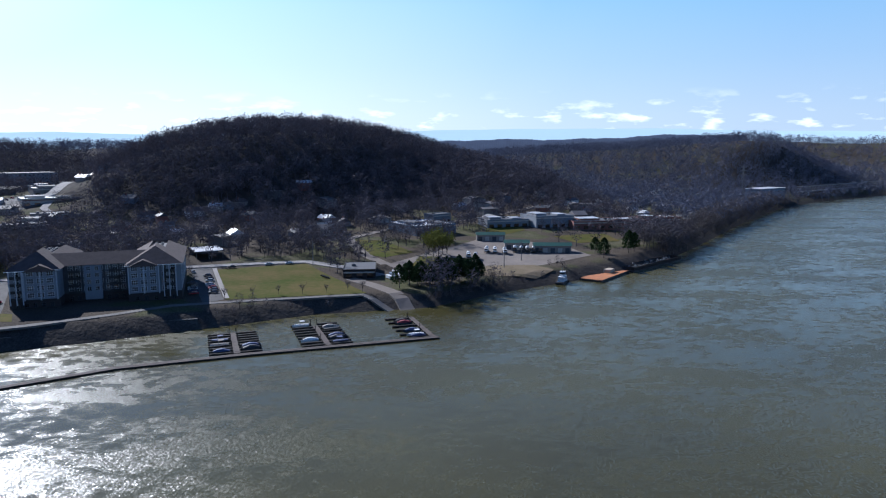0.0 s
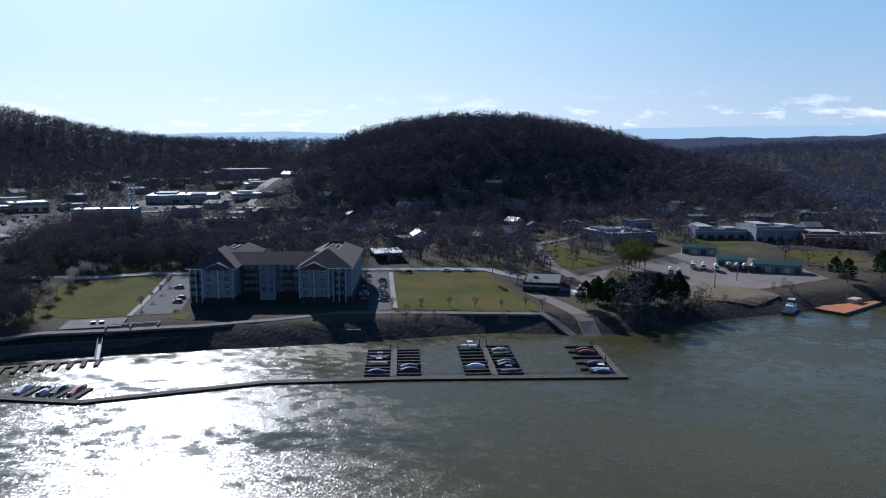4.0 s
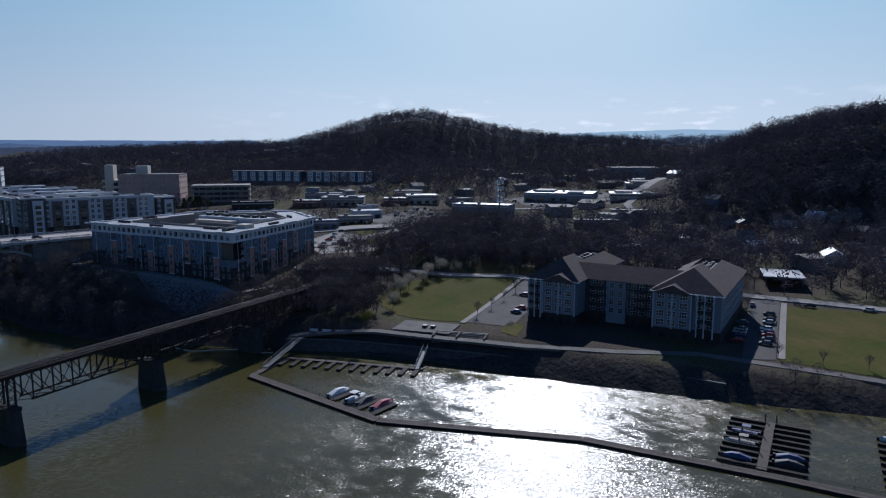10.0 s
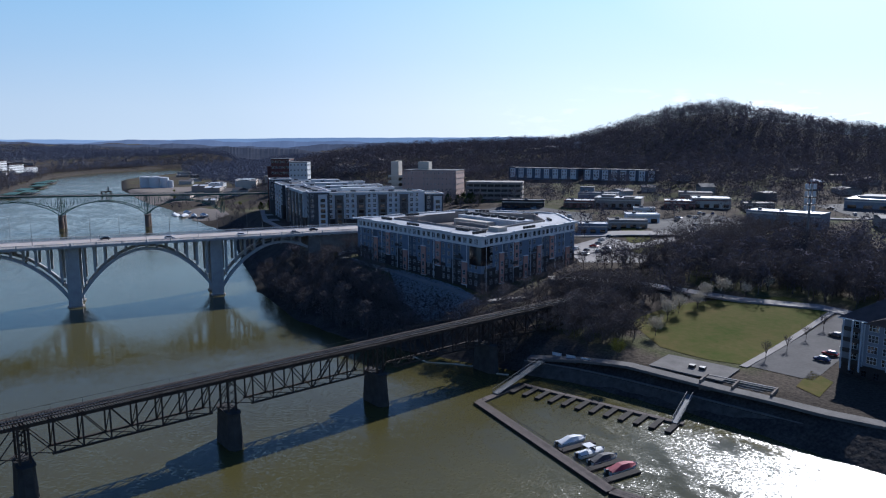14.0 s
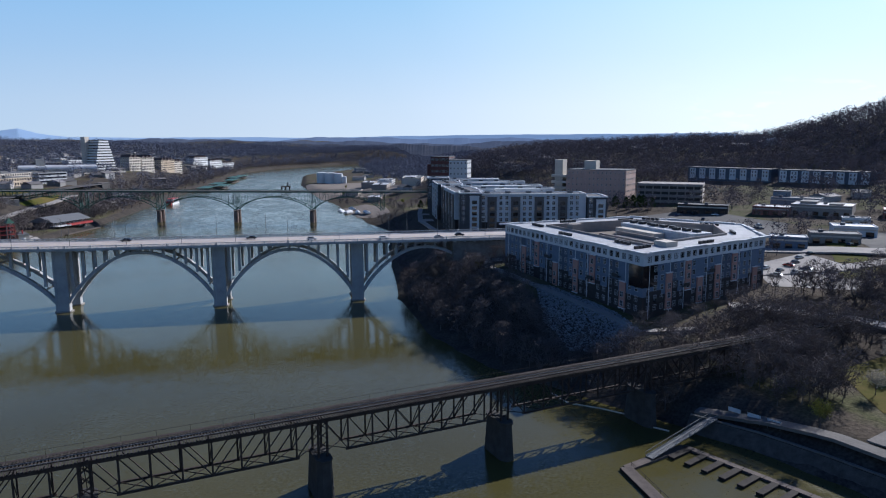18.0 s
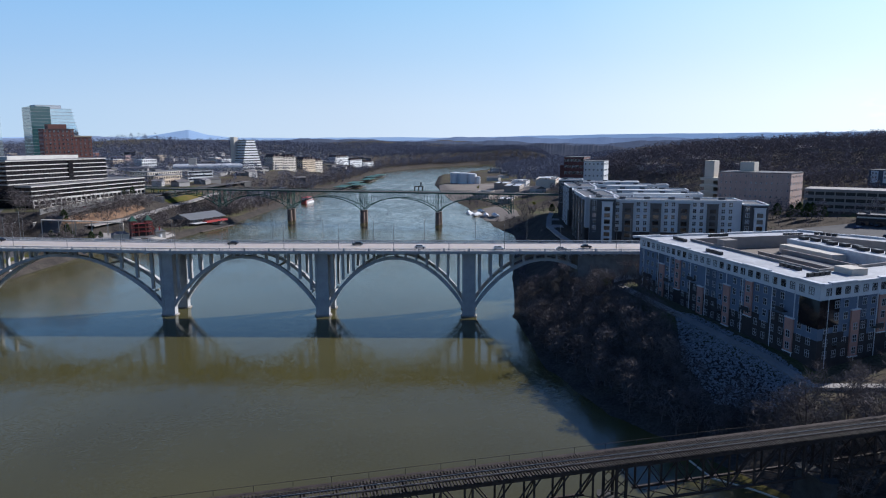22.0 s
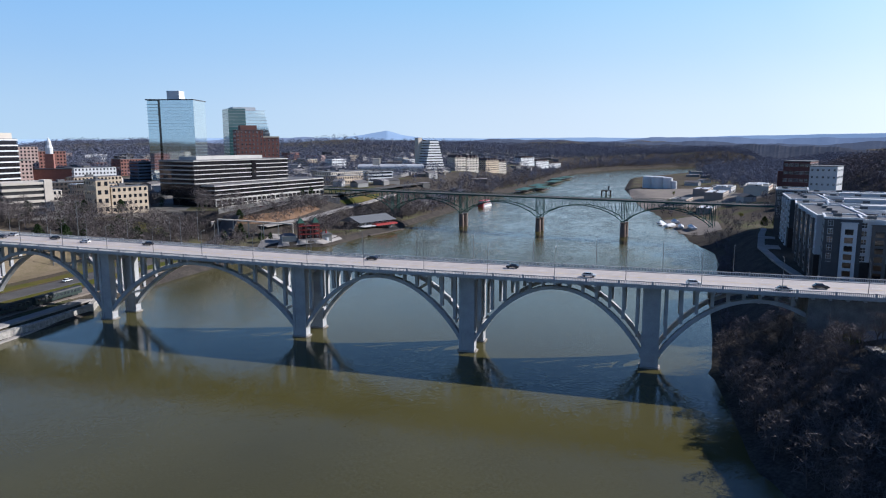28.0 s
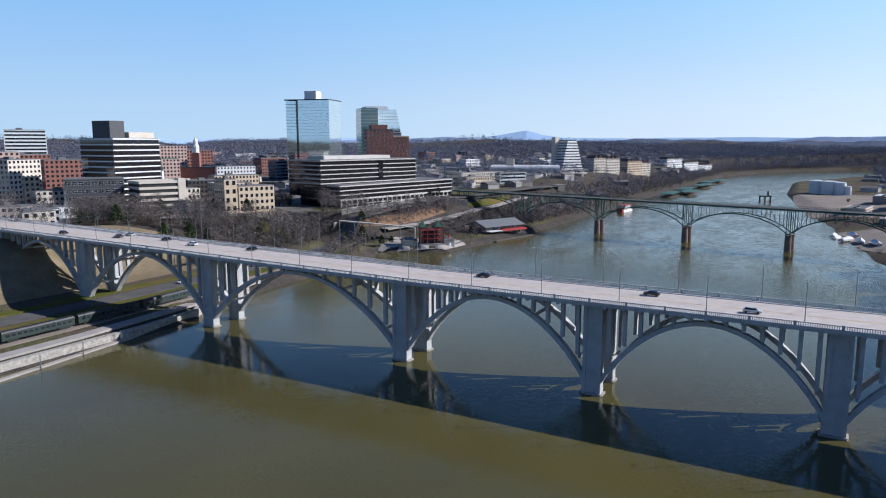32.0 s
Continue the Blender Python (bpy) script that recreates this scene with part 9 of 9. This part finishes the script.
# ---- vehicles ----
PAINTS = [("white", (0.72, 0.72, 0.72)), ("black", (0.02, 0.02, 0.022)), ("silver", (0.45, 0.46, 0.47)), ("dark grey", (0.09, 0.09, 0.10)), ("red", (0.30, 0.03, 0.03)), ("dark blue", (0.03, 0.05, 0.14))]
CARS = []
for nm, c in PAINTS:
    pm = mat(nm.replace(" ", "_") + "_car_paint", c, 0.25, 0.1, var=0.05)
    t = thing("car", 0, 0, -50, 0, "parked or passing %s car" % nm, "car", "cars")
    body = MB()
    prof = [(-2.25, 0.35), (-2.3, 0.8), (-1.9, 0.98), (1.1, 0.98), (2.1, 0.82), (2.3, 0.6), (2.25, 0.35)]
    k = len(prof)
    body.v = [(x, -0.88, z) for x, z in prof] + [(x, 0.88, z) for x, z in prof]
    body.f = [(i, (i + 1) % k, k + (i + 1) % k, k + i)[::-1] for i in range(k)] + [tuple(range(k)), tuple(range(2 * k - 1, k - 1, -1))]
    body.m = [0] * len(body.f)
    part("body", body, pm, t)
    cab = MB()
    lo, hi = [(-1.95, 0.97), (1.25, 0.97)], [(-1.3, 1.5), (0.55, 1.5)]
    P = [(lo[0][0], -0.82, 0.97), (lo[1][0], -0.82, 0.97), (lo[1][0], 0.82, 0.97), (lo[0][0], 0.82, 0.97), (hi[0][0], -0.66, 1.48), (hi[1][0], -0.66, 1.48), (hi[1][0], 0.66, 1.48), (hi[0][0], 0.66, 1.48)]
    cab.v = P; cab.f = [(0, 1, 5, 4), (1, 2, 6, 5), (2, 3, 7, 6), (3, 0, 4, 7)]; cab.m = [0] * 4
    part("cabin_glass", cab, M_DGLASS, t)
    part("roof", MB().box(-1.32, 0.57, -0.68, 0.68, 1.46, 1.53), pm, t)
    wm = MB().cyl((0, -0.1, 0), (0, 0.1, 0), 0.33, n=10).mesh("wheel", [M_DARK])
    for x in (-1.4, 1.4):
        for y in (-0.82, 0.82):
            part("wheel", wm, None, t, at=pose(x, y, 0.33))
    t["free"] = 1
    CARS.append(t)


def car(k, x, y, z, a):
    m = pose(x, y, z, 0, 0, a)
    c = CARS[k]
    if c.get("free"):
        del c["free"]; c.matrix_basis = m
        return c
    return copy_thing(c, m)


for k, (x, y) in enumerate([(-41, 14.5), (13, 12.5), (72, 1.0), (97, -1.5), (108, 5.5), (-143, 15), (-172, 11), (-192, 14.5), (-217, 15.5), (-216, 9), (-246, 3), (40, 4)]):
    car((1, 1, 0, 3, 1, 1, 0, 1, 2, 3, 1, 2)[k], x, y, deck_z(x) + 0.03, 0 if y < 7.5 else 180)
for k, (x, y, a) in enumerate([(249, -283, 105), (244.5, -284.5, 105), (241, -286, 105), (236, -287.5, 105), (230, -288.5, 105), (258, -281, 105), (262, -280, 105), (243, -276, 105), (239, -277, 105), (234, -278.5, 105), (228, -280, 105), (252, -273.5, 105), (270, -277.5, 105), (280, -268, 15), (292, -286, 105), (300, -305, 105), (303, -316, 105), (210, -202, 110), (217, -199.5, 110), (236, -187.5, 110), (228, -60, 30), (232, -64, 30), (236, -68, 30), (226, -54, 30), (222, -66, 120), (240, -60, 120), (238, -52, 120), (244, -48, 20), (246, -66, 30), (252, -40, 20), (262, -34, 20)]):
    car((k * 5 + k // 4) % 6, x, y, float(land(x, y)) + 0.16, a)
rr = random.Random(31)
for poly, n in (([(232, 36), (232, 112), (292, 122), (312, 66), (286, 30)], 14), ([(275, -40), (300, -12), (330, 34), (410, 16), (395, -40)], 18), ([(450, -55), (475, 10), (555, 4), (600, -40), (590, -95), (520, -105)], 20), ([(455, -230), (462, -240), (470, -236), (464, -224)], 6)):
    for x, y in hit_area(poly, n, n):
        car(rr.randrange(6), x, y, float(land(x, y)) + 0.2, rr.choice((20, 110, 50)))
for k in range(7):
    car(rr.randrange(6), 150 + 6 * k, -48 - 2.5 * k, 31.5, 64 + 90 * (k % 2))
for k, (x, y) in enumerate([(-214, 40), (-214, -70), (-217, -100), (-216, 90), (-236, 250), (-236, 280)]):
    car(k % 6, x, y, float(land(x, y)) + 0.45, 90)


def truck(x, y, a, col, label):
    t = thing("works_truck", x, y, float(land(x, y)) + 0.15, a, label, "truck", "trucks in the yard")
    part("chassis", MB().box(-4, 4, -1.1, 1.1, 0.6, 1.1), M_DARK, t)
    part("cab", MB().box(2.2, 4.4, -1.2, 1.2, 1.1, 3.1), col, t)
    part("windscreen", MB().box(4.38, 4.45, -1.05, 1.05, 2.0, 2.9), M_DGLASS, t)
    part("drum", MB().lathe((0, 0, 0), [(0.3, 0), (1.1, 1), (1.25, 3), (0.8, 5.2), (0.3, 5.6)], 12), M_WHITE, t, at=pose(-3.6, 0, 2.2, 0, 78, 0))
    for x_ in (-3, -1.8, 3):
        for y_ in (-1.1, 1.1):
            part("wheel", MB().cyl((x_, y_ - 0.15, 0.5), (x_, y_ + 0.15, 0.5), 0.5, n=10), M_DARK, t)


for k, (x, y) in enumerate([(340, -439), (338, -444), (335.5, -450), (341, -458), (340, -462), (339.5, -466), (338.5, -470), (338, -474), (322, -424), (319, -428)]):
    truck(x, y, 165 + 5 * (k % 3), M_WHITE if k in (0, 1, 2, 8) else M_CHAR, "white concrete mixer truck" if k in (0, 1, 2, 8) else "dark concrete mixer truck")

# ---- boats ----
def boat(x, y, a, ln, top, label, cover=True, hullm=None):
    t = thing("motor_boat", x, y, 0, a, label, "boat", "boats in the slips")
    h = MB()
    st = [(-0.5, 1.0), (-0.2, 1.05), (0.15, 1.0), (0.35, 0.75), (0.5, 0.06)]
    w = ln * 0.16
    rows = [[(s * ln, -w * k_, 0.75 + 0.25 * max(0, s)), (s * ln, -w * k_ * 0.75, -0.3), (s * ln, w * k_ * 0.75, -0.3), (s * ln, w * k_, 0.75 + 0.25 * max(0, s))] for s, k_ in st]
    for A, B in zip(rows[:-1], rows[1:]):
        for i in range(3):
            h.face((A[i], B[i], B[i + 1], A[i + 1]))
    h.face(rows[0])
    part("hull", h, hullm or M_WHITE, t)
    c = MB()
    cs = [(-0.48, 0.9, 1.0), (-0.1, 1.0, 1.7 if cover else 1.1), (0.15, 0.95, 1.55 if cover else 1.1), (0.38, 0.6, 1.05)]
    cr_ = [[(s * ln, -w * k_, 0.8), (s * ln, -w * k_ * 0.5, z), (s * ln, w * k_ * 0.5, z), (s * ln, w * k_, 0.8)] for s, k_, z in cs]
    for A, B in zip(cr_[:-1], cr_[1:]):
        for i in range(3):
            c.face((A[i], B[i], B[i + 1], A[i + 1]))
    c.face(cr_[0]); c.face(tuple(reversed(cr_[-1])))
    part("boat_cover" if cover else "deck", c, top, t)
    if not cover:
        part("windscreen", MB().beam((0.05 * ln, -w * 0.8, 1.3), (0.05 * ln, w * 0.8, 1.3), 0.08, 0.5), M_DGLASS, t)
        part("canopy", MB().box(-0.25 * ln, 0.05 * ln, -w * 0.85, w * 0.85, 2.3, 2.4), top, t)
        for sx in (-0.24, 0.04):
            for sy in (-0.8, 0.8):
                part("canopy_post", MB().box(sx * ln - 0.04, sx * ln + 0.04, sy * w - 0.04, sy * w + 0.04, 1.0, 2.3), M_STEEL, t)
    part("outboard", MB().box(-0.5 * ln - 0.5, -0.5 * ln, -0.25, 0.25, -0.2, 1.2), M_DARK, t)


M_RCOV = mat("red_boat_cover", (0.28, 0.02, 0.045), 0.7, var=0.2)
M_BCOV = mat("blue_boat_cover", (0.05, 0.07, 0.16), 0.7, var=0.2)
M_KCOV = mat("black_boat_cover", (0.03, 0.03, 0.035), 0.7, var=0.2)
boat(117.5, -206.5, 5, 8.5, M_WHITE, "white covered motor boat at the dock")
boat(118, -213.5, 5, 8, M_WHITE, "white motor boat with canopy at the dock", False)
boat(118.5, -217.5, 5, 8, M_KCOV, "motor boat under a black cover")
boat(119.5, -222.8, 5, 8.5, M_RCOV, "red covered motor boat at the dock")
for y in (-209.5, -219.8, -225.5):
    jt = thing("jetty_float", 116, y, 0, 5, "short floating jetty between boats", "dock", "short jetties")
    part("float", MB().box(-4, 6, -0.9, 0.9, -0.2, 0.5), M_DWOOD, jt)
def slip_spot(s, along, side, k):
    cx, cy, a = s[0], s[1], radians(s[2])
    v = side * 5.6
    return cx + math.cos(a) * along - math.sin(a) * v, cy + math.sin(a) * along + math.cos(a) * v
for k, (q, al, sd, top, cov, nm) in enumerate([(0, 20, 1, M_BCOV, False, "dark blue canopied"), (0, 13.5, 1, M_TAUPE, False, "taupe canopied"), (0, 4, 1, M_BCOV, True, "dark blue covered"), (0, 5.5, -1, M_KCOV, True, "black covered"), (0, 9, -1, M_BCOV, True, "dark blue covered"),
        (1, 33, 1, M_WHITE, False, "large white cabin"), (1, 27, -1, M_TAUPE, True, "taupe covered"), (1, 23, -1, M_KCOV, False, "black canopied"), (1, 13, -1, M_BCOV, True, "blue covered"), (1, 10, -1, M_KCOV, True, "black covered"), (1, 4, -1, M_BCOV, False, "blue canopied"), (1, 9, 1, M_WHITE, True, "white covered"),
        (2, 29, 1, M_KCOV, True, "black covered"), (2, 26, 1, M_RBR, True, "rusty red covered"), (2, 13, 1, M_BCOV, True, "dark blue covered"), (2, 7, 1, M_WHITE, False, "white canopied"), (2, 4, 1, M_BCOV, True, "blue covered")]):
    x, y = slip_spot(SLIPS[q], al, sd, k)
    boat(x, y, SLIPS[q][2] + (90 if sd > 0 else -90), 6.8, top, "%s motor boat in its slip" % nm, cov, M_CHAR if top in (M_KCOV, M_BCOV, M_RBR) else None)
# stored boats beside the brown garage
for k in range(9):
    t = thing("stored_boat", 262 + (k % 3) * 7.0, -372 - 3.2 * (k // 3) - 2.0 * (k % 3), float(land(262, -375)) + 0.15, 20, "wrapped boat stored in rows on land", "boat", "stored boats")
    part("wrapped_hull", MB().prism([(-3, -1), (2, -1), (3.2, 0), (2, 1), (-3, 1)], 0.3, 1.7), M_BLUE if k % 2 else M_WHITE, t)
    part("trailer", MB().box(-3, 3, -0.6, 0.6, 0, 0.3), M_DARK, t)
fm = thing("farm_implement", 262, -341, float(land(262, -341)), 30, "black dismantled machine lying on the lawn", "machine")
for k in range(7):
    part("bar", MB().beam((k * 1.2, 0, 0.6), (k * 1.2 + 1.5, 1.5 * (k % 2), 1.2), 0.5), M_DARK, fm)
# poles and wires on the north approach
for k, (x, y, h) in enumerate([(-286, 30, 30), (-262, 96, 26), (-240, 176, 22), (-250, 66, 20), (-232, 148, 20), (300, -330, 14), (262, -392, 14), (310, -455, 12), (290, -440, 12)]):
    t = thing("utility_pole", x, y, float(land(x, y)), 35, "tall slim steel utility pole", "pole", "utility poles")
    part("pole", MB().cyl((0, 0, -1), (0, 0, h), 0.28, 0.16, 7), M_STEEL, t)
    part("crossarm", MB().beam((-2, 0, h - 1), (2, 0, h - 1), 0.15), M_STEEL, t)
for k, (a, b_) in enumerate([((-286, 30, 28.5), (-262, 96, 24.5)), ((-262, 96, 24.5), (-240, 176, 20.5))]):
    w = thing("overhead_wires", 0, 0, 0, 0, "thin overhead wires between the poles", "wires")
    za, zb = float(land(a[0], a[1])) + a[2], float(land(b_[0], b_[1])) + b_[2]
    for s in (-1.5, 0, 1.5):
        wm = MB()
        P = [(a[0] + (b_[0] - a[0]) * i / 8 + s, a[1] + (b_[1] - a[1]) * i / 8, za + (zb - za) * i / 8 - 2.5 * (1 - (i / 4 - 1) ** 2)) for i in range(9)]
        for p, q in zip(P[:-1], P[1:]):
            wm.beam(p, q, 0.05)
        part("wire", wm, M_DARK, w)
# debris boom along the foot of the thicket
bm_ = thing("floating_boom", 0, 0, 0, 0, "pale curved debris boom on the water", "boom")
BL = [(108, -128), (110, -136), (117, -141), (122, -146), (124, -154), (128, -158)]
for (x0, y0), (x1, y1) in zip(BL[:-1], BL[1:]):
    part("boom_section", MB().cyl((x0, y0, 0.1), (x1, y1, 0.1), 0.22, n=6), M_CREAM, bm_)
